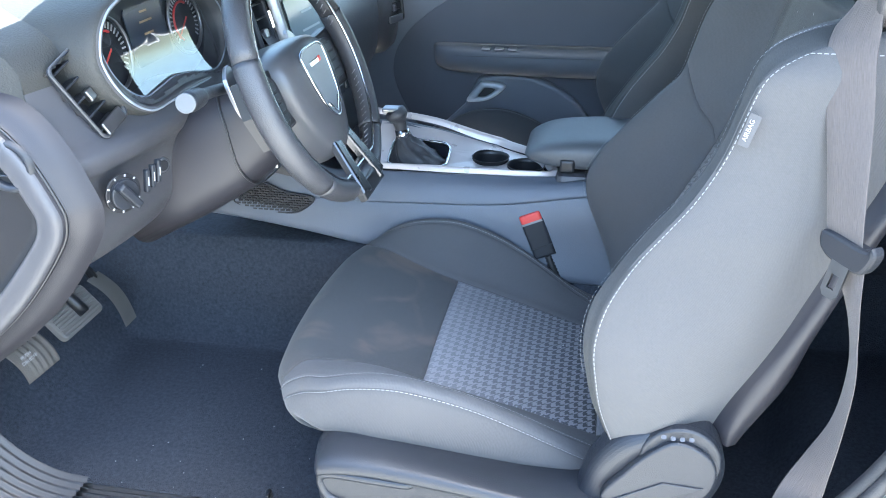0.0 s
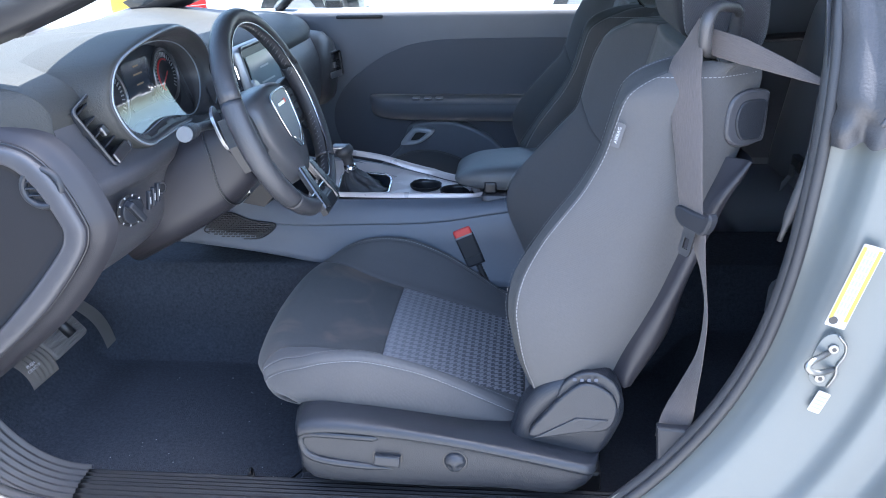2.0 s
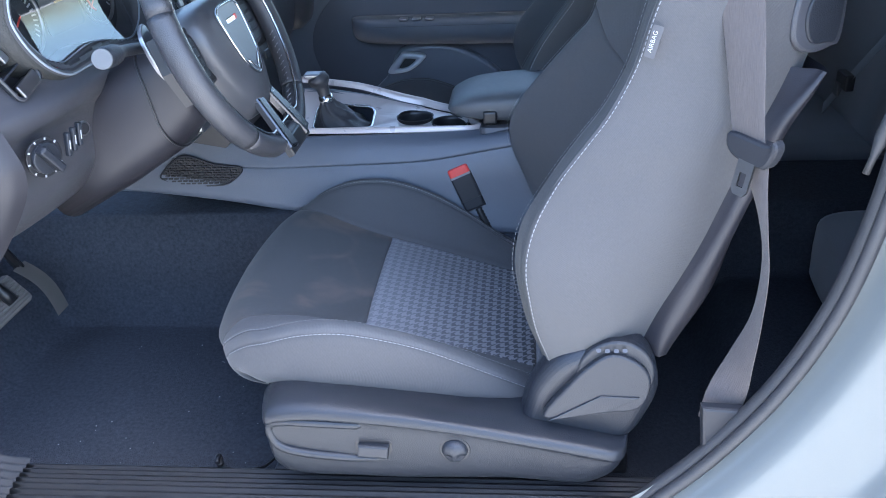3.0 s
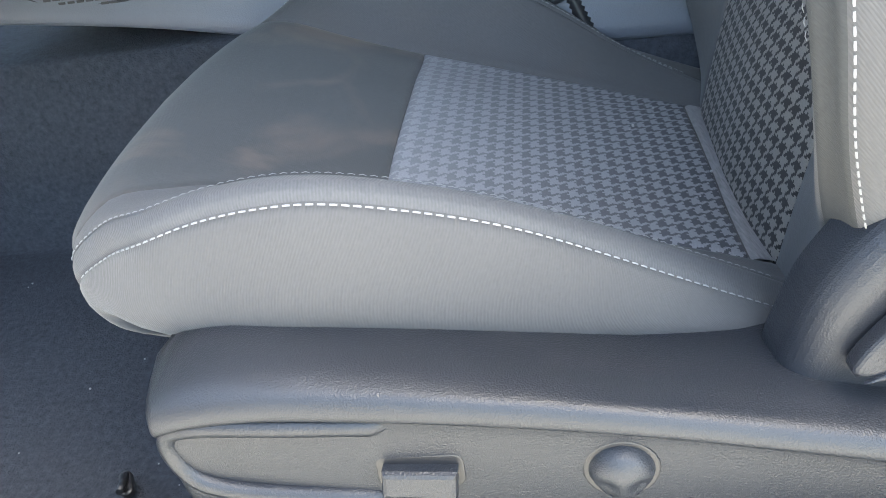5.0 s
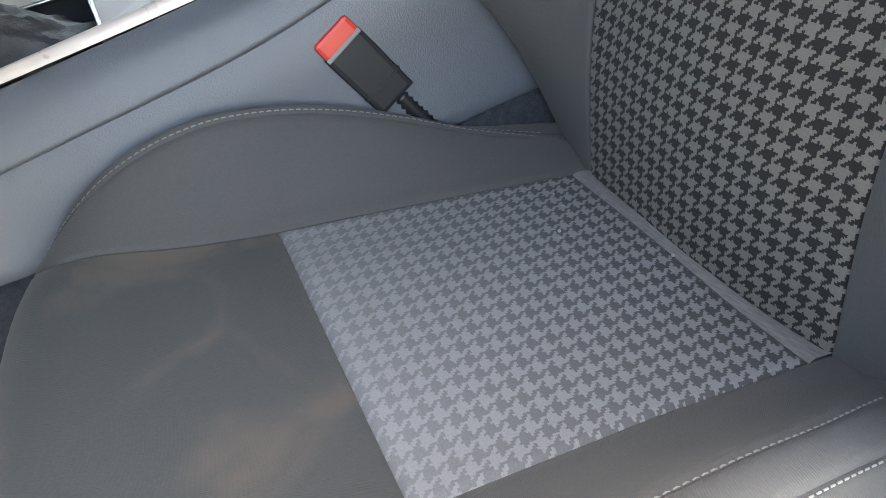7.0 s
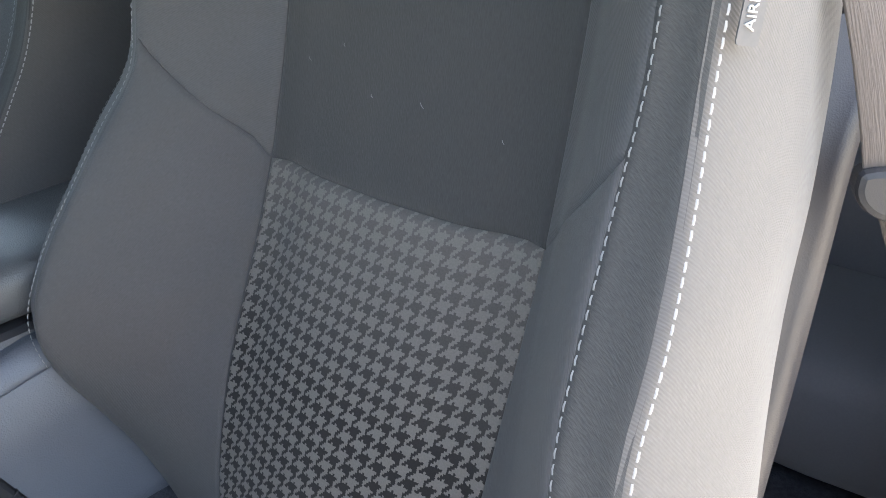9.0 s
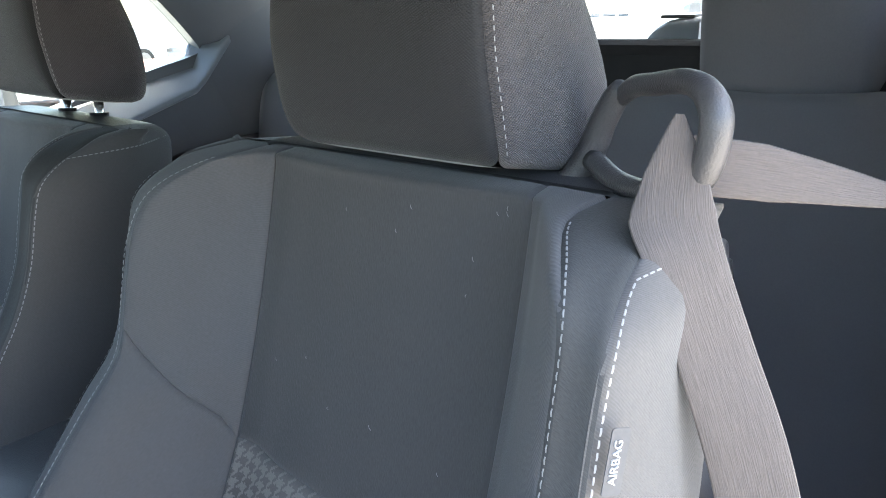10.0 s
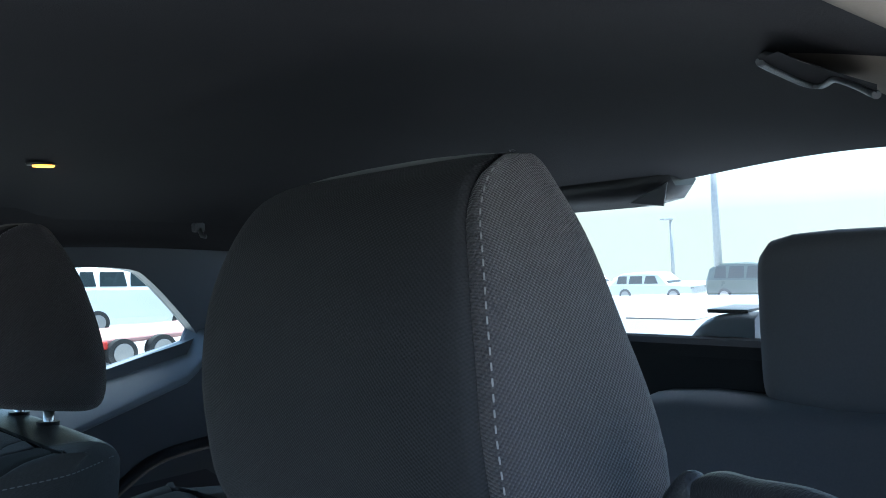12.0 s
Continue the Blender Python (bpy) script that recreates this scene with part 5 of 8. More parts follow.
# right quarter: trim wall with the glass opening
QW = round_outline([(0.60, 1.250), (0.72, 1.252), (0.822, 1.243), (0.858, 1.222), (0.906, 1.173), (0.947, 1.125), (0.951, 1.112), (0.93, 1.103), (0.858, 1.088), (0.778, 1.070), (0.70, 1.050), (0.60, 1.03)], 3)
def wall_with_hole(name, y, outer, hole, mat, label, thick):
    bm = bmesh.new()
    def lean(z):
        return y - max(0, z - 1.0) * 0.22
    vo = [bm.verts.new((x, lean(z), z)) for x, z in outer]
    vi = [bm.verts.new((x, lean(z), z)) for x, z in hole]
    es = [bm.edges.new((a, b)) for ring_v in (vo, vi) for a, b in zip(ring_v, ring_v[1:] + ring_v[:1])]
    bmesh.ops.triangle_fill(bm, use_beauty=True, edges=es)
    r = bmesh.ops.extrude_face_region(bm, geom=bm.faces[:])
    bmesh.ops.translate(bm, vec=(0, thick, 0), verts=[v for v in r["geom"] if isinstance(v, bmesh.types.BMVert)])
    bmesh.ops.recalc_face_normals(bm, faces=bm.faces)
    return solid(name, bm, mat, label, "side trim", kind="structure")


wall_with_hole("side_trim_right", 0.715, [(0.60 - 0.04, 1.285), (1.30, 1.285), (1.30, 0.30), (0.56, 0.30)], QW, TRIM_BLUE, "dark blue-grey rear side trim round the quarter window", 0.035)
bm = bmesh.new()
f = bm.faces.new([bm.verts.new((x, 0.740 - max(0, z - 1.0) * 0.22, z)) for x, z in QW])
g = solid("quarter_glass", bm, GLASS, "curved-cornered clear rear quarter window", "window", kind="structure")
g.visible_shadow = False
# ledge under the quarter glass, the daylight on it put into its pale colour
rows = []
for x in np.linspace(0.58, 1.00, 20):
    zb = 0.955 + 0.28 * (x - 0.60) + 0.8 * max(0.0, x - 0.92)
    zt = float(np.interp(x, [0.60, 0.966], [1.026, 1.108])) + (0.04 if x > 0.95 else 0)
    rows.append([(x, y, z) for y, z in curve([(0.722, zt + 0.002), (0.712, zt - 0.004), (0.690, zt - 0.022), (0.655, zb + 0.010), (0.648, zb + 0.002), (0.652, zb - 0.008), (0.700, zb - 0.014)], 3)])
sheet("window_ledge", rows, PALE_LIT, "ledge under the quarter window, pale blue-grey with skylight in its colour", "window ledge")
# arched armrest recess in the lower side trim
bm = bmesh.new()
tube(bm, curve([(0.70, 0.700, 0.80), (0.80, 0.698, 0.866), (0.87, 0.696, 0.902), (0.97, 0.695, 0.912), (1.08, 0.695, 0.918)], 6), 0.012, 8)
solid("side_trim_bead", bm, PLASTIC_SMOOTH, "arched moulding of the rear side trim", "trim")
bm = bmesh.new()
plate(bm, [(x, z) for x, z in curve([(0.62, 0.77), (0.76, 0.83), (0.84, 0.875), (0.93, 0.895), (1.10, 0.905)], 4).tolist()] + [(1.10, 0.55), (0.62, 0.55)], Matrix(((1, 0, 0, 0), (0, 0, -1, 0.712), (0, 1, 0, 0), (0, 0, 0, 1))), 0.01)
solid("side_trim_recess", bm, SIDE_TRIM, "black recessed lower side trim panel", "side trim")
# coat hook on the rail
bm = bmesh.new()
box(bm, (0.895, 0.560, 1.300), (0.915, 0.574, 1.316), 0.003)
tube(bm, [(0.905, 0.565, 1.308), (0.905, 0.555, 1.293), (0.910, 0.550, 1.291)], 0.004, 8)
solid("coat_hook", bm, LEATHER_GREY, "small pale coat hook on the roof lining", "coat hook")
# dome lamp on the roof lining
t = thing("dome_lamp", "small lit amber lamp in the dark roof lining", "ceiling lamp", at=(0, 0, 0))
m = facing((0.600, 0.380, roof_z(0.600, 0.380) - 0.001), (0, 0, -1), (1, 0, 0))
bm = bmesh.new()
plate(bm, [(x * 1.0, y * 1.6) for x, y in circle(0.013, 24)], m, 0.003, 0.001)
part("bezel", bm, PLASTIC_BLACK, t)
bm = bmesh.new()
plate(bm, [(x, y * 1.5) for x, y in circle(0.009, 20)], m @ Matrix.Translation((0, 0, 0.002)), 0.003, 0.001)
part("lens", bm, AMBER, t, "glowing amber lens")

# rear shelf, rear glass, brake lamp housing
P = [[(x, y, 1.100 + 0.02 * (x - 1.25) - 0.02 * abs(y) ** 2) for y in np.linspace(-0.62, 0.62, 24)] for x in np.linspace(1.22, 1.95, 12)]
sheet("parcel_shelf", P, TRIM_BLUE, "blue-grey rear parcel shelf", "shelf", flip=True)


def rear_z(s):
    return 1.352 - 0.232 * s + 0.008 * math.sin(math.pi * s)


rows = []
for s in np.linspace(0, 1, 14):
    x, z = 1.27 + 0.62 * s, rear_z(s)
    rows.append([(x + 0.05 * (1 - (y / 0.6) ** 2), y, z - 0.012 * (y / 0.6) ** 2) for y in np.linspace(-0.60, 0.60, 24)])
g = sheet("rear_glass", rows, GLASS, "sloping clear rear window glass", "window")
g.visible_shadow = False
for sgn, nm in ((-1, "left"), (1, "right")):
    rows = []
    for s in np.linspace(0, 1, 10):
        x, z = 1.24 + 0.66 * s, rear_z(s)
        rows.append([(x, sgn * 0.565, z - 0.012), (x, sgn * 0.58, z - 0.035), (x, sgn * 0.61, z - 0.06), (x, sgn * 0.64, z - 0.14), (x, sgn * 0.64, 0.98)])
    sheet("rear_pillar_" + nm, rows, PLASTIC_BLACK, "dark rear pillar trim beside the rear window", "pillar", flip=sgn < 0)
t = thing("brake_lamp_housing", "dark high brake lamp housing at the top of the rear window", "brake lamp")
bm = bmesh.new()
rings = []
for y, h in ((-0.125, 0.016), (-0.110, 0.034), (-0.06, 0.042), (0.06, 0.042), (0.110, 0.034), (0.125, 0.016)):
    rings.append([(1.245, y, 1.350), (1.32, y, 1.348), (1.335, y, 1.340 - h * 0.6), (1.325, y, 1.338 - h), (1.275, y, 1.336 - h)])
loft_rings(bm, rings)
part("housing", bm, PLASTIC_BLACK, t)
bm = bmesh.new()
plate(bm, [(-0.03, -0.012), (0.02, -0.020), (0.03, 0.014)], facing((1.262, -0.090, 1.312), (-1, -0.2, -0.3)), 0.004, 0.001)
part("end_cap", bm, LEATHER_GREY, t, "pale lit end cap")
t = thing("belt_outlet", "pale plastic rear seat belt outlet beside the rear head restraint", "belt outlet")
rings = []
for y, x0, z1 in ((-0.150, 1.235, 1.098), (-0.165, 1.222, 1.122), (-0.19, 1.212, 1.138), (-0.22, 1.208, 1.146), (-0.26, 1.208, 1.148)):
    rings.append([(x0 + 0.10, y, 1.085), (x0 + 0.11, y, z1 - 0.004), (x0 + 0.08, y, z1), (x0 + 0.02, y, z1), (x0 + 0.004, y, z1 - 0.008), (x0, y, 1.09), (x0 + 0.02, y, 1.07)])
bm = bmesh.new()
loft_rings(bm, curve(np.array(rings), 3))
part("cover", bm, PALE_LIT, t)
bm = bmesh.new()
box(bm, (1.225, -0.245, 1.146), (1.30, -0.190, 1.151), 0.001)
part("slot", bm, PLASTIC_BLACK, t)
bm = bmesh.new()
box(bm, (1.50, -0.02, 1.101), (1.66, 0.12, 1.108), 0.003)
solid("shelf_grille", bm, LABEL_GREY, "pale speaker grille plate on the parcel shelf", "speaker grille")
# tail end of the cabin
bm = bmesh.new()
box(bm, (1.16, -0.66, 0.30), (1.225, 0.66, 1.118), 0.02)
solid("rear_bulkhead", bm, HEADLINER, "dark panel behind the rear seats", "wall", kind="structure")


# ---- dashboard ----
def dash_bend(y):
    a = abs(y)
    return (-0.05 * max(0, (a - 0.45) / 0.25) ** 2 + 0.0, -0.012 * (a / 0.7) ** 2)


m_pod = facing((-0.395, -0.392, 1.020), (1, 0, 0.14))
hood_out = round_outline([(-0.152, 0.010), (-0.138, 0.040), (-0.105, 0.056), (-0.03, 0.064), (0.07, 0.062), (0.150, 0.042), (0.195, 0.008), (0.205, -0.030), (0.185, -0.066), (0.145, -0.088), (0.100, -0.086), (0.050, -0.074), (0.0, -0.068), (-0.045, -0.072), (-0.085, -0.074), (-0.120, -0.056), (-0.145, -0.024)], 6)


m_vent = facing((-0.397, -0.597, 0.985), (1, -0.25, 0.30), (0, -0.40, 1))


def cut_pod(bm):
    """Opens the dash skin where the instrument pod sits in it."""
    inv, inv2 = m_pod.inverted(), m_vent.inverted()
    gone = []
    for f in bm.faces:
        p = inv @ f.calc_center_median()
        hit = False
        for a, b in zip(hood_out, hood_out[1:] + hood_out[:1]):
            a, b = (a[0] * 1.04, a[1] * 1.06), (b[0] * 1.04, b[1] * 1.06)
            if (a[1] > p.y) != (b[1] > p.y) and p.x < (b[0] - a[0]) * (p.y - a[1]) / (b[1] - a[1]) + a[0]:
                hit = not hit
        q = inv2 @ f.calc_center_median()
        if (hit and -0.12 < p.z < 0.08) or (abs(q.x) < 0.0225 and abs(q.y) < 0.048 and abs(q.z) < 0.05):
            gone.append(f)
    bmesh.ops.delete(bm, geom=gone, context="FACES")


dash = thing("dashboard", "charcoal soft-grained dashboard with instrument hood and vents", "dashboard")
ys = np.linspace(-0.665, 0.70, 140)
top_prof = [(-0.98, 1.02), (-0.80, 1.065), (-0.62, 1.082), (-0.50, 1.080), (-0.43, 1.066), (-0.400, 1.040), (-0.398, 1.010)]
bm = bmesh.new()
P = sweep_y(top_prof, ys, dash_bend, 10)
# long soft step across the top
for row in P:
    for p in row:
        if p[1] > -0.2:
            p[2] -= 0.055 * (1 / (1 + math.exp(-(p[1] + 0.05) * 14))) * max(0, min(1, (p[0] + 0.95) / 0.3))
            p[0] += 0.05 * (1 / (1 + math.exp(-(p[1] - 0.1) * 14))) * max(0, min(1, (p[0] + 0.75) / 0.3))
add_grid(bm, P, flip=True)
cut_pod(bm)
part("top_pad", bm, SOFT_PAD, dash, "grained soft top pad")
bm = bmesh.new()
side = []
for p in P[0]:
    k = max(0.0, min(1.0, (-0.440 - p[0]) / 0.10))
    side.append([(p[0], -0.664 - k * o, p[2] - d) for o, d in ((0.0, 0.0), (0.012, 0.006), (0.020, 0.022), (0.023, 0.06), (0.023, 0.16))])
add_grid(bm, np.array(side))
part("pad_side", bm, SOFT_PAD, dash)
face_prof = [(-0.398, 1.012), (-0.390, 0.98), (-0.372, 0.945), (-0.350, 0.925), (-0.352, 0.905), (-0.366, 0.885), (-0.376, 0.85), (-0.385, 0.80), (-0.42, 0.755), (-0.48, 0.722), (-0.56, 0.69)]
bm = bmesh.new()
P = sweep_y(face_prof, np.linspace(-0.665, -0.16, 70), dash_bend, 10)
add_grid(bm, P, flip=True)
cut_pod(bm)
part("face_panel", bm, PLASTIC, dash, "grained lower face with switches")
bm = bmesh.new()
face2 = [(-0.345, 0.965), (-0.325, 0.93), (-0.315, 0.88), (-0.325, 0.80), (-0.36, 0.74), (-0.46, 0.66), (-0.56, 0.60)]
P = sweep_y(face2, np.linspace(-0.16, 0.70, 40), dash_bend, 4)
add_grid(bm, P, flip=True)
part("passenger_face", bm, PLASTIC, dash)

# end cap seen beside the open door, with a pale rounded border and a round vent
end_keys = [(-0.66, 1.000), (-0.58, 0.998), (-0.513, 0.993), (-0.463, 0.978), (-0.425, 0.938), (-0.399, 0.880), (-0.394, 0.850), (-0.412, 0.810), (-0.484, 0.723), (-0.581, 0.637), (-0.66, 0.58), (-0.80, 0.56)]
ec = curve(end_keys, 5)
mid = np.array((-0.62, 0.86))
rows = []
for c in ec:
    d = mid - c
    d = d / np.linalg.norm(d)
    rows.append([(c[0] + d[0] * a, y, c[1] + d[1] * a) for a, y in curve([(-0.030, -0.664), (-0.020, -0.680), (-0.008, -0.691), (-0.002, -0.698), (0.0005, -0.706), (0.005, -0.7125), (0.016, -0.7145), (0.030, -0.7125), (0.0345, -0.707), (0.037, -0.7025), (0.048, -0.701), (0.20, -0.700)], 3)])
bm = bmesh.new()
add_grid(bm, np.array(rows)[:, :13], flip=True)
part("end_strip", bm, COLUMN, dash, "matt black strip along the dash end")
bm = bmesh.new()
add_grid(bm, np.array(rows)[:, 12:25], flip=True)
cap = part("end_cap", bm, PLASTIC, dash, "satin grey rounded border of the dash end")
bm = bmesh.new()
add_grid(bm, np.array(rows)[:, 24:], flip=True)
part("end_inlay", bm, DASH_END, dash, "matt black inlay of the dash end")
bm = bmesh.new()
plate(bm, [tuple(q) for q in (ec + (mid - ec) * 0.10)] + [(-0.90, 0.58), (-0.90, 1.05)], Matrix(((1, 0, 0, 0), (0, 0, -1, -0.6985), (0, 1, 0, 0), (0, 0, 0, 1))), 0.002)
part("end_panel", bm, DASH_END, dash)
m = facing((-0.447, -0.706, 0.926), (0.08, -1, 0.05))
bm = bmesh.new()
R = []
for a in np.linspace(0, 2 * math.pi, 33):
    R.append([m @ Vector((r * math.cos(a), r * math.sin(a), h)) for r, h in ((0.034, 0.0), (0.031, 0.006), (0.027, 0.007), (0.0235, 0.004), (0.022, -0.006))])
add_grid(bm, np.array(R))
bmesh.ops.recalc_face_normals(bm, faces=bm.faces)
v = part("side_vent", bm, PLASTIC_SMOOTH, dash, "round demister vent")
bm = bmesh.new()
plate(bm, circle(0.023), m @ Matrix.Translation((0, 0, -0.003)), 0.001)
part("vent_well", bm, PLASTIC_BLACK, v)
for k in (-0.0105, 0.0, 0.0105):
    w = math.sqrt(0.0225 ** 2 - k * k)
    bm = bmesh.new()
    box(bm, (-w, k - 0.0012, -0.002), (w, k + 0.0012, 0.006), 0.0006, 1, m)
    part("slat", bm, PLASTIC_SMOOTH, v)
bm = bmesh.new()
tube(bm, [(c[0] + 0.001, -0.700, c[1] + 0.001) for c in ec], 0.0025, 6)
part("end_joint", bm, PLASTIC_BLACK, dash)

# instrument hood
rows = []
for x, y in hood_out:
    k = 1 / max(1e-6, math.hypot(x, y))
    ux, uy = x * k, y * k
    top = max(0.0, uy)
    # outer skin back to the pad, lip, inner funnel to the dials; the hood's brow reaches rearward
    side = 1.0 + 0.35 * max(0.0, -ux)
    rows.append([m_pod @ Vector((x + ux * a * side, y + uy * b, z)) for a, b, z in ((0.046, 0.030, -0.16), (0.044, 0.030, -0.05), (0.040, 0.028, 0.004 + 0.028 * top), (0.034, 0.023, 0.016 + 0.034 * top), (0.026, 0.016, 0.018 + 0.034 * top), (0.020, 0.011, 0.010 + 0.028 * top), (0.010, 0.006, 0.0), (0.0, 0.0, -0.008), (-0.002, -0.002, -0.05))])
P = np.array([[np.array(q) for q in r] for r in rows])
P = np.transpose(curve(np.transpose(P, (1, 0, 2)), 3), (1, 0, 2))
bm = bmesh.new()
add_grid(bm, P[:, 9:], wrap_u=True)
bmesh.ops.recalc_face_normals(bm, faces=bm.faces)
hood = part("instrument_hood", bm, HUB, dash, "smooth instrument surround")
bm = bmesh.new()
add_grid(bm, P[:, :10], wrap_u=True)
bmesh.ops.recalc_face_normals(bm, faces=bm.faces)
part("hood_brow", bm, SOFT_PAD, hood, "grained padded brow over the instruments")
bm = bmesh.new()
tube(bm, [m_pod @ Vector((x + (0.030 + 0.0105 * max(0.0, -x / math.hypot(x, y))) * x / math.hypot(x, y), y + 0.020 * y / math.hypot(x, y), 0.018 + 0.034 * max(0.0, y / math.hypot(x, y)))) for x, y in hood_out], 0.0018, 6, closed=True)
tube(bm, [m_pod @ Vector((x, y, -0.006)) for x, y in hood_out], 0.0014, 6, closed=True)
# pale colour stands in for the bright highlight along the metal rim
part("hood_rim", bm, PALE_LIT, hood)
bm = bmesh.new()
plate(bm, [(x * 0.99, y * 0.99) for x, y in hood_out], m_pod @ Matrix.Translation((0, 0, -0.050)), 0.004)
part("dial_panel", bm, GAUGE, hood)
for cx, r in ((-0.085, 0.052), (0.140, 0.050)):
    mm = m_pod @ Matrix.Translation((cx, -0.010, -0.044))
    bm = bmesh.new()
    tube(bm, [mm @ Vector((r * math.cos(a), r * math.sin(a), 0.002)) for a in np.linspace(0, 2 * math.pi, 40, endpoint=False)], 0.003, 6, closed=True)
    dial = part("gauge", bm, SATIN, hood, "round gauge with red scale")
    bm = bmesh.new()
    for a in np.linspace(radians(-40), radians(220), 27):
        box(bm, (r * 0.70, -0.0011, 0), (r * 0.88, 0.0011, 0.0012), 0, 1, mm @ Matrix.Rotation(a, 4, "Z"))
    part("scale_marks", bm, WHITE_PRINT, dial)
    bm = bmesh.new()
    tube(bm, [mm @ Vector((r * 0.62 * math.cos(a), r * 0.62 * math.sin(a), 0.001)) for a in np.linspace(radians(60), radians(240), 20)], 0.002, 6)
    part("red_ring", bm, GAUGE_RED, dial)
    bm = bmesh.new()
    box(bm, (-0.01, -0.0016, 0.002), (r * 0.75, 0.0016, 0.0035), 0.0005, 1, mm @ Matrix.Rotation(radians(215), 4, "Z"))
    part("needle", bm, RED, dial)
bm = bmesh.new()
plate(bm, rounded_rect(0.105, 0.085, 0.008), m_pod @ Matrix.Translation((0.028, -0.004, -0.044)), 0.002)
part("centre_display", bm, material("dim centre display", (0.03, 0.04, 0.06), 0.15), hood)
bm = bmesh.new()
for k, w in ((0.022, 0.02), (0.008, 0.035), (-0.010, 0.026)):
    box(bm, (-w / 2, k - 0.0015, 0), (w / 2, k + 0.0015, 0.0008), 0, 1, m_pod @ Matrix.Translation((0.028, 0.006, -0.042)))
part("display_bars", bm, material("dim amber display text", (0.45, 0.28, 0.14), 0.5), hood)
bm = bmesh.new()
P = np.array([[m_pod @ Vector((x * k, y * k, -0.006 - 0.42 * (y * k + 0.09) + 2.4 * (y * k + 0.09) ** 2)) for x, y in [(a * 0.985, b * 0.985) for a, b in hood_out]] for k in (0.02, 0.2, 0.4, 0.6, 0.8, 1.0)])
add_grid(bm, P, wrap_v=True)
bmesh.ops.recalc_face_normals(bm, faces=bm.faces)
ln = part("instrument_lens", bm, LENS, hood, "clear lens reflecting the bright sky")
ln.visible_shadow = False


def air_vent(m, w, h, nslats, parent, tab=True):
    bm = bmesh.new()
    R = []
    for x, y in rounded_rect(w, h, 0.008):
        R.append([m @ Vector((x * a, y * b, z)) for a, b, z in ((1.10, 1.05, -0.002), (1.08, 1.04, 0.005), (1.0, 1.0, 0.005), (0.94, 0.97, 0.0), (0.92, 0.96, -0.03))])
    add_grid(bm, np.array(R), wrap_u=True)
    bmesh.ops.recalc_face_normals(bm, faces=bm.faces)
    v = part("air_vent", bm, PLASTIC_SMOOTH, parent, "rectangular air vent with slats")
    bm = bmesh.new()
    plate(bm, rounded_rect(w * 0.95, h * 0.97, 0.006), m @ Matrix.Translation((0, 0, -0.03)), 0.001)
    part("vent_well", bm, PLASTIC_BLACK, v)
    for k in range(nslats):
        y = -h * 0.42 + h * 0.84 * k / (nslats - 1)
        bm = bmesh.new()
        box(bm, (-w * 0.46, y - 0.0015, -0.022), (w * 0.46, y + 0.0015, 0.0), 0.0006, 1, m @ Matrix.Translation((0, 0, 0)))
        part("slat", bm, PLASTIC_SMOOTH, v)
    bm = bmesh.new()
    box(bm, (-0.006, -0.010, -0.004), (0.006, 0.006, 0.006), 0.002, 2, m)
    part("vent_tab", bm, SATIN, v)
    if tab:
        bm = bmesh.new()
        box(bm, (-w * 0.40, -h / 2 - 0.002, 0.002), (w * 0.40, -h / 2 + 0.016, 0.007), 0.002, 2, m)
        part("thumb_wheel", bm, SATIN, v, "bright thumb wheel")
    return v


left_vent = air_vent(m_vent, 0.050, 0.104, 5, dash)
bm = bmesh.new()
tube(bm, [m_vent @ Vector((x * 1.10, y * 1.05, 0.003)) for x, y in rounded_rect(0.050, 0.104, 0.008)], 0.0013, 6, closed=True)
part("vent_rim", bm, HUB, left_vent)
air_vent(facing((-0.345, -0.145, 0.965), (1, -0.05, 0.25)), 0.050, 0.115, 5, dash, False)
air_vent(facing((-0.335, 0.165, 0.965), (1, -0.05, 0.25)), 0.050, 0.115, 5, dash, False)
# corner pod with the passenger's vent
bm = bmesh.new()
rings = []
for a, (x, r) in zip(range(5), ((-0.52, 0.11), (-0.40, 0.11), (-0.33, 0.10), (-0.305, 0.08), (-0.298, 0.03))):
    rings.append([(x + 0.2 * max(0, 0.05 - abs(q - 3.5)), 0.585 + r * 0.95 * math.cos(q), 0.862 + r * 1.05 * math.sin(q)) for q in np.linspace(0, 2 * math.pi, 28, endpoint=False)])
loft_rings(bm, rings)
part("corner_pod", bm, PLASTIC, dash, "rounded dash corner")
air_vent(facing((-0.296, 0.570, 0.875), (1, -0.35, 0.1)), 0.075, 0.070, 4, dash)

# centre stack: satin frame, screen, lower controls
m_c = facing((-0.318, 0.010, 0.955), (1, -0.06, 0.25))
bm = bmesh.new()
R = []
for x, y in rounded_rect(0.23, 0.150, 0.014):
    R.append([m_c @ Vector((x * a, y * b, z)) for a, b, z in ((1.06, 1.08, -0.010), (1.05, 1.06, 0.006), (1.01, 1.02, 0.010), (0.97, 0.95, 0.008), (0.93, 0.90, -0.006))])
add_grid(bm, np.array(R), wrap_u=True)
bmesh.ops.recalc_face_normals(bm, faces=bm.faces)
stack = part("screen_frame", bm, SATIN, dash, "satin metal screen surround")
bm = bmesh.new()
plate(bm, rounded_rect(0.215, 0.138, 0.008), m_c @ Matrix.Translation((0, 0, -0.006)), 0.003)
part("screen_border", bm, PLASTIC_BLACK, stack)
bm = bmesh.new()
plate(bm, rounded_rect(0.165, 0.105, 0.004), m_c @ Matrix.Translation((0, 0, -0.002)), 0.002, 0.0005)
part("screen", bm, SCREEN, stack, "pale dimmed touch screen")
bm = bmesh.new()
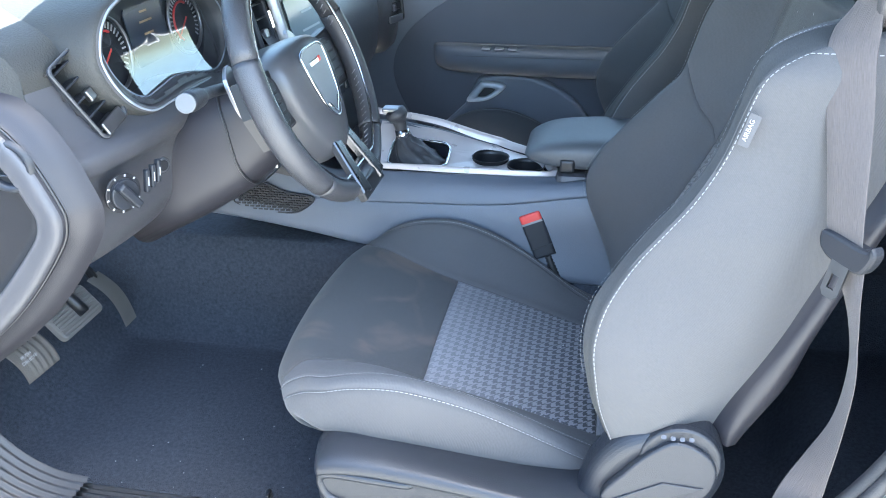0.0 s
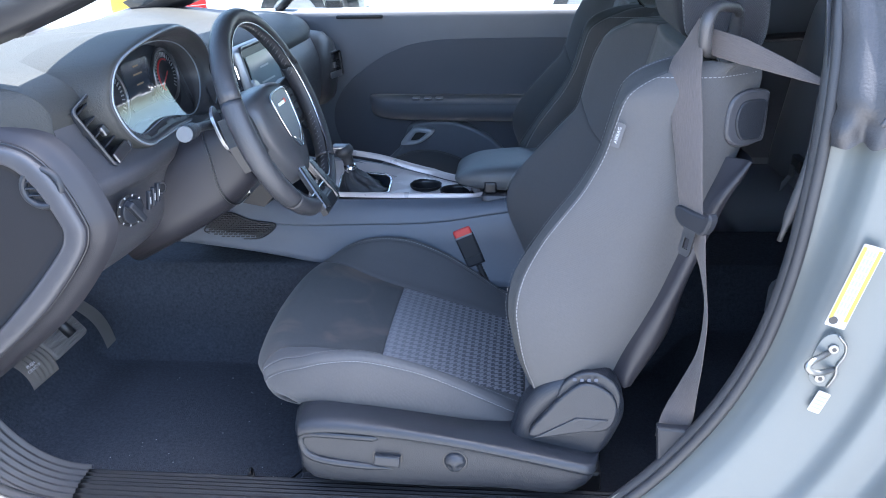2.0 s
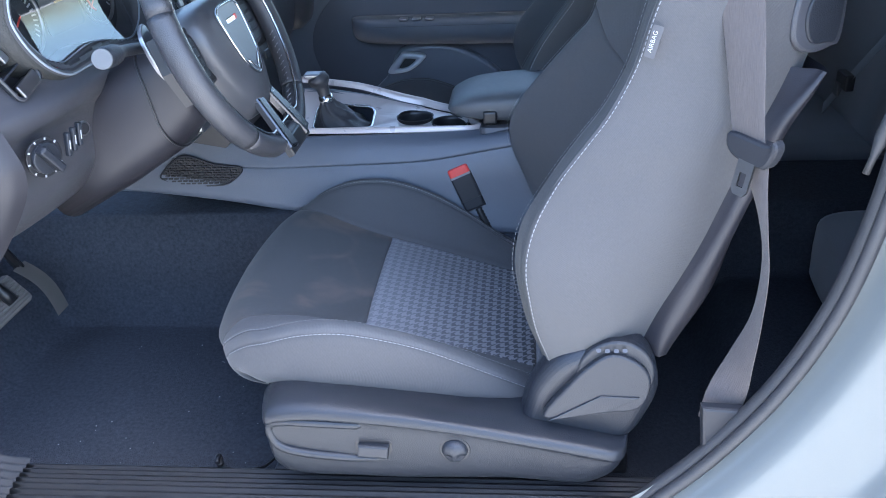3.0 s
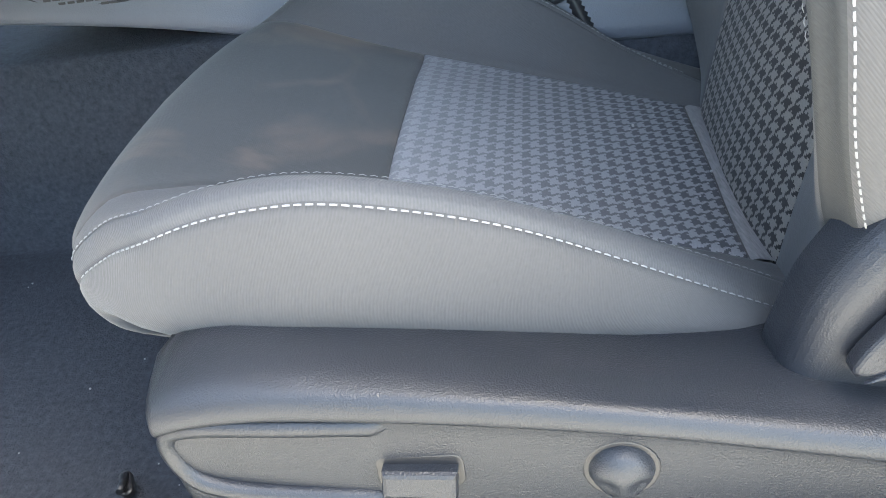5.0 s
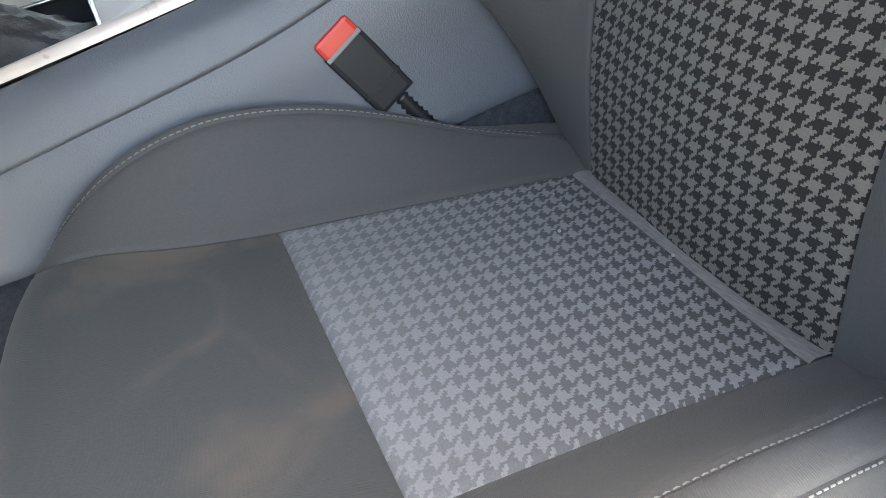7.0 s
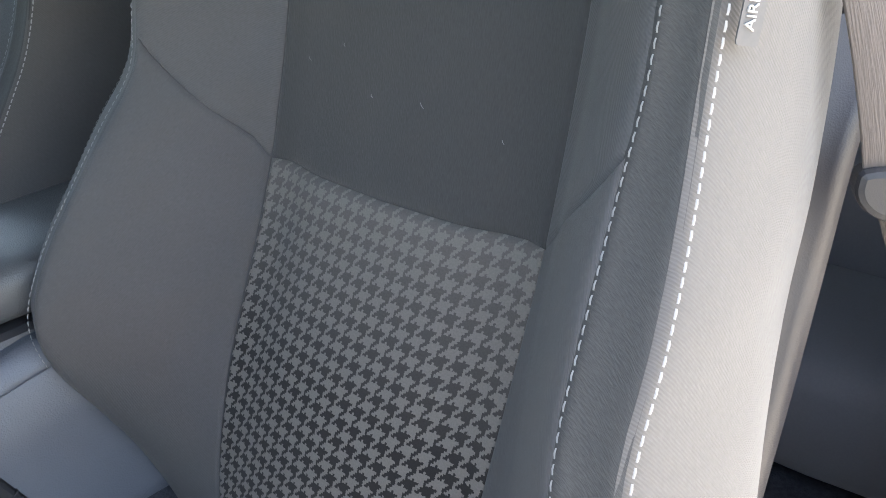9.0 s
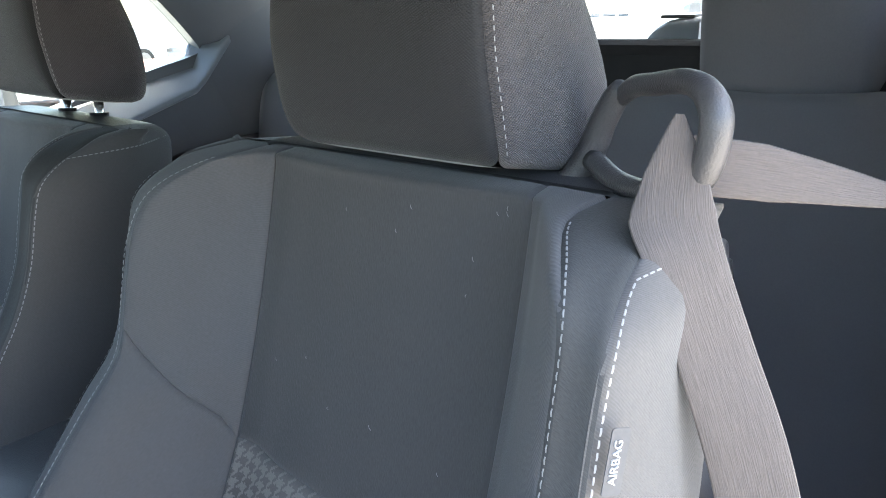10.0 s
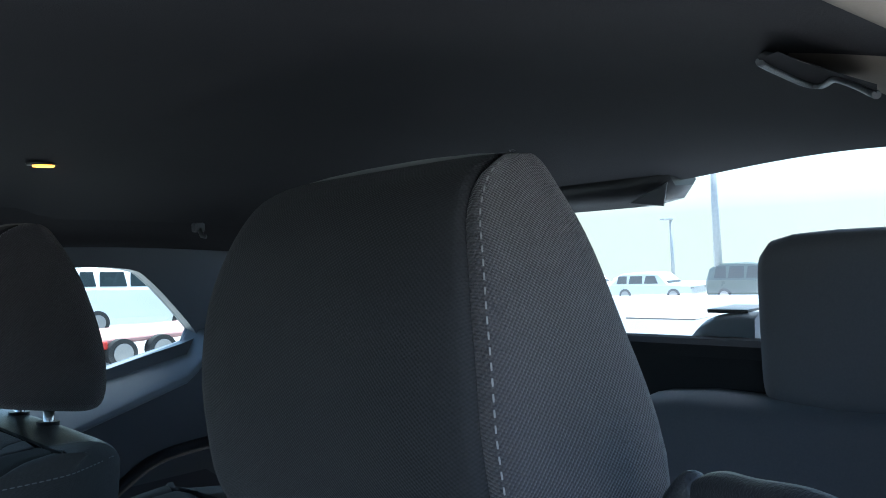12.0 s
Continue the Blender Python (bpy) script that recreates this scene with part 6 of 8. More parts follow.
for k, w in ((0.020, 0.05), (-0.012, 0.08), (-0.03, 0.06)):
    box(bm, (-w / 2, k - 0.002, 0), (w / 2, k + 0.002, 0.0006), 0, 1, m_c @ Matrix.Translation((0, 0, 0.0003)))
part("screen_bars", bm, material("grey screen text", (0.45, 0.52, 0.56), 0.3), stack)
bm = bmesh.new()
rings = []
for y, w in ((-0.165, 0.0), (-0.155, 0.012), (0.0, 0.016), (0.155, 0.012), (0.165, 0.0)):
    rings.append([(-0.335 + w, y, 0.875), (-0.300 + w, y, 0.868), (-0.282 + w, y, 0.80), (-0.27 + w, y, 0.73), (-0.30, y, 0.70), (-0.40, y, 0.72), (-0.42, y, 0.86)])
loft_rings(bm, rings)
part("control_panel", bm, PLASTIC_BLACK, dash, "black control panel below the screen")
for k in range(6):
    bm = bmesh.new()
    plate(bm, circle(0.016, 20) if k in (0, 5) else rounded_rect(0.030, 0.018, 0.003), facing((-0.277, -0.12 + 0.048 * k, 0.815), (1, -0.05, 0.22)), 0.010, 0.002)
    part("control_knob" if k in (0, 5) else "control_button", bm, PLASTIC_SMOOTH, dash)

# light switch panel
m_s = facing((-0.366, -0.615, 0.858), (1, -0.42, -0.05))
bm = bmesh.new()
plate(bm, circle(0.027, 28), m_s, 0.003, 0.001)
ls = part("light_switch", bm, PLASTIC_BLACK, dash, "rotary headlight switch with white marks")
bm = bmesh.new()
plate(bm, circle(0.021, 28), m_s @ Matrix.Translation((0, 0, 0.002)), 0.007, 0.002)
box(bm, (-0.006, -0.022, 0.006), (0.006, 0.022, 0.022), 0.003, 2, m_s @ Matrix.Rotation(radians(35), 4, "Z"))
part("switch_knob", bm, PLASTIC_SMOOTH, ls)
bm = bmesh.new()
for a in np.linspace(radians(40), radians(330), 9):
    box(bm, (0.0230, -0.0011, 0.003), (0.0262, 0.0011, 0.0036), 0, 1, m_s @ Matrix.Rotation(a, 4, "Z"))
part("switch_marks", bm, WHITE_PRINT, ls)
for k in range(4):
    mm = m_s @ Matrix.Translation((0.036 + 0.010 * k, 0.006 + 0.004 * k, 0.001))
    bm = bmesh.new()
    if k < 3:
        box(bm, (-0.0036, -0.016, 0), (0.0036, 0.016, 0.008), 0.002, 2, mm @ Matrix.Rotation(radians(-8), 4, "Z"))
        part("dimmer_wheel", bm, PLASTIC_SMOOTH, dash)
        bm = bmesh.new()
        box(bm, (-0.0007, -0.006, 0.008), (0.0007, 0.006, 0.0086), 0, 1, mm @ Matrix.Rotation(radians(-8), 4, "Z"))
        part("wheel_mark", bm, WHITE_PRINT, dash)
    else:
        plate(bm, circle(0.0105, 20), mm, 0.004, 0.001)
        part("release_button", bm, SATIN, dash)
        bm = bmesh.new()
        plate(bm, circle(0.0075, 20), mm @ Matrix.Translation((0, 0, 0.0035)), 0.0012, 0.0004)
        part("button_face", bm, PLASTIC_BLACK, dash)
# lower knee panel and hood release under the dash end
bm = bmesh.new()
rows = []
for y in np.linspace(-0.665, -0.17, 20):
    rows.append([(-0.385 + dash_bend(y)[0], y, 0.80), (-0.43, y, 0.755), (-0.50, y, 0.72), (-0.60, y, 0.675), (-0.70, y, 0.65)])
add_grid(bm, np.array(rows), flip=True)
part("knee_panel", bm, PLASTIC, dash)
bm = bmesh.new()
box(bm, (-0.31, -0.36, 0.795), (-0.255, -0.24, 0.812), 0.005)
part("lower_bracket", bm, STEEL, dash, "pale metal bracket")

dash.location = (-0.008, 0, -0.009)

# windscreen base and glass
P = [[(-0.98 + 0.66 * s + 0.02 * math.sin(math.pi * s) - 0.10 * (y / 0.7) ** 2 * -1, y, 1.03 + 0.34 * s) for y in np.linspace(-0.66, 0.66, 20)] for s in np.linspace(0, 1, 12)]
P = [[(x - 0.12 * (1 - (y / 0.66) ** 2) * 0.6, y * (1 - 0.10 * k / 11), z) for x, y, z in row] for k, row in enumerate(P)]
g = sheet("windscreen", P, GLASS_SCREEN, "raked windscreen glass", "windscreen", flip=True)
g.visible_shadow = False
for sgn, nm in ((-1, "left"), (1, "right")):
    bm = bmesh.new()
    pts = curve([(-0.93, sgn * 0.69, 1.02), (-0.70, sgn * 0.68, 1.10), (-0.45, sgn * 0.67, 1.185), (-0.25, sgn * 0.66, 1.27), (-0.10, sgn * 0.655, 1.315)], 6)
    rings = [[p + np.array((dx, sgn * dy, dz)) for dx, dy, dz in ((-0.03, -0.03, 0.02), (0.02, -0.028, -0.022), (0.045, 0.0, -0.035), (0.035, 0.035, -0.02), (-0.02, 0.03, 0.03))] for p in pts]
    loft_rings(bm, rings)
    solid("front_pillar_" + nm, bm, PLASTIC_BLACK, "dark covered windscreen pillar", "pillar", kind="structure")
bm = bmesh.new()
P = [[(x, y, z) for y in np.linspace(-0.63, 0.63, 20)] for x, z in ((-0.38, 1.375), (-0.33, 1.350), (-0.28, 1.360), (-0.28, 1.41))]
add_grid(bm, np.array(P))
solid("windscreen_header", bm, HEADLINER, "dark header above the windscreen", "header", kind="structure")

# ---- steering wheel and column ----
m_w = facing((-0.200, -0.373, 0.944), (0.930, 0.0, 0.367))
wheel = thing("steering_wheel", "black leather three-spoke steering wheel with satin spokes", "steering wheel")
RW = 0.180
def rim_pt(a, r=RW):
    y = r * math.sin(a)
    flat = -0.170
    if y < flat:
        y = flat + (y - flat) * 0.25
    return m_w @ Vector((r * math.cos(a), y, 0.012))


for a0, a1, mat, lab in ((20, 160, LEATHER, "smooth upper rim"), (160, 226, LEATHER, ""), (226, 314, LEATHER, "lower rim"), (314, 380, LEATHER, "")):
    bm = bmesh.new()
    pts = [rim_pt(radians(a)) for a in np.linspace(a0, a1, 26)]
    grip = 0.0168 if lab else 0.0176
    rows = []
    for a in np.linspace(a0, a1, 30):
        c, t = np.array(rim_pt(radians(a))), radians(a)
        e1 = np.array(m_w.to_3x3() @ Vector((math.cos(t), math.sin(t), 0)))
        e2 = np.array(m_w.to_3x3() @ Vector((0, 0, 1)))
        rows.append([c + e1 * grip * math.cos(q) * 0.92 + e2 * grip * 1.10 * math.sin(q) for q in np.linspace(0, 2 * math.pi, 18, endpoint=False)])
    loft_rings(bm, rows)
    rim = part("rim", bm, mat, wheel, lab)
for r_off, z in ((-0.0145, 0.018),):
    bm = bmesh.new()
    tube(bm, [m_w @ Vector((rim_pt(0, RW + r_off).length * 0 + (RW + r_off) * math.cos(a), max((RW + r_off) * math.sin(a), -0.150), z + 0.006)) for a in np.linspace(0, 2 * math.pi, 60, endpoint=False)], 0.0020, 6, closed=True)
    part("rim_trim", bm, CHROME, wheel, "thin bright inlay")
bm = bmesh.new()
for s in np.linspace(radians(15), radians(345), 90):
    p0, p1 = rim_pt(s, RW - 0.0155), rim_pt(s + 0.03, RW - 0.0155)
    zoff = m_w.to_3x3() @ Vector((0, 0, 0.006))
    tube(bm, [p0 + zoff * -0.6, p1 + zoff * 0.6], 0.0008, 4)
part("rim_stitching", bm, THREAD, wheel, "pale lacing on the inner rim")
# hub cover, set deeper than the rim
m_h = m_w @ Matrix.Translation((0, -0.014, -0.016)) @ Matrix.Diagonal((1.10, 1.10, 1.0, 1.0))
bm = bmesh.new()
hub = round_outline([(-0.070, 0.052), (0.0, 0.064), (0.070, 0.052), (0.082, 0.010), (0.060, -0.050), (0.030, -0.092), (0.0, -0.098), (-0.030, -0.092), (-0.060, -0.050), (-0.082, 0.010)], 6)
rings = []
for k, z in ((1.04, -0.035), (1.04, 0.0), (1.0, 0.022), (0.90, 0.032), (0.72, 0.038), (0.45, 0.041), (0.15, 0.042)):
    rings.append([m_h @ Vector((x * k, y * k, z)) for x, y in hub])
loft_rings(bm, rings)
part("hub_cover", bm, HUB, wheel, "grained hub cover")
badge_o = round_outline([(-0.036, 0.042), (0.0, 0.046), (0.036, 0.042), (0.039, 0.018), (0.027, -0.030), (0.0, -0.052), (-0.027, -0.030), (-0.039, 0.018)], 5)
mb = m_h @ Matrix.Translation((0, 0.002, 0.040))
bm = bmesh.new()
plate(bm, [(x, y) for x, y in badge_o], mb, 0.003, 0.001)
bd = part("hub_badge", bm, TRIM_BLUE, wheel, "shield-shaped grey hub plate with a bright outline")
bm = bmesh.new()
tube(bm, [mb @ Vector((x, y, 0.003)) for x, y in badge_o], 0.0019, 6, closed=True)
part("badge_outline", bm, CHROME, bd)
bm = bmesh.new()
box(bm, (-0.021, 0.021, 0.002), (0.010, 0.028, 0.0045), 0.001, 1, mb)
part("badge_bar", bm, CHROME, bd)
bm = bmesh.new()
box(bm, (0.012, 0.021, 0.002), (0.020, 0.028, 0.0045), 0.001, 1, mb @ Matrix.Rotation(0.05, 4, "Z"))
part("badge_flash", bm, RED, bd)
bm = bmesh.new()
tube(bm, [mb @ Vector((x, y, 0.003)) for x, y in ((-0.020, -0.030), (0.0, -0.047), (0.020, -0.030))], 0.0022, 6)
part("badge_chevron", bm, CHROME, bd)
# spokes: left, right and a split lower spoke
for sx in (-1, 1):
    bm = bmesh.new()
    out = [(0.060 * sx, 0.046), (0.158 * sx, 0.052), (0.166 * sx, 0.010), (0.155 * sx, -0.034), (0.060 * sx, -0.030)]
    plate(bm, out, m_h @ Matrix.Translation((0, 0, -0.006)), 0.018, 0.005, 2)
    sp = part("spoke", bm, PLASTIC_BLACK, wheel)
    bm = bmesh.new()
    plate(bm, round_outline([(0.088 * sx, 0.036), (0.130 * sx, 0.038), (0.140 * sx, 0.010), (0.124 * sx, -0.022), (0.092 * sx, -0.018)], 5), m_h @ Matrix.Translation((0, 0, 0.010)), 0.008, 0.003, 2)
    pod = part("button_pod", bm, COLUMN, sp, "black rounded button pod")
    for k in range(4):
        bm = bmesh.new()
        plate(bm, rounded_rect(0.032, 0.011, 0.002, 2), m_h @ Matrix.Translation((0.112 * sx, 0.028 - 0.0135 * k, 0.0175)), 0.0028, 0.001, 1)
        part("wheel_button", bm, PLASTIC_SMOOTH, pod)
    bm = bmesh.new()
    plate(bm, [(0.012 * sx, -0.085), (0.034 * sx, -0.080), (0.050 * sx, -0.160), (0.024 * sx, -0.166)], m_h @ Matrix.Translation((0, 0, 0.002)) @ Matrix.Rotation(radians(-14), 4, "X"), 0.012, 0.004, 2)
    part("lower_spoke", bm, SPOKE, wheel, "dark satin lower spoke")
bm = bmesh.new()
plate(bm, [(-0.052, -0.140), (0.052, -0.140), (0.045, -0.166), (-0.045, -0.166)], m_h @ Matrix.Translation((0, 0, 0.036)), 0.012, 0.004, 2)
part("spoke_foot", bm, PLASTIC_BLACK, wheel)
# shift paddle edges
for sx in (-1, 1):
    bm = bmesh.new()
    plate(bm, round_outline([(0.105 * sx, 0.060), (0.132 * sx, 0.050), (0.136 * sx, 0.0), (0.110 * sx, -0.020)], 4), m_w @ Matrix.Translation((0, 0, -0.050)), 0.006, 0.002)
    part("shift_paddle", bm, SATIN, wheel)

col = thing("steering_column", "charcoal plastic steering column shroud with stalk", "steering column")
bm = bmesh.new()
rings = []
ax = m_w.to_3x3() @ Vector((0, 0, -1))
c0 = m_w.translation
for d, rx, ry, dz in ((0.035, 0.070, 0.060, -0.014), (0.05, 0.076, 0.068, -0.024), (0.085, 0.080, 0.074, -0.034), (0.10, 0.084, 0.078, -0.040), (0.19, 0.090, 0.080, -0.056), (0.30, 0.094, 0.080, -0.07)):
    c = c0 + ax * d
    rings.append([(c.x + 0.28 * ry * math.sin(q) * -0.9, c.y + rx * abs(math.cos(q)) ** 0.55 * (1 if math.cos(q) > 0 else -1), c.z + dz + ry * abs(math.sin(q)) ** 0.6 * (1 if math.sin(q) > 0 else -1)) for q in np.linspace(0, 2 * math.pi, 36, endpoint=False)])
loft_rings(bm, rings)
part("shroud", bm, COLUMN, col)
bm = bmesh.new()
c = c0 + ax * 0.092
tube(bm, [(c.x + 0.28 * 0.093 * math.sin(q) * -0.9, c.y + 0.083 * abs(math.cos(q)) ** 0.55 * (1 if math.cos(q) > 0 else -1), c.z - 0.037 + 0.077 * abs(math.sin(q)) ** 0.6 * (1 if math.sin(q) > 0 else -1)) for q in np.linspace(0, 2 * math.pi, 36, endpoint=False)], 0.0018, 5, closed=True)
part("shroud_joint", bm, PLASTIC_BLACK, col)
bm = bmesh.new()
tube(bm, curve([(-0.275, -0.44, 0.955), (-0.270, -0.52, 0.970), (-0.267, -0.575, 0.976), (-0.266, -0.596, 0.978)], 5), [0.008] * 8 + [0.012, 0.0135, 0.014, 0.014, 0.014, 0.0138, 0.0132, 0.012], 16)
sk = part("stalk", bm, PLASTIC_SMOOTH, col, "turn signal stalk")
bm = bmesh.new()
plate(bm, circle(0.0128, 22), facing((-0.266, -0.5965, 0.978), (0.25, -1, 0.2)), 0.003, 0.0008)
part("stalk_end", bm, LEATHER_GREY, sk, "smooth grey end of the stalk")

col.location = (-0.004, -0.004, -0.008)

# ---- pedals ----
ped = thing("brake_pedal", "worn ribbed rubber brake pedal", "pedal")
m_p = facing((-0.765, -0.295, 0.428), (0.70, -0.12, 0.58), (-0.5, 0, 0.7))
bm = bmesh.new()
plate(bm, rounded_rect(0.115, 0.070, 0.012), m_p, 0.016, 0.005, 2)
part("pad", bm, PEDAL_RUBBER, ped)
for k in range(9):
    bm = bmesh.new()
    box(bm, (-0.052, -0.029 + 0.0072 * k - 0.0018, 0.015), (0.052, -0.029 + 0.0072 * k + 0.0018, 0.0185), 0.001, 1, m_p)
    part("rib", bm, PEDAL_RUBBER, ped)
bm = bmesh.new()
tube(bm, curve([(-0.735, -0.290, 0.432), (-0.80, -0.295, 0.52), (-0.84, -0.30, 0.62)], 5), 0.012, 8)
part("arm", bm, PLASTIC_BLACK, ped)
ped = thing("accelerator_pedal", "slim ribbed grey accelerator pedal", "pedal")
bm = bmesh.new()
P = []
for s in np.linspace(0, 1, 14):
    x, z = -0.768 + 0.066 * s + 0.012 * math.sin(math.pi * s), 0.462 - 0.105 * s + 0.012 * math.sin(math.pi * s)
    P.append([(x + 0.004 * (k % 2), y, z + 0.004 * (k % 2)) for k, y in enumerate(np.linspace(-0.222, -0.182, 13))])
add_grid(bm, np.array(P), flip=True, smooth=False)
bmesh.ops.solidify(bm, geom=bm.faces[:], thickness=0.010)
part("pad", bm, PEDAL_RUBBER, ped)
bm = bmesh.new()
tube(bm, [(-0.765, -0.20, 0.455), (-0.85, -0.20, 0.60)], 0.009, 8)
part("arm", bm, PLASTIC_BLACK, ped)
ped = thing("parking_brake_pedal", "ribbed grey parking brake pedal lettered PUSH ON/OFF", "pedal")
m_p = facing((-0.672, -0.520, 0.488), (0.80, -0.25, 0.50), (-0.45, 0, 0.8))
P = []
bm = bmesh.new()
for s in np.linspace(-1, 1, 15):
    P.append([m_p @ Vector((x, s * 0.030, 0.010 - 0.010 * s * s + (0.003 if (k // 2) % 2 and k > 6 else 0))) for k, x in enumerate(np.linspace(-0.034, 0.034, 25))])
add_grid(bm, np.array([[np.array(q) for q in r] for r in P]), flip=True)
bmesh.ops.solidify(bm, geom=bm.faces[:], thickness=0.010)
part("pad", bm, PEDAL_RUBBER, ped)
bm = text_bm("PUSH", 0.0085, m_p @ Matrix.Translation((-0.012, 0.012, 0.0125)), 0.0003)
merge(bm, text_bm("ON/OFF", 0.0085, m_p @ Matrix.Translation((-0.011, 0.003, 0.0125)), 0.0003))
part("lettering", bm, WHITE_PRINT, ped, "white letters")
bm = bmesh.new()
tube(bm, [(-0.68, -0.52, 0.485), (-0.78, -0.54, 0.60)], 0.010, 8)
part("arm", bm, PLASTIC_BLACK, ped)

# ---- centre console ----
con = thing("centre_console", "charcoal centre console with satin bezel and cup holders", "centre console")
# side: padded upper band over a lower panel
def con_top(x):
    return lerp_at([(-0.60, 0.80), (-0.45, 0.755), (-0.35, 0.70), (-0.27, 0.672), (-0.17, 0.674), (0.0, 0.676), (0.16, 0.681), (0.22, 0.69), (0.50, 0.70)], x)


for sgn in (-1, 1):
    rows, low = [], []
    for x in np.linspace(-0.60, 0.52, 60):
        zt = con_top(x) if sgn < 0 else con_top(x) + lerp_at([(-0.6, 0.05), (-0.2, 0.05), (0.1, 0.0), (0.52, 0.0)], x)
        zc = lerp_at([(-0.60, 0.68), (-0.40, 0.645), (-0.29, 0.627), (-0.10, 0.629), (0.06, 0.636), (0.21, 0.660), (0.30, 0.67), (0.52, 0.67)], x)
        zc = min(zc, zt - 0.012)
        rows.append(curve([(x, sgn * y, z) for y, z in ((0.070, zt - 0.002), (0.080, zt), (0.092, zt - 0.004), (0.106, zt * 0.5 + zc * 0.5 + 0.008), (0.117, zc + 0.008), (0.119, zc), (0.114, zc - 0.004))], 3))
        zb = lerp_at([(-0.60, 0.592), (-0.50, 0.585), (-0.33, 0.562), (-0.20, 0.537), (0.0, 0.50), (0.52, 0.48)], x)
        low.append([(x, sgn * y, z) for y, z in ((0.112, zc - 0.001), (0.116, zc - 0.006), (0.120, zc * 0.6 + zb * 0.4), (0.128, zb + 0.012), (0.132, zb), (0.125, zb - 0.006))])
    bm = bmesh.new()
    add_grid(bm, np.array(rows), flip=sgn < 0)
    part("upper_side", bm, CONSOLE, con, "padded upper band")
    bm = bmesh.new()
    add_grid(bm, np.array(low), flip=sgn < 0)
    part("side_panel", bm, CONSOLE, con, "smooth lower side panel")
# knee mesh pocket with ribs
bm = bmesh.new()
mo = Matrix(((1, 0, 0, 0), (0, 0, -1, -0.121), (0, 1, 0, 0), (0, 0, 0, 1)))
pk = round_outline([(-0.470, 0.618), (-0.420, 0.655), (-0.360, 0.636), (-0.306, 0.628), (-0.325, 0.604), (-0.355, 0.592), (-0.420, 0.594), (-0.465, 0.604)], 5)
tube(bm, [(x, -0.1235, z) for x, z in pk], 0.0022, 6, closed=True)
kp = part("knee_pad_rim", bm, PLASTIC_SMOOTH, con, "ribbed rubber knee pad border")
bm = bmesh.new()
plate(bm, pk, mo, 0.0015)
part("knee_pad", bm, RUBBER, kp)
bm = bmesh.new()
def inside(px, pz):
    hit = False
    for a, b in zip(pk, pk[1:] + pk[:1]):
        if (a[1] > pz) != (b[1] > pz) and px < (b[0] - a[0]) * (pz - a[1]) / (b[1] - a[1]) + a[0]:
            hit = not hit
    return hit
for i, z in enumerate(np.arange(0.592, 0.656, 0.0052)):
    for x in np.arange(-0.47, -0.30, 0.0115):
        xx = x + (i % 2) * 0.0057
        if inside(xx, z) and inside(xx + 0.005, z) and inside(xx - 0.005, z):
            box(bm, (xx - 0.0042, -0.1262, z - 0.0014), (xx + 0.0042, -0.1220, z + 0.0014), 0)
tagged(part("knee_pad_ribs", bm, RUBBER, kp), kind="stuff")
# top plate of the console under the bezel
bm = bmesh.new()
P = [[(x, y, (con_top(x) - 0.004) + max(0, y) / 0.09 * lerp_at([(-0.6, 0.05), (-0.2, 0.05), (0.1, 0.0), (0.52, 0.0)], x) - 0.012 * (1 - (y / 0.08) ** 2)) for y in np.linspace(-0.078, 0.082, 16)] for x in np.linspace(-0.60, -0.20, 20)]
add_grid(bm, np.array(P), flip=True)
part("front_slope", bm, PLASTIC_SMOOTH, con)
# bezel: satin plate with a raised rim, openings for the gear boot and cups
bez = [(-0.235, -0.068), (-0.05, -0.070), (0.145, -0.070), (0.165, -0.055), (0.145, 0.0), (0.110, 0.050), (0.04, 0.082), (-0.10, 0.090), (-0.235, 0.092)]
bez_o = []
for i, (p, q) in enumerate(zip(bez, bez[1:] + bez[:1])):
    for s in np.linspace(0, 1, 6, endpoint=False):
        bez_o.append((p[0] + (q[0] - p[0]) * s, p[1] + (q[1] - p[1]) * s))
def bez_z(x, y):
    return 0.682 + max(0.0, y + 0.02) / 0.11 * lerp_at([(-0.25, 0.062), (-0.10, 0.045), (0.05, 0.010), (0.17, 0.0)], x)
bc = Vector((-0.04, 0.0))
rows = []
for x, y in bez_o:
    d = (bc - Vector((x, y))).normalized()
    rows.append([(x + d.x * a, y + d.y * a, bez_z(x, y) + z) for a, z in ((-0.003, -0.006), (-0.001, 0.003), (0.003, 0.005), (0.008, 0.004), (0.011, -0.001), (0.014, -0.008))])
bm = bmesh.new()
add_grid(bm, np.array(rows), wrap_u=True)
bmesh.ops.recalc_face_normals(bm, faces=bm.faces)
bz = part("bezel_rim", bm, DECK, con, "bright satin metal rim")
cups = ((0.025, 0.012, 0.037), (0.098, -0.012, 0.037))
holes = [[(cx + r * math.cos(a), cy + r * 0.92 * math.sin(a)) for a in np.linspace(0, 2 * math.pi, 24, endpoint=False)] for cx, cy, r in cups]
holes.append(rounded_rect(0.118, 0.080, 0.020))
holes[2] = [(x - 0.118, y - 0.004) for x, y in holes[2]]
inner = [(x + (bc.x - x) * 0.11, y + (bc.y - y) * 0.17) for x, y in bez_o]
def deck_z(x, y):
    return bez_z(x, y) - 0.009
bm = bmesh.new()
es = []
for ring_p in [inner] + holes:
    vs = [bm.verts.new((x, y, deck_z(x, y))) for x, y in ring_p]
    es += [bm.edges.new((a, b)) for a, b in zip(vs, vs[1:] + vs[:1])]
bmesh.ops.triangle_fill(bm, use_beauty=True, edges=es)
bmesh.ops.recalc_face_normals(bm, faces=bm.faces)
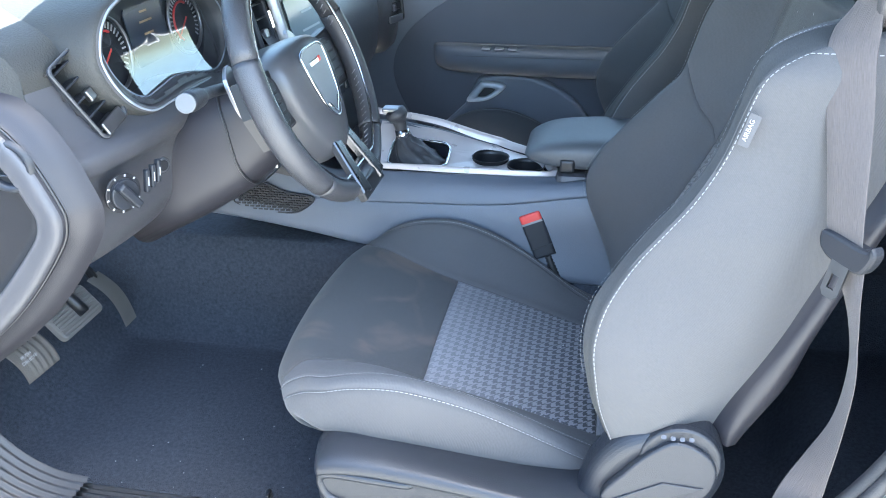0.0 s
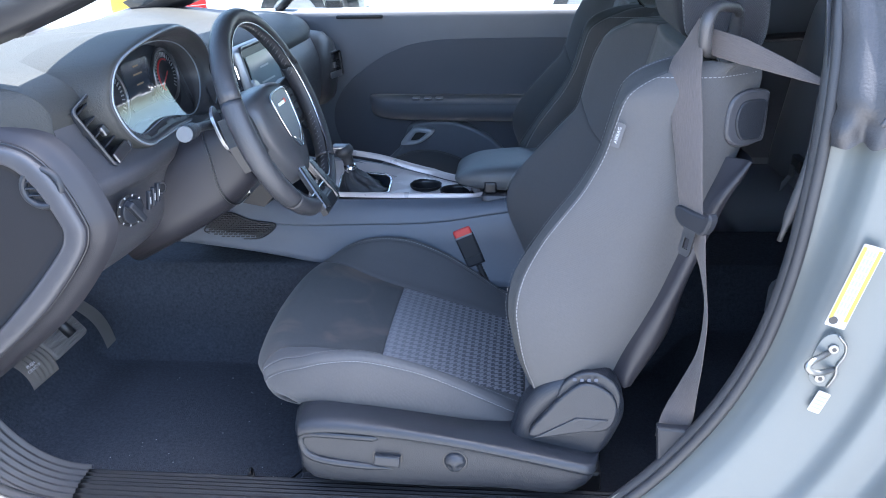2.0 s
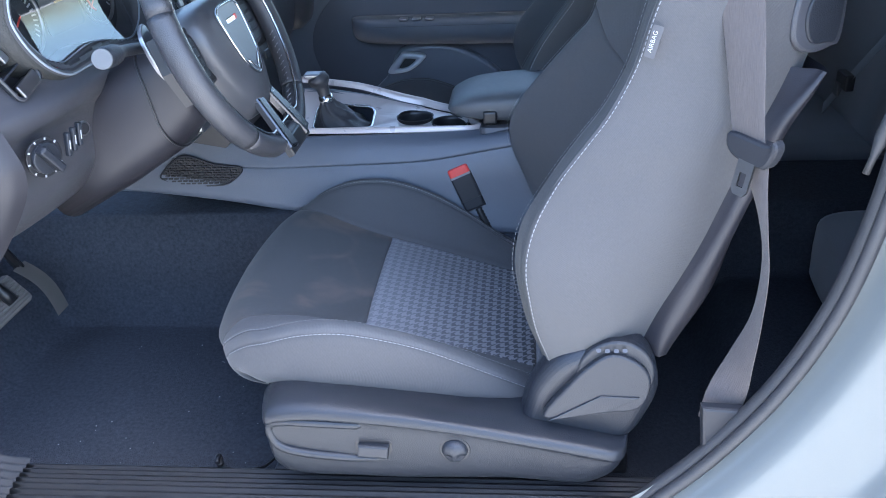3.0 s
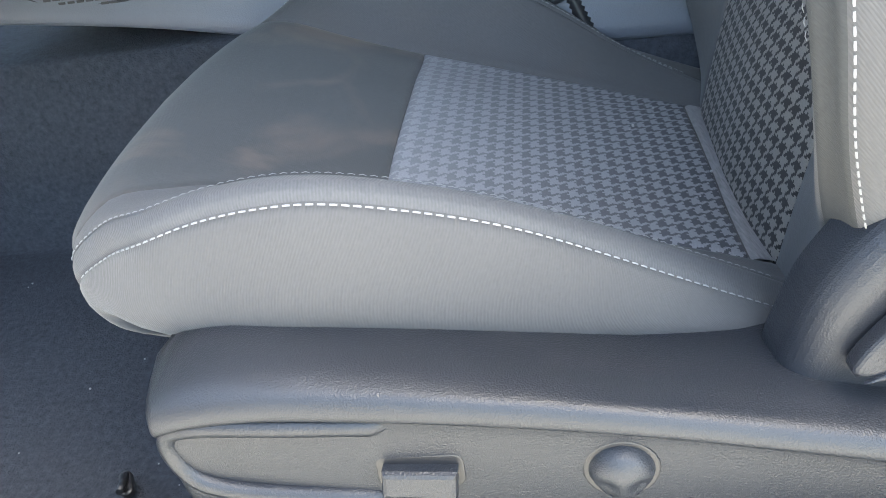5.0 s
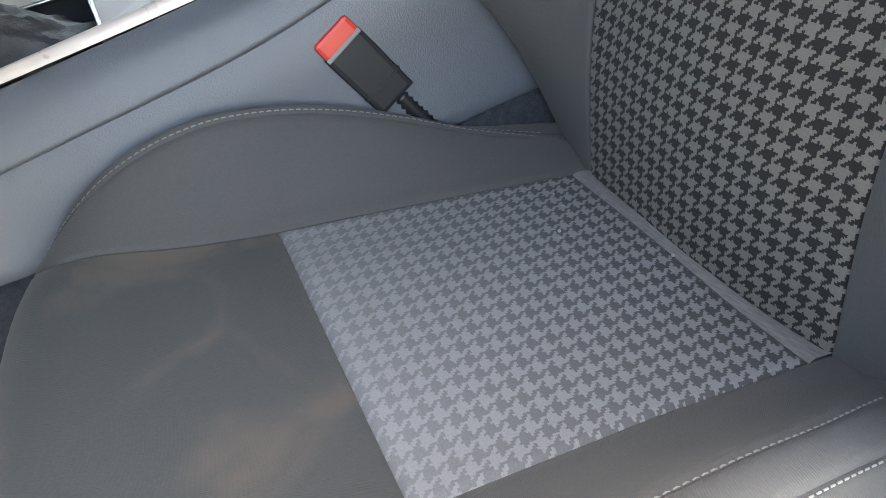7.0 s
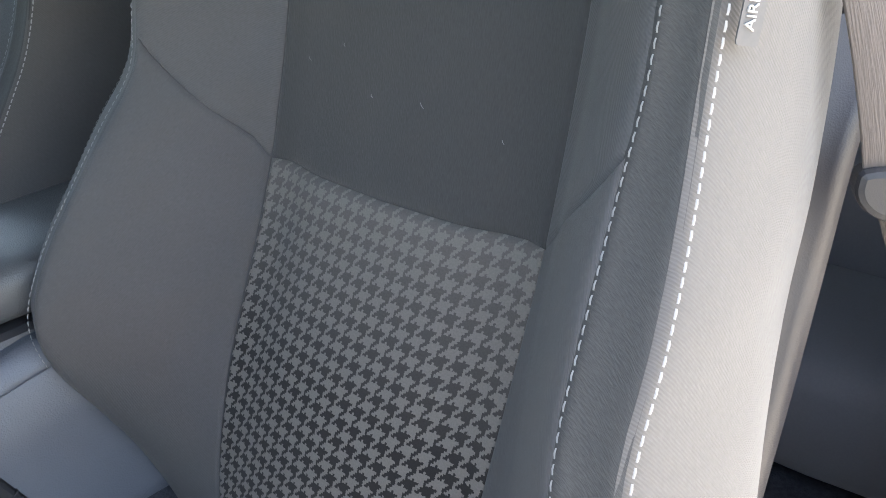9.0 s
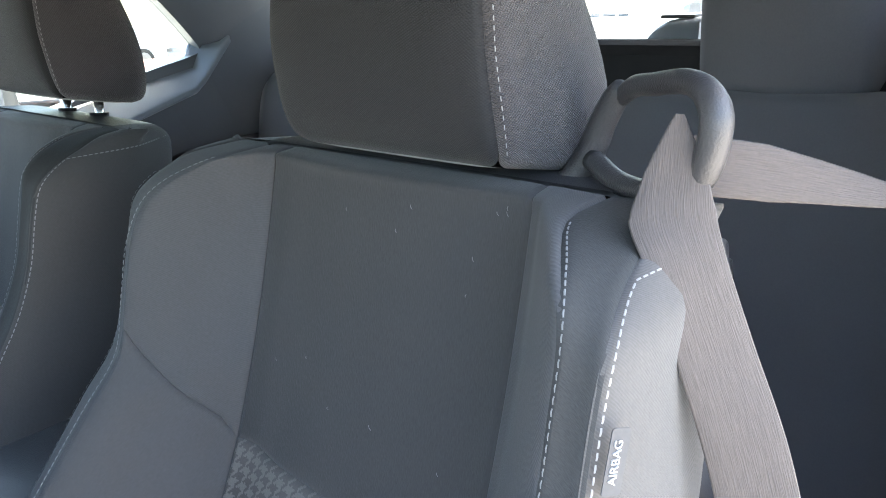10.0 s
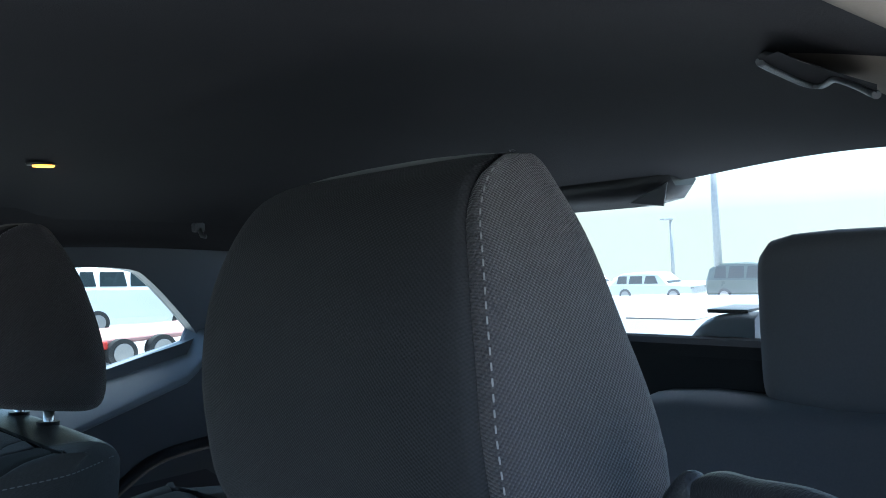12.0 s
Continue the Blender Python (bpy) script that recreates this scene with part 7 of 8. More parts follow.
if sum(f.normal.z for f in bm.faces) < 0:
    bmesh.ops.reverse_faces(bm, faces=bm.faces)
part("bezel_plate", bm, DECK, con, "satin metal deck")
for cx, cy, r in cups:
    bm = bmesh.new()
    R = [[(cx + r * k * math.cos(a), cy + r * k * 0.92 * math.sin(a), z) for k, z in ((1.03, deck_z(cx, cy) + 0.004), (0.99, deck_z(cx, cy) + 0.004), (0.96, deck_z(cx, cy) - 0.004), (0.92, 0.60), (0.85, 0.59), (0.05, 0.59))] for a in np.linspace(0, 2 * math.pi, 30, endpoint=False)]
    add_grid(bm, np.array(R), wrap_u=True)
    bmesh.ops.recalc_face_normals(bm, faces=bm.faces)
    part("cup_holder", bm, PLASTIC_BLACK, con, "deep black cup holder")
bm = bmesh.new()
box(bm, (-0.19, -0.05, 0.655), (-0.045, 0.042, 0.664), 0.003)
part("gear_well", bm, PLASTIC_BLACK, con)
bm = bmesh.new()
tube(bm, [(x - 0.118, y - 0.004, deck_z(x - 0.118, y - 0.004) + 0.002) for x, y in rounded_rect(0.120, 0.082, 0.021)], 0.003, 6, closed=True)
part("gear_bezel", bm, CHROME, con)
# gear selector with a pleated leather boot
gear = thing("gear_selector", "black leather gear selector with pleated boot and chrome collar", "gear selector")
rings = []
for k, s in enumerate(np.linspace(0, 1, 9)):
    cx, cy, cz = -0.118 - 0.030 * s, -0.004, 0.664 + 0.060 * s
    w, h = 0.050 * (1 - s) ** 1.1 + 0.014, 0.040 * (1 - s) ** 1.1 + 0.014
    rings.append([(cx + w * math.cos(a) * (1 + 0.10 * math.sin(7 * a + k)) , cy + h * math.sin(a) * (1 + 0.10 * math.sin(7 * a + k)), cz + 0.003 * math.sin(5 * a + 2 * k)) for a in np.linspace(0, 2 * math.pi, 40, endpoint=False)])
bm = bmesh.new()
loft_rings(bm, rings)
part("boot", bm, LEATHER, gear, "creased black leather boot")
bm = bmesh.new()
tube(bm, [(-0.148, -0.004, 0.716), (-0.152, -0.004, 0.735)], [0.016, 0.014], 16)
part("collar", bm, CHROME, gear)
bm = bmesh.new()
tube(bm, curve([(-0.152, -0.004, 0.733), (-0.156, -0.004, 0.75), (-0.160, -0.004, 0.762), (-0.163, -0.004, 0.772), (-0.165, -0.004, 0.776)], 4), [0.012, 0.012, 0.0125, 0.013, 0.0135, 0.015, 0.018, 0.020, 0.0215, 0.022, 0.022, 0.021, 0.020, 0.019, 0.017, 0.013, 0.006], 18)
part("knob", bm, LEATHER, gear)
bm = bmesh.new()
box(bm, (-0.188, -0.018, 0.772), (-0.150, 0.010, 0.780), 0.003)
part("knob_cap", bm, SATIN, gear)
# armrest lid
arm = thing("armrest", "grey leather console armrest with stitched seam and latch", "armrest")
rings = []
for x, w, z0, z1 in ((0.100, 0.060, 0.715, 0.722), (0.112, 0.076, 0.705, 0.733), (0.15, 0.090, 0.698, 0.748), (0.22, 0.096, 0.694, 0.756), (0.34, 0.096, 0.694, 0.760), (0.48, 0.090, 0.694, 0.758), (0.50, 0.080, 0.70, 0.75)):
    rings.append([(x, w * abs(math.cos(a)) ** 0.45 * (1 if math.cos(a) > 0 else -1), (z0 + z1) / 2 + (z1 - z0) / 2 * abs(math.sin(a)) ** 0.6 * (1 if math.sin(a) > 0 else -1)) for a in np.linspace(0, 2 * math.pi, 32, endpoint=False)])
R = curve(np.array(rings), 4)
bm = bmesh.new()
loft_rings(bm, R)
part("lid", bm, LEATHER_GREY, arm)
bm = bmesh.new()
for q in (4, 6):
    pts = np.array(R)[3:, 32 - q - 4 if q == 6 else 32 - q - 7]
    pts = np.array([p for p in pts])
    tube(bm, pts, 0.0008, 4)
part("lid_seam", bm, THREAD, arm)
bm = bmesh.new()
box(bm, (0.168, -0.100, 0.698), (0.195, -0.086, 0.722), 0.004)
part("latch", bm, PLASTIC_BLACK, arm)
bm = bmesh.new()
box(bm, (0.16, -0.095, 0.60), (0.52, 0.095, 0.692), 0.012)
part("bin", bm, PLASTIC, arm)

for o in (con, gear, arm):
    o.location = (0, 0.012, 0.002)

# ---- belt buckle beside the driver's cushion ----
bk = thing("belt_buckle", "black seat belt buckle with a red release button", "belt buckle")
mbk = facing((0.134, -0.089, 0.577), (0.0, -1, 0.15), (-0.42, 0, 1))
bm = bmesh.new()
plate(bm, round_outline([(-0.021, -0.045), (-0.022, 0.030), (0.022, 0.030), (0.021, -0.045)], 1), mbk, 0.026, 0.005, 2)
part("housing", bm, BUCKLE, bk)
bm = bmesh.new()
box(bm, (-0.0222, -0.0235, -0.0005), (0.0222, -0.0222, 0.0266), 0.0004, 1, mbk)
part("housing_joint", bm, PLASTIC_BLACK, bk)
bm = bmesh.new()
box(bm, (-0.0205, 0.0255, 0.0262), (0.0205, 0.030, 0.0275), 0.0005, 1, mbk)
part("housing_lip", bm, LABEL_GREY, bk, "worn pale edge under the button")
bm = bmesh.new()
box(bm, (-0.0205, 0.026, 0.001), (0.0205, 0.046, 0.0275), 0.004, 2, mbk)
part("release_button", bm, RED, bk, "red push button")
bm = bmesh.new()
rings = []
for k in range(16):
    c = mbk @ Vector((0.004, -0.045 - 0.0035 * k, 0.013))
    rings.append(c)
tube(bm, rings, [0.0095 if k % 2 else 0.0072 for k in range(16)], 10)
part("bellows", bm, PLASTIC_BLACK, bk, "corrugated stalk sleeve")
bm = bmesh.new()
box(bm, (0.185, -0.078, 0.36), (0.40, -0.060, 0.505), 0.008)
box(bm, (0.215, -0.082, 0.45), (0.31, -0.064, 0.528), 0.008)
solid("seat_hinge_cover", bm, PLASTIC_BLACK, "grey seat hinge cover beside the console", "hinge cover")
bm = bmesh.new()
plate(bm, [(-0.02, -0.03), (0.012, -0.03), (0.018, 0.035), (-0.006, 0.03)], facing((0.258, -0.092, 0.474), (-0.3, -1, 0.4)), 0.005, 0.001)
solid("anchor_bracket", bm, STEEL, "bare steel belt anchor bracket behind the cushion", "bracket")

# ---- driver's shoulder belt ----
belt = thing("seat_belt", "taupe woven driver's seat belt hanging through its guide", "seat belt")
def belt_run(name, keys, widths, n=8, label=""):
    pts = curve([k[:3] for k in keys], n)
    acr = curve([k[3:6] for k in keys], n)
    w = np.interp(np.linspace(0, 1, len(pts)), np.linspace(0, 1, len(widths)), widths)
    bm = bmesh.new()
    ribbon(bm, pts, acr, w)
    return part(name, bm, WEBBING, belt, label)


belt_run("lower_run", [(0.490, -0.620, 1.140, 0.55, -0.80, -0.1), (0.4835, -0.6215, 1.111, 0.58, -0.80, 0.15), (0.476, -0.625, 1.086, 0.70, -0.70, 0.10), (0.4725, -0.637, 1.060, 0.83, -0.56, 0), (0.477, -0.654, 1.01, 0.80, -0.60, 0), (0.481, -0.671, 0.96, 0.66, -0.75, 0), (0.4855, -0.683, 0.91, 0.56, -0.83, 0), (0.491, -0.689, 0.868, 0.52, -0.85, 0)], [0.005, 0.034, 0.049, 0.049, 0.048, 0.048, 0.048, 0.048])
belt_run("rear_run", [(0.503, -0.614, 1.110, 0.0, 0.1, 1), (0.512, -0.620, 1.107, 0.0, 0.1, 1), (0.545, -0.648, 1.099, 0.1, 0.1, 1), (0.592, -0.686, 1.084, 0.15, 0.25, 0.9), (0.642, -0.726, 1.067, 0.2, 0.7, 0.6)], [0.022, 0.036, 0.034, 0.021, 0.007])
belt_run("lap_run", [(0.4935, -0.689, 0.880, 0.52, -0.85, 0), (0.500, -0.700, 0.840, 0.25, -0.97, 0), (0.509, -0.712, 0.795, -0.02, -0.99, 0), (0.517, -0.718, 0.740, -0.10, -0.99, 0), (0.515, -0.720, 0.670, -0.04, -1.0, 0), (0.503, -0.722, 0.615, 0.35, -0.93, 0.0), (0.490, -0.724, 0.565, 0.85, -0.50, 0.0), (0.484, -0.726, 0.53, 0.97, -0.2, 0.0)], [0.047, 0.047, 0.047, 0.047])
mt = facing((0.4925, -0.690, 0.874), (-0.84, -0.54, 0.02), (0.06, 0, 1)) @ Matrix.Diagonal((0.94, 1.0, 1.0, 1.0))
bm = bmesh.new()
plate(bm, round_outline([(-0.030, -0.006), (-0.034, 0.006), (-0.026, 0.014), (0.024, 0.014), (0.034, 0.020), (0.040, 0.010), (0.030, -0.012), (0.012, -0.016), (-0.016, -0.014)], 4), mt @ Matrix.Translation((0, 0, -0.006)), 0.014, 0.004, 2)
tg = part("tongue_grip", bm, BUCKLE, belt, "black plastic tongue grip")
bm = bmesh.new()
o = [(-0.011, -0.012), (-0.011, -0.046), (-0.006, -0.052), (0.008, -0.052), (0.013, -0.046), (0.013, -0.012)]
i_ = [(-0.004, -0.026), (-0.004, -0.042), (0.006, -0.042), (0.006, -0.026)]
vo = [bm.verts.new((x, y, 0)) for x, y in o]
vi = [bm.verts.new((x, y, 0)) for x, y in i_]
es = [bm.edges.new((a, b)) for r in (vo, vi) for a, b in zip(r, r[1:] + r[:1])]
bmesh.ops.triangle_fill(bm, use_beauty=True, edges=es)
r = bmesh.ops.extrude_face_region(bm, geom=bm.faces[:])
bmesh.ops.translate(bm, vec=(0, 0, 0.0028), verts=[v for v in r["geom"] if isinstance(v, bmesh.types.BMVert)])
bmesh.ops.recalc_face_normals(bm, faces=bm.faces)
bmesh.ops.transform(bm, matrix=mt @ Matrix.Translation((0.002, 0, 0.003)) @ pose(0, 0, 0, -10, 0, 0), verts=bm.verts)
part("tongue", bm, TONGUE, tg, "bright steel tongue")
bm = bmesh.new()
plate(bm, [(-0.020, -0.066), (-0.006, -0.072), (0.016, -0.030), (0.032, 0.006), (-0.026, 0.010)], facing((0.484, -0.735, 0.553), (0, -1, 0.05)), 0.014, 0.004, 2)
ab = part("anchor_boot", bm, BUCKLE, belt, "charcoal plastic anchor boot")
bm = bmesh.new()
plate(bm, circle(0.006, 14), facing((0.468, -0.749, 0.497), (0, -1, 0.05)), 0.003, 0.001)
part("boot_screw", bm, PLASTIC_BLACK, ab)

belt.location = (0.0, 0.0, -0.002)

# ---- passenger door ----
door = thing("passenger_door", "closed passenger door with dark cloth panel and armrest", "car door")
P = []
for x in np.linspace(-0.62, 0.62, 40):
    P.append([(x, y, z) for y, z in curve([(0.745, 0.985), (0.715, 0.982), (0.700, 0.972), (0.700, 0.93), (0.704, 0.86), (0.708, 0.75), (0.705, 0.66), (0.700, 0.55), (0.698, 0.45), (0.70, 0.32)], 3)])
bm = bmesh.new()
add_grid(bm, np.array(P), flip=False)
bmesh.ops.recalc_face_normals(bm, faces=bm.faces)
part("door_panel", bm, DOOR_TRIM, door, "smooth grey-black upper trim")
mo = Matrix(((1, 0, 0, 0), (0, 0, -1, 0.704), (0, 1, 0, 0), (0, 0, 0, 1)))
bm = bmesh.new()
ins = curve([(-0.235, 0.44), (-0.285, 0.50), (-0.325, 0.57), (-0.345, 0.64), (-0.335, 0.701), (-0.300, 0.755), (-0.255, 0.795), (-0.19, 0.840), (-0.117, 0.872), (-0.04, 0.888), (0.05, 0.894), (0.30, 0.896), (0.60, 0.896)], 5).tolist()
plate(bm, [tuple(p) for p in ins] + [(0.60, 0.44)], mo, 0.006, 0.002, 2)
part("cloth_insert", bm, DOOR_CLOTH, door, "dark padded door insert")
bm = bmesh.new()
rings = []
for x, d, z0, z1 in ((-0.225, 0.01, 0.695, 0.725), (-0.215, 0.045, 0.672, 0.728), (-0.18, 0.075, 0.662, 0.730), (-0.10, 0.090, 0.658, 0.729), (0.05, 0.095, 0.655, 0.728), (0.25, 0.090, 0.652, 0.728), (0.55, 0.080, 0.65, 0.728)):
    rings.append([(x, 0.705 - d * k, z0 + (z1 - z0) * h) for k, h in ((0, 0), (0.7, 0.05), (0.95, 0.25), (1.0, 0.55), (0.96, 0.85), (0.8, 0.98), (0, 1))])
loft_rings(bm, curve(np.array(rings), 3))
part("door_armrest", bm, ARMREST, door, "padded black armrest")
bm = bmesh.new()
tube(bm, [(x, 0.612, 0.714) for x in np.linspace(-0.15, 0.5, 20)], 0.0004, 4)
part("armrest_seam", bm, COLUMN, door)
bm = bmesh.new()
for k in range(3):
    box(bm, (-0.085 + 0.035 * k, 0.625, 0.727), (-0.062 + 0.035 * k, 0.650, 0.732), 0.002)
part("window_switch", bm, SATIN, door)
# lower pocket shell
bm = bmesh.new()
lo = curve([(-0.12, 0.60), (-0.10, 0.636), (-0.04, 0.650), (0.05, 0.645), (0.13, 0.61), (0.18, 0.57), (0.21, 0.52)], 4).tolist()
plate(bm, [tuple(p) for p in lo] + [(0.30, 0.45), (-0.30, 0.45), (-0.19, 0.512), (-0.14, 0.56)], Matrix(((1, 0, 0, 0), (0, 0, -1, 0.700), (0, 1, 0, 0), (0, 0, 0, 1))), 0.022, 0.012, 3)
part("pocket_shell", bm, DOOR_TRIM, door, "moulded lower door shell")
# inner handle: satin ring
mh = facing((-0.078, 0.672, 0.604), (0.0, -1, 0.1))
ho = [(-0.052, -0.020), (-0.020, 0.018), (-0.006, 0.029), (0.044, 0.024), (0.052, 0.010), (0.010, -0.022), (-0.042, -0.030)]
hi_ = [(-0.022, -0.014), (-0.009, 0.003), (-0.001, 0.010), (0.022, 0.009), (0.025, 0.005), (0.004, -0.012), (-0.017, -0.016)]
R = [[mh @ Vector((o[0] + (q[0] - o[0]) * s, o[1] + (q[1] - o[1]) * s, z)) for s, z in ((0, -0.002), (0.02, 0.008), (0.12, 0.014), (0.5, 0.016), (0.88, 0.013), (1.0, 0.006), (1.0, -0.004))] for o, q in zip(round_outline(ho, 4), round_outline(hi_, 4))]
bm = bmesh.new()
add_grid(bm, np.array([[np.array(p) for p in r] for r in R]), wrap_u=True)
bmesh.ops.recalc_face_normals(bm, faces=bm.faces)
hn = part("door_handle", bm, SILVER, door, "satin chrome inner door handle")
bm = bmesh.new()
plate(bm, ho, mh @ Matrix.Translation((0, 0, -0.004)), 0.002)
part("handle_well", bm, PLASTIC_BLACK, hn)
bm = bmesh.new()
box(bm, (-0.315, 0.688, 0.957), (-0.172, 0.700, 0.968), 0.004)
part("demister_slot", bm, PLASTIC_BLACK, door, "slim demister outlet")
bm = bmesh.new()
P = [[(x, 0.735 - 0.20 * max(0, s) * 0.6, 0.975 + 0.33 * s) for x in np.linspace(-0.60 + 0.45 * s, 0.60, 12)] for s in np.linspace(0, 1, 8)]
add_grid(bm, np.array(P))
wg = part("door_glass", bm, GLASS, door, "raised door window glass")
wg.visible_shadow = False
bm = bmesh.new()
tube(bm, [(-0.50, 0.72, 0.98), (-0.42, 0.72, 1.05)], 0.012, 8)
part("mirror_sail", bm, PLASTIC_BLACK, door)
door.location = (0, 0, 0.022)
# passenger's outside mirror
mir = thing("door_mirror", "silver-white passenger door mirror with reflecting glass", "door mirror")
bm = bmesh.new()
rings = []
for x, k in ((-0.40, 0.35), (-0.385, 0.75), (-0.34, 1.0), (-0.29, 1.05), (-0.265, 1.02)):
    rings.append([(x, 0.905 + 0.105 * k * abs(math.cos(a)) ** 0.7 * (1 if math.cos(a) > 0 else -1), 1.045 + 0.068 * k * abs(math.sin(a)) ** 0.7 * (1 if math.sin(a) > 0 else -1)) for a in np.linspace(0, 2 * math.pi, 28, endpoint=False)])
loft_rings(bm, rings)
part("mirror_shell", bm, PAINT, mir)
bm = bmesh.new()
plate(bm, [(x * 0.92, y * 0.92) for x, y in rounded_rect(0.19, 0.115, 0.04)], facing((-0.264, 0.905, 1.045), (1, -0.25, 0)), 0.002)
part("mirror_glass", bm, material("mirror glass", (0.9, 0.9, 0.9), 0.03, 1.0, var=0.0), mir, "mirror glass")
bm = bmesh.new()
box(bm, (-0.36, 0.74, 1.0), (-0.30, 0.84, 1.03), 0.01)
part("mirror_arm", bm, PLASTIC_BLACK, mir)

# ---- rear seat ----
rear = thing("rear_bench", "dark cloth rear bench seat with two head restraints", "rear seat")
def pad(name, rings, mat, parent, label=""):
    bm = bmesh.new()
    loft_rings(bm, curve(np.array(rings, float), 3))
    return part(name, bm, mat, parent, label)


def box_ring(x0, x1, y, z0, z1, lean=0.0):
    out = []
    for a in np.linspace(0, 2 * math.pi, 28, endpoint=False):
        cx, cz = (x0 + x1) / 2, (z0 + z1) / 2
        z = cz + (z1 - z0) / 2 * abs(math.sin(a)) ** 0.35 * (1 if math.sin(a) > 0 else -1)
        x = cx + (x1 - x0) / 2 * abs(math.cos(a)) ** 0.35 * (1 if math.cos(a) > 0 else -1) + lean * (z - z0)
        out.append((x, y, z))
    return out


for c in (-0.40, 0.40):
    pad("rear_cushion", [box_ring(0.80, 1.10, c - 0.25, 0.42, 0.52), box_ring(0.77, 1.12, c - 0.22, 0.40, 0.555), box_ring(0.76, 1.12, c, 0.40, 0.545), box_ring(0.77, 1.12, c + 0.22, 0.40, 0.555), box_ring(0.80, 1.10, c + 0.25, 0.42, 0.52)], CLOTH_REAR, rear)
    pad("rear_backrest", [box_ring(1.00, 1.08, c - 0.26, 0.55, 0.99, 0.16), box_ring(0.965, 1.09, c - 0.22, 0.52, 1.06, 0.16), box_ring(0.985, 1.09, c, 0.52, 1.06, 0.16), box_ring(0.965, 1.09, c + 0.22, 0.52, 1.06, 0.16), box_ring(1.00, 1.08, c + 0.26, 0.55, 0.99, 0.16)], CLOTH_REAR, rear)
    k = -0.415 if c < 0 else 0.415
    pad("rear_head_restraint", [box_ring(1.15, 1.20, k - 0.118, 1.08, 1.19), box_ring(1.115, 1.225, k - 0.095, 1.05, 1.238), box_ring(1.105, 1.23, k, 1.045, 1.246), box_ring(1.115, 1.225, k + 0.095, 1.05, 1.238), box_ring(1.15, 1.20, k + 0.118, 1.08, 1.19)], CLOTH_REAR, rear, "dark cloth rear head restraint")
bm = bmesh.new()
stitches(bm, curve([(0.80, -0.63, 0.562), (0.86, -0.60, 0.565), (0.95, -0.58, 0.562)], 8), np.tile((0, -0.3, 1.0), (17, 1)))
part("rear_stitching", bm, THREAD, rear)
# rear lap belt with its buckle lying against the far backrest
rb = thing("rear_belt", "black rear seat belt with buckle against the far seat", "seat belt")
pts = curve([(1.06, 0.10, 0.95), (1.00, 0.16, 0.82), (0.95, 0.22, 0.70), (0.91, 0.27, 0.60)], 6)
bm = bmesh.new()
ribbon(bm, pts, np.tile((0.3, 0.8, 0.25), (len(pts), 1)), 0.047)
part("webbing", bm, CLOTH_REAR, rb)
bm = bmesh.new()
box(bm, (0.925, 0.205, 0.655), (0.945, 0.265, 0.690), 0.004)
part("tongue_grip", bm, PLASTIC_BLACK, rb)
bm = bmesh.new()
box(bm, (0.918, 0.225, 0.640), (0.924, 0.250, 0.668), 0.001)
part("tongue", bm, STEEL, rb)

# ---- driver's door, swung wide open ----
odoor = thing("driver_door", "silver-white driver's door standing wide open with dark inner trim", "car door", at=(-0.86, -0.86, 0.0))
odoor.rotation_euler = (0, 0, radians(-66))
rows_o, rows_i = [], []
for x in np.linspace(0.0, 1.20, 14):
    zb = 0.36 + 0.12 * max(0.0, x / 1.2) ** 3
    rows_o.append([(x, y, z) for y, z in curve([(-0.06, zb), (-0.10, 0.50), (-0.115, 0.68), (-0.105, 0.86), (-0.07, 0.985), (-0.02, 1.0)], 3)])
    rows_i.append([(x, y, z) for y, z in curve([(-0.02, 1.0), (0.02, 0.985), (0.035, 0.92), (0.03, 0.80), (0.06, 0.72), (0.055, 0.62), (0.03, 0.50), (-0.06, zb)], 3)])
bm = bmesh.new()
add_grid(bm, np.array(rows_o))
part("outer_skin", bm, PAINT, odoor, "silver-white painted outer skin")
bm = bmesh.new()
add_grid(bm, np.array(rows_i))
part("inner_trim", bm, PLASTIC, odoor, "dark plastic inner trim")
bm = bmesh.new()
add_grid(bm, np.array([[(x, -0.03 + 0.10 * s, 0.99 + 0.32 * s) for x in np.linspace(0.10 + 0.40 * s, 1.15 - 0.03 * s, 8)] for s in np.linspace(0, 1, 5)]))
dg = part("door_glass", bm, GLASS, odoor, "raised clear door window")
dg.visible_shadow = False
for x, w in ((0.0, 0.0), (1.20, 0.0)):
    bm = bmesh.new()
    vs = [bm.verts.new((x, y, z)) for y, z in [(-0.06, 0.36 + (0.12 if x else 0)), (-0.10, 0.50), (-0.115, 0.68), (-0.105, 0.86), (-0.07, 0.985), (-0.02, 1.0), (0.02, 0.985), (0.035, 0.92), (0.03, 0.80), (0.06, 0.72), (0.055, 0.62), (0.03, 0.50)]]
    bm.faces.new(vs)
    part("edge_panel", bm, PAINT, odoor)


# ---- outside: car park, parked vehicles, poles ----
ASPHALT = material("sun-bleached asphalt", (0.330, 0.318, 0.303), 0.9, var=0.25, scale=0.8, bump=0.6, bump_scale=60)
WHITE_CAR = material("white vehicle paint", (0.75, 0.75, 0.74), 0.3, var=0.03, scale=1, coat=0.5)
GREY_CAR = material("grey vehicle paint", (0.20, 0.21, 0.23), 0.3, var=0.03, scale=1, coat=0.5)
DARK_CAR = material("dark green vehicle paint", (0.05, 0.08, 0.07), 0.3, var=0.03, scale=1, coat=0.5)
WINDOW_DARK = material("dark vehicle window", (0.03, 0.045, 0.045), 0.08, spec=0.8)
TYRE = material("tyre rubber", (0.03, 0.03, 0.03), 0.8)
YELLOW = material("yellow bollard paint", (0.75, 0.48, 0.02), 0.5, wear=0.2)
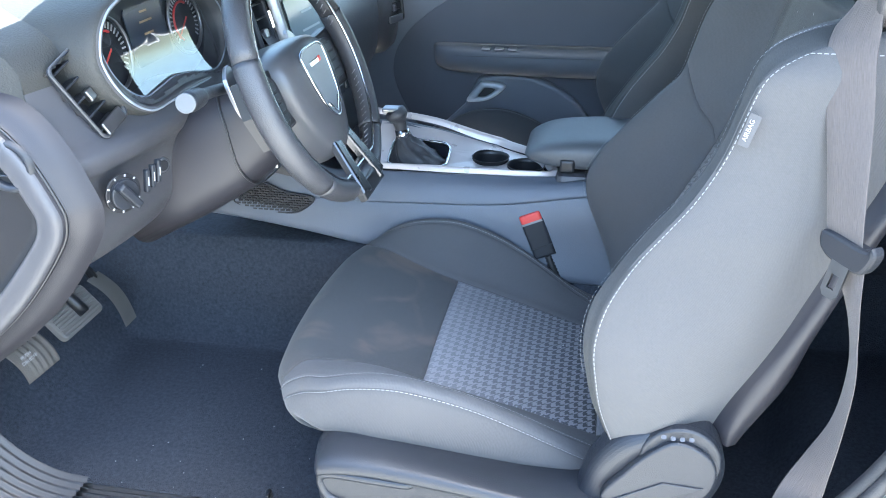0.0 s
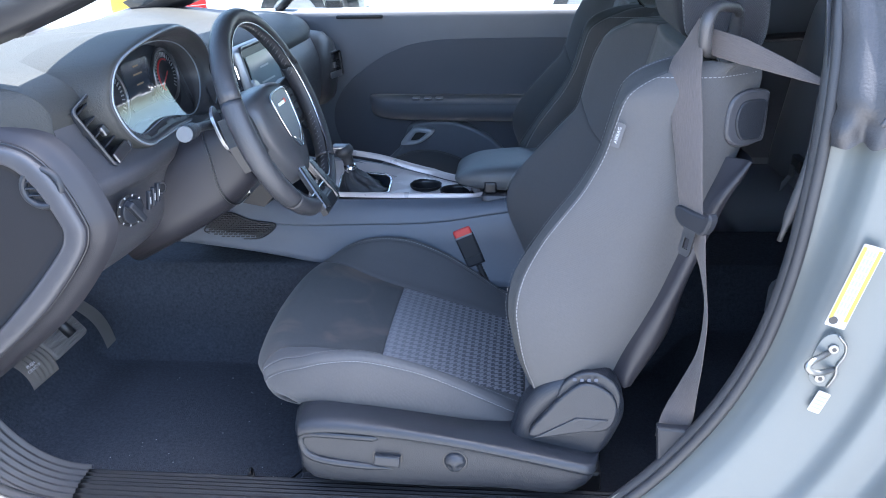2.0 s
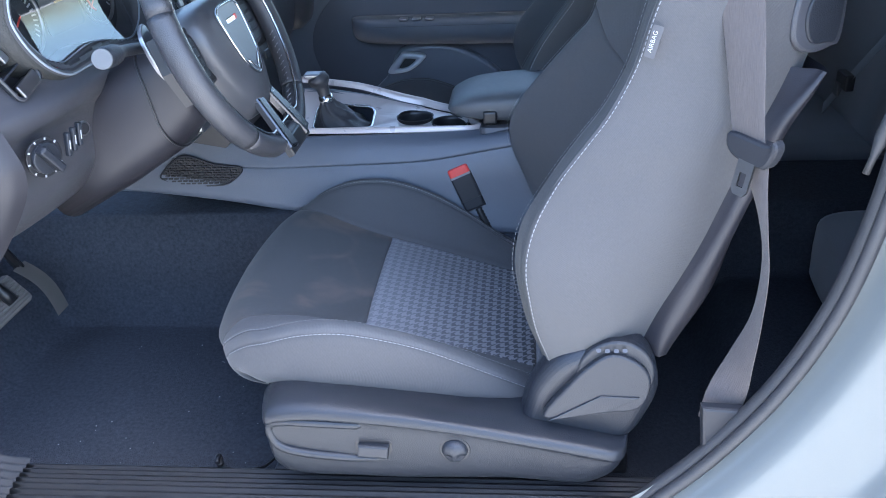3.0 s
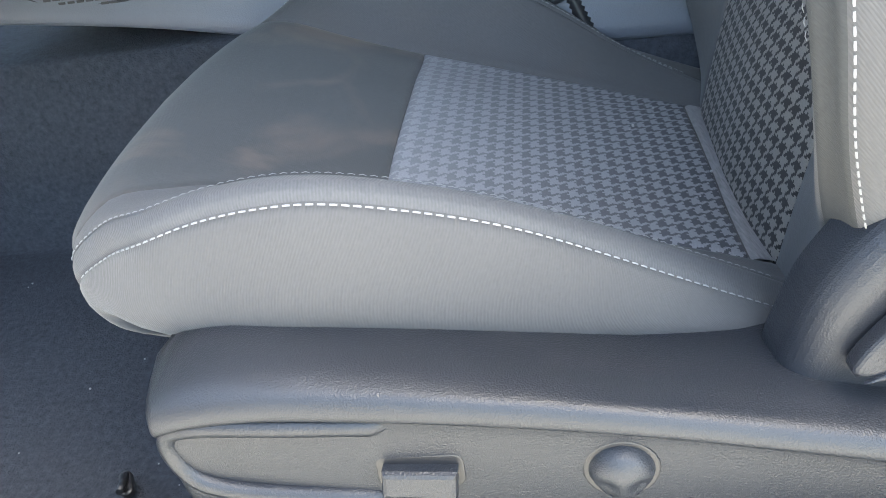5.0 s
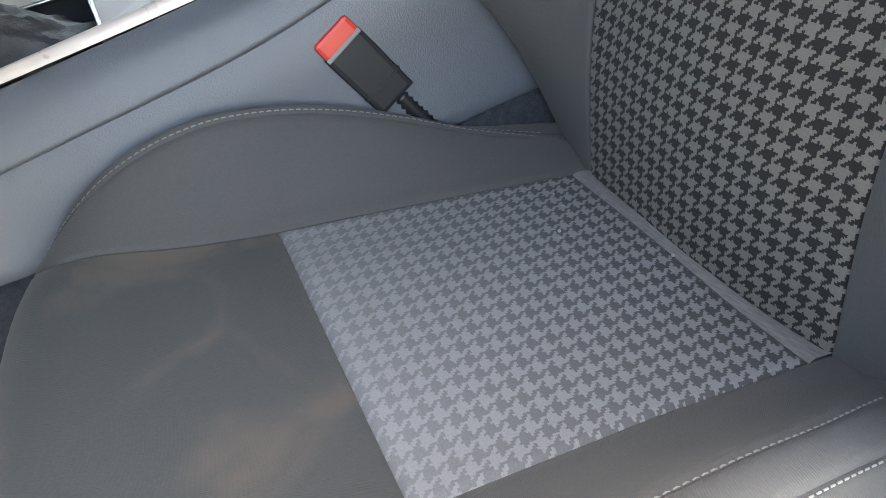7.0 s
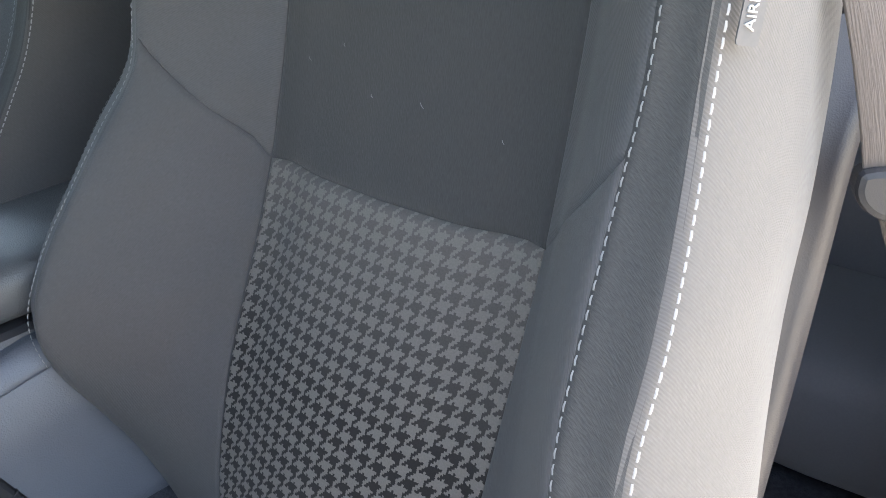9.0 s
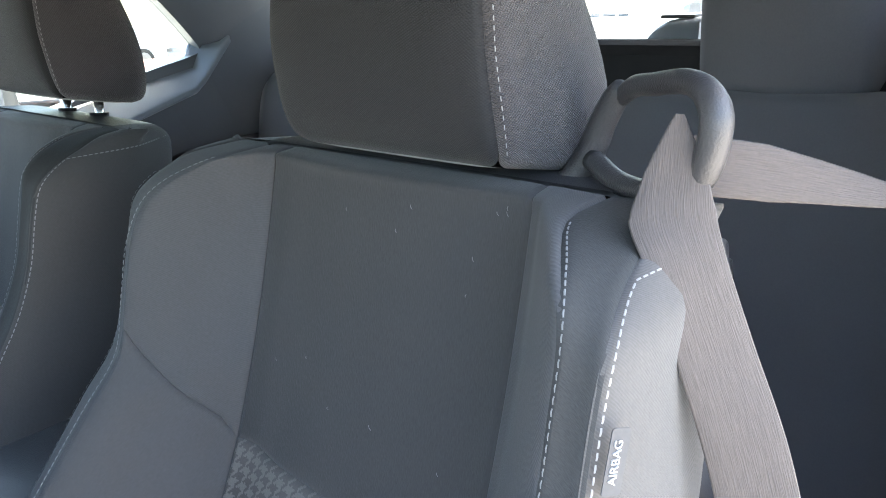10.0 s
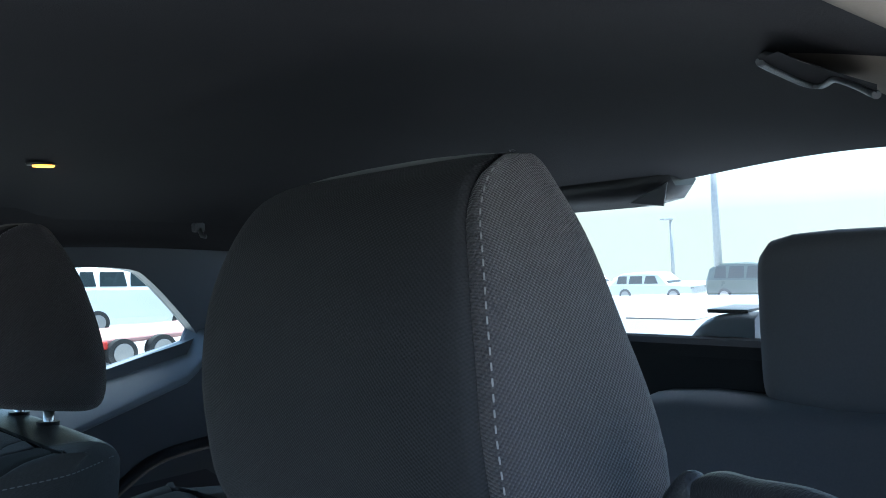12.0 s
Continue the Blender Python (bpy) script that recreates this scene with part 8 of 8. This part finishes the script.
TRAILER_RED = material("faded red trailer paint", (0.50, 0.27, 0.25), 0.6, wear=0.4)
RED_MESH = material("red coated metal", (0.48, 0.035, 0.035), 0.5, wear=0.2)
CONCRETE = material("pale concrete", (0.42, 0.40, 0.37), 0.85, var=0.15, scale=1.5, bump=0.3, bump_scale=80)
POLE = material("galvanised pole", (0.40, 0.40, 0.40), 0.5, 0.3)

def ground_z(x, y):
    """The car park falls gently away behind the car and to its far side."""
    return -0.057 * max(0.0, min(x, 900.0) - 3.0) - 0.0147 * max(0.0, min(y, 60.0) - 4.0) * max(0.0, min(1.0, 1.6 - x / 20))


gx = [-900, -200, -60, -20, 0, 3, 8, 20, 40, 60, 200, 900]
P = [[(x, y, ground_z(x, y)) for y in gx] for x in gx]
sheet("ground", P, ASPHALT, "sun-bleached grey asphalt car park", "ground", flip=True)


def build_suv(paint, label, m, group, long=4.7, high=1.75, belt=0.60):
    car = thing("parked_car", label, "car", group)
    L, W = long / 2, 0.92
    def ringx(x, zb, zs, zr, w, wr):
        return [(x, -w * 0.96, zb), (x, -w, zb + 0.2), (x, -w, zs - 0.05), (x, -w * 0.97, zs), (x, -wr, zr - 0.06), (x, -wr * 0.9, zr), (x, wr * 0.9, zr), (x, wr, zr - 0.06), (x, w * 0.97, zs), (x, w, zs - 0.05), (x, w, zb + 0.2), (x, w * 0.96, zb)]
    zs = high * belt
    secs = [(-L, 0.45, zs * 0.86, zs * 0.88, 0.78, 0.70), (-L + 0.12, 0.32, zs * 0.92, zs * 0.95, 0.9, 0.76), (-L + 0.9, 0.28, zs * 0.97, zs, W, 0.82), (-L + 1.25, 0.28, zs, zs + 0.02, W, 0.84), (-L + 1.85, 0.28, zs, high - 0.05, W, 0.70), (-L + 2.6, 0.28, zs, high, W, 0.70), (L - 0.7, 0.28, zs, high - 0.03, W, 0.69), (L - 0.12, 0.30, zs, high - 0.25, 0.90, 0.68), (L, 0.42, zs * 0.95, zs * 1.1, 0.84, 0.66)]
    bm = bmesh.new()
    loft_rings(bm, [ringx(*s) for s in secs])
    for f in bm.faces:
        f.smooth = False
    body = part("body", bm, paint, car)
    for sy in (-1, 1):
        for x0, x1 in ((-L + 1.75, -L + 2.55), (-L + 2.65, -L + 3.45), (-L + 3.55, L - 0.45)):
            bm = bmesh.new()
            zt = high - 0.16
            a0 = 0.25 if x0 < -L + 2 else 0.05
            q = [(x0, zs + 0.05), (x1, zs + 0.05), (x1 - 0.05, zt), (x0 + a0, zt)]
            def wy(z):
                return sy * (W * 0.97 + (0.70 - W * 0.97) * (z - zs) / (high - 0.06 - zs) + 0.012)
            vs = [bm.verts.new((x, wy(z), z)) for x, z in q]
            bm.faces.new(vs)
            bmesh.ops.solidify(bm, geom=bm.faces[:], thickness=0.015)
            part("window", bm, WINDOW_DARK, body)
        for wx in (-L + 0.92, L - 0.95):
            mw = Matrix.Translation((wx, sy * (W - 0.10), 0.35)) @ Matrix.Rotation(radians(90), 4, "X")
            bm = bmesh.new()
            rings = [[mw @ Vector((r * math.cos(a), r * math.sin(a), z)) for a in np.linspace(0, 2 * math.pi, 28, endpoint=False)] for r, z in ((0.30, -0.12), (0.35, -0.10), (0.35, 0.10), (0.30, 0.12))]
            loft_rings(bm, rings)
            wh = part("wheel", bm, TYRE, car)
            bm = bmesh.new()
            plate(bm, circle(0.23, 24), Matrix.Translation((wx, sy * (W + 0.018), 0.35)) @ Matrix.Rotation(radians(-90 * sy), 4, "X"), 0.012, 0.005)
            part("rim", bm, SATIN, wh)
        for x, mt in ((-L + 0.06, LABEL_WHITE), (L - 0.07, RED)):
            bm = bmesh.new()
            box(bm, (x - 0.06, sy * 0.66 - 0.16, zs * 0.72), (x + 0.06, sy * 0.66 + 0.16, zs * 0.88), 0.03)
            part("lamp", bm, mt, car)
    bm = bmesh.new()
    for s, x0, x1, z0, z1 in ((0, L - 0.06, L - 0.40, zs + 0.12, high - 0.22), (0, -L + 1.28, -L + 1.80, zs + 0.06, high - 0.13)):
        vs = [bm.verts.new(p) for p in ((x0, -0.70, z0), (x0, 0.70, z0), (x1, 0.60, z1), (x1, -0.60, z1))]
        bm.faces.new(vs)
    bmesh.ops.solidify(bm, geom=bm.faces[:], thickness=0.03)
    part("windscreen", bm, WINDOW_DARK, body)
    car.matrix_world = m
    return car


build_suv(WHITE_CAR, "tall white parked sport utility car behind a red trailer", Matrix.Translation((10.44, 23.9, ground_z(10.44, 23.9))) @ Matrix.Rotation(radians(3.27), 4, "Y") @ Matrix.Rotation(radians(180), 4, "Z"), "parked cars", 4.47, 1.98, 0.68)
# flat red trailer before it
tr = thing("car_trailer", "low red flat car trailer before the white car", "trailer", at=(5.15, 12.6, ground_z(5.15, 12.6)))
bm = bmesh.new()
box(bm, (-3.4, -1.1, 0.36), (3.6, 1.3, 0.45), 0.03)
part("deck", bm, TRAILER_RED, tr)
for x in (0.0, 0.62):
    bm = bmesh.new()
    tube(bm, [(x, -1.25, 0.22), (x, -1.05, 0.22)], 0.22, 24)
    wh = part("wheel", bm, TYRE, tr)
    bm = bmesh.new()
    plate(bm, circle(0.15, 20), Matrix.Translation((x, -1.25, 0.22)) @ Matrix.Rotation(radians(90), 4, "X"), 0.012, 0.004)
    part("rim", bm, SATIN, wh)
for x in (-1.9, -0.28, 1.7, 3.0):
    bm = bmesh.new()
    box(bm, (x - 0.09, -1.16, 0.30), (x + 0.09, -1.10, 0.42), 0.02)
    part("lamp", bm, RED, tr)
bm = bmesh.new()
for x in np.linspace(-3.2, 3.4, 8):
    box(bm, (x - 0.04, -1.13, 0.05), (x + 0.04, -1.09, 0.32), 0.01)
box(bm, (-3.4, -1.14, 0.04), (3.6, -1.08, 0.10), 0.01)
part("side_rail", bm, POLE, tr)
for k, (x, y, a, pm, lb, hh) in enumerate(((37.0, 21.8, 92, WHITE_CAR, "white parked car in the row behind", 1.50), (38.5, 27.2, 88, WHITE_CAR, "white parked car in the row behind", 1.6), (37.5, 16.6, 90, DARK_CAR, "dark green parked van in the row behind", 1.9), (38.0, 11.2, 91, GREY_CAR, "grey parked car in the row behind", 1.6), (38.0, 32.4, 90, GREY_CAR, "grey parked car in the row behind", 1.6), (38.0, 5.8, 90, WHITE_CAR, "white parked car in the row behind", 1.6))):
    build_suv(pm, lb, pose(x, y, ground_z(x, y), 0, 0, a), "parked cars", 4.6, hh)
build_suv(GREY_CAR, "grey parked car beyond the trailer", pose(13.2, 19.2, ground_z(13.2, 19.2), 0, 0, 3), "parked cars", 4.5, 1.6)
# poles
for x, y, h, r in ((37.0, 18.4, 8.0, 0.22), (40.0, 22.6, 4.4, 0.12), (40.0, -12.0, 9.0, 0.16)):
    t = thing("lamp_post", "pale galvanised lamp post behind the parked cars", "lamp post", "lamp posts", at=(x, y, ground_z(x, y)))
    bm = bmesh.new()
    tube(bm, [(0, 0, 0), (0, 0, h)], [r, r * 0.6], 12)
    part("shaft", bm, POLE, t)
    bm = bmesh.new()
    box(bm, (-0.9, -0.14, h - 0.06), (0.1, 0.14, h + 0.06), 0.03)
    part("lamp_head", bm, POLE, t)
# in front: bollard, red litter bin, white van and a pale wall
t = thing("bollard", "yellow painted steel bollard", "bollard", at=(-3.05, 4.85, ground_z(-3, 4.85)))
bm = bmesh.new()
tube(bm, [(0, 0, 0), (0, 0, 1.25), (0, 0, 1.30), (0, 0, 1.33)], [0.085, 0.085, 0.065, 0.02], 20)
part("post", bm, YELLOW, t)
t = thing("litter_bin", "red expanded-metal litter bin", "litter bin", at=(-3.62, 7.68, ground_z(-3.6, 7.7)))
bm = bmesh.new()
tube(bm, [(0, 0, 0.05), (0, 0, 1.15)], [0.28, 0.33], 32)
part("drum", bm, RED_MESH, t)
bm = bmesh.new()
for k in range(14):
    z = 0.15 + 0.07 * k
    r = 0.285 + 0.045 * z
    tube(bm, [(r * math.cos(a), r * math.sin(a), z) for a in np.linspace(0, 2 * math.pi, 32, endpoint=False)], 0.008, 5, closed=True)
part("mesh_band", bm, RED_MESH, t)
build_suv(WHITE_CAR, "white parked van beyond the windscreen", pose(-7.4, 6.6, ground_z(-7.4, 6.6), 0, 0, 40), "parked cars", 5.2, 2.2)
build_suv(WHITE_CAR, "white parked van beyond the passenger window", pose(-0.6, 7.2, ground_z(-0.6, 7.2), 0, 0, 3), "parked cars", 4.7, 2.1)
bm = bmesh.new()
box(bm, (-22, 24.0, -0.6), (1, 24.4, 4.5), 0.03)
solid("shop_wall", bm, CONCRETE, "pale rendered building wall beyond the car park", "building", kind="structure")
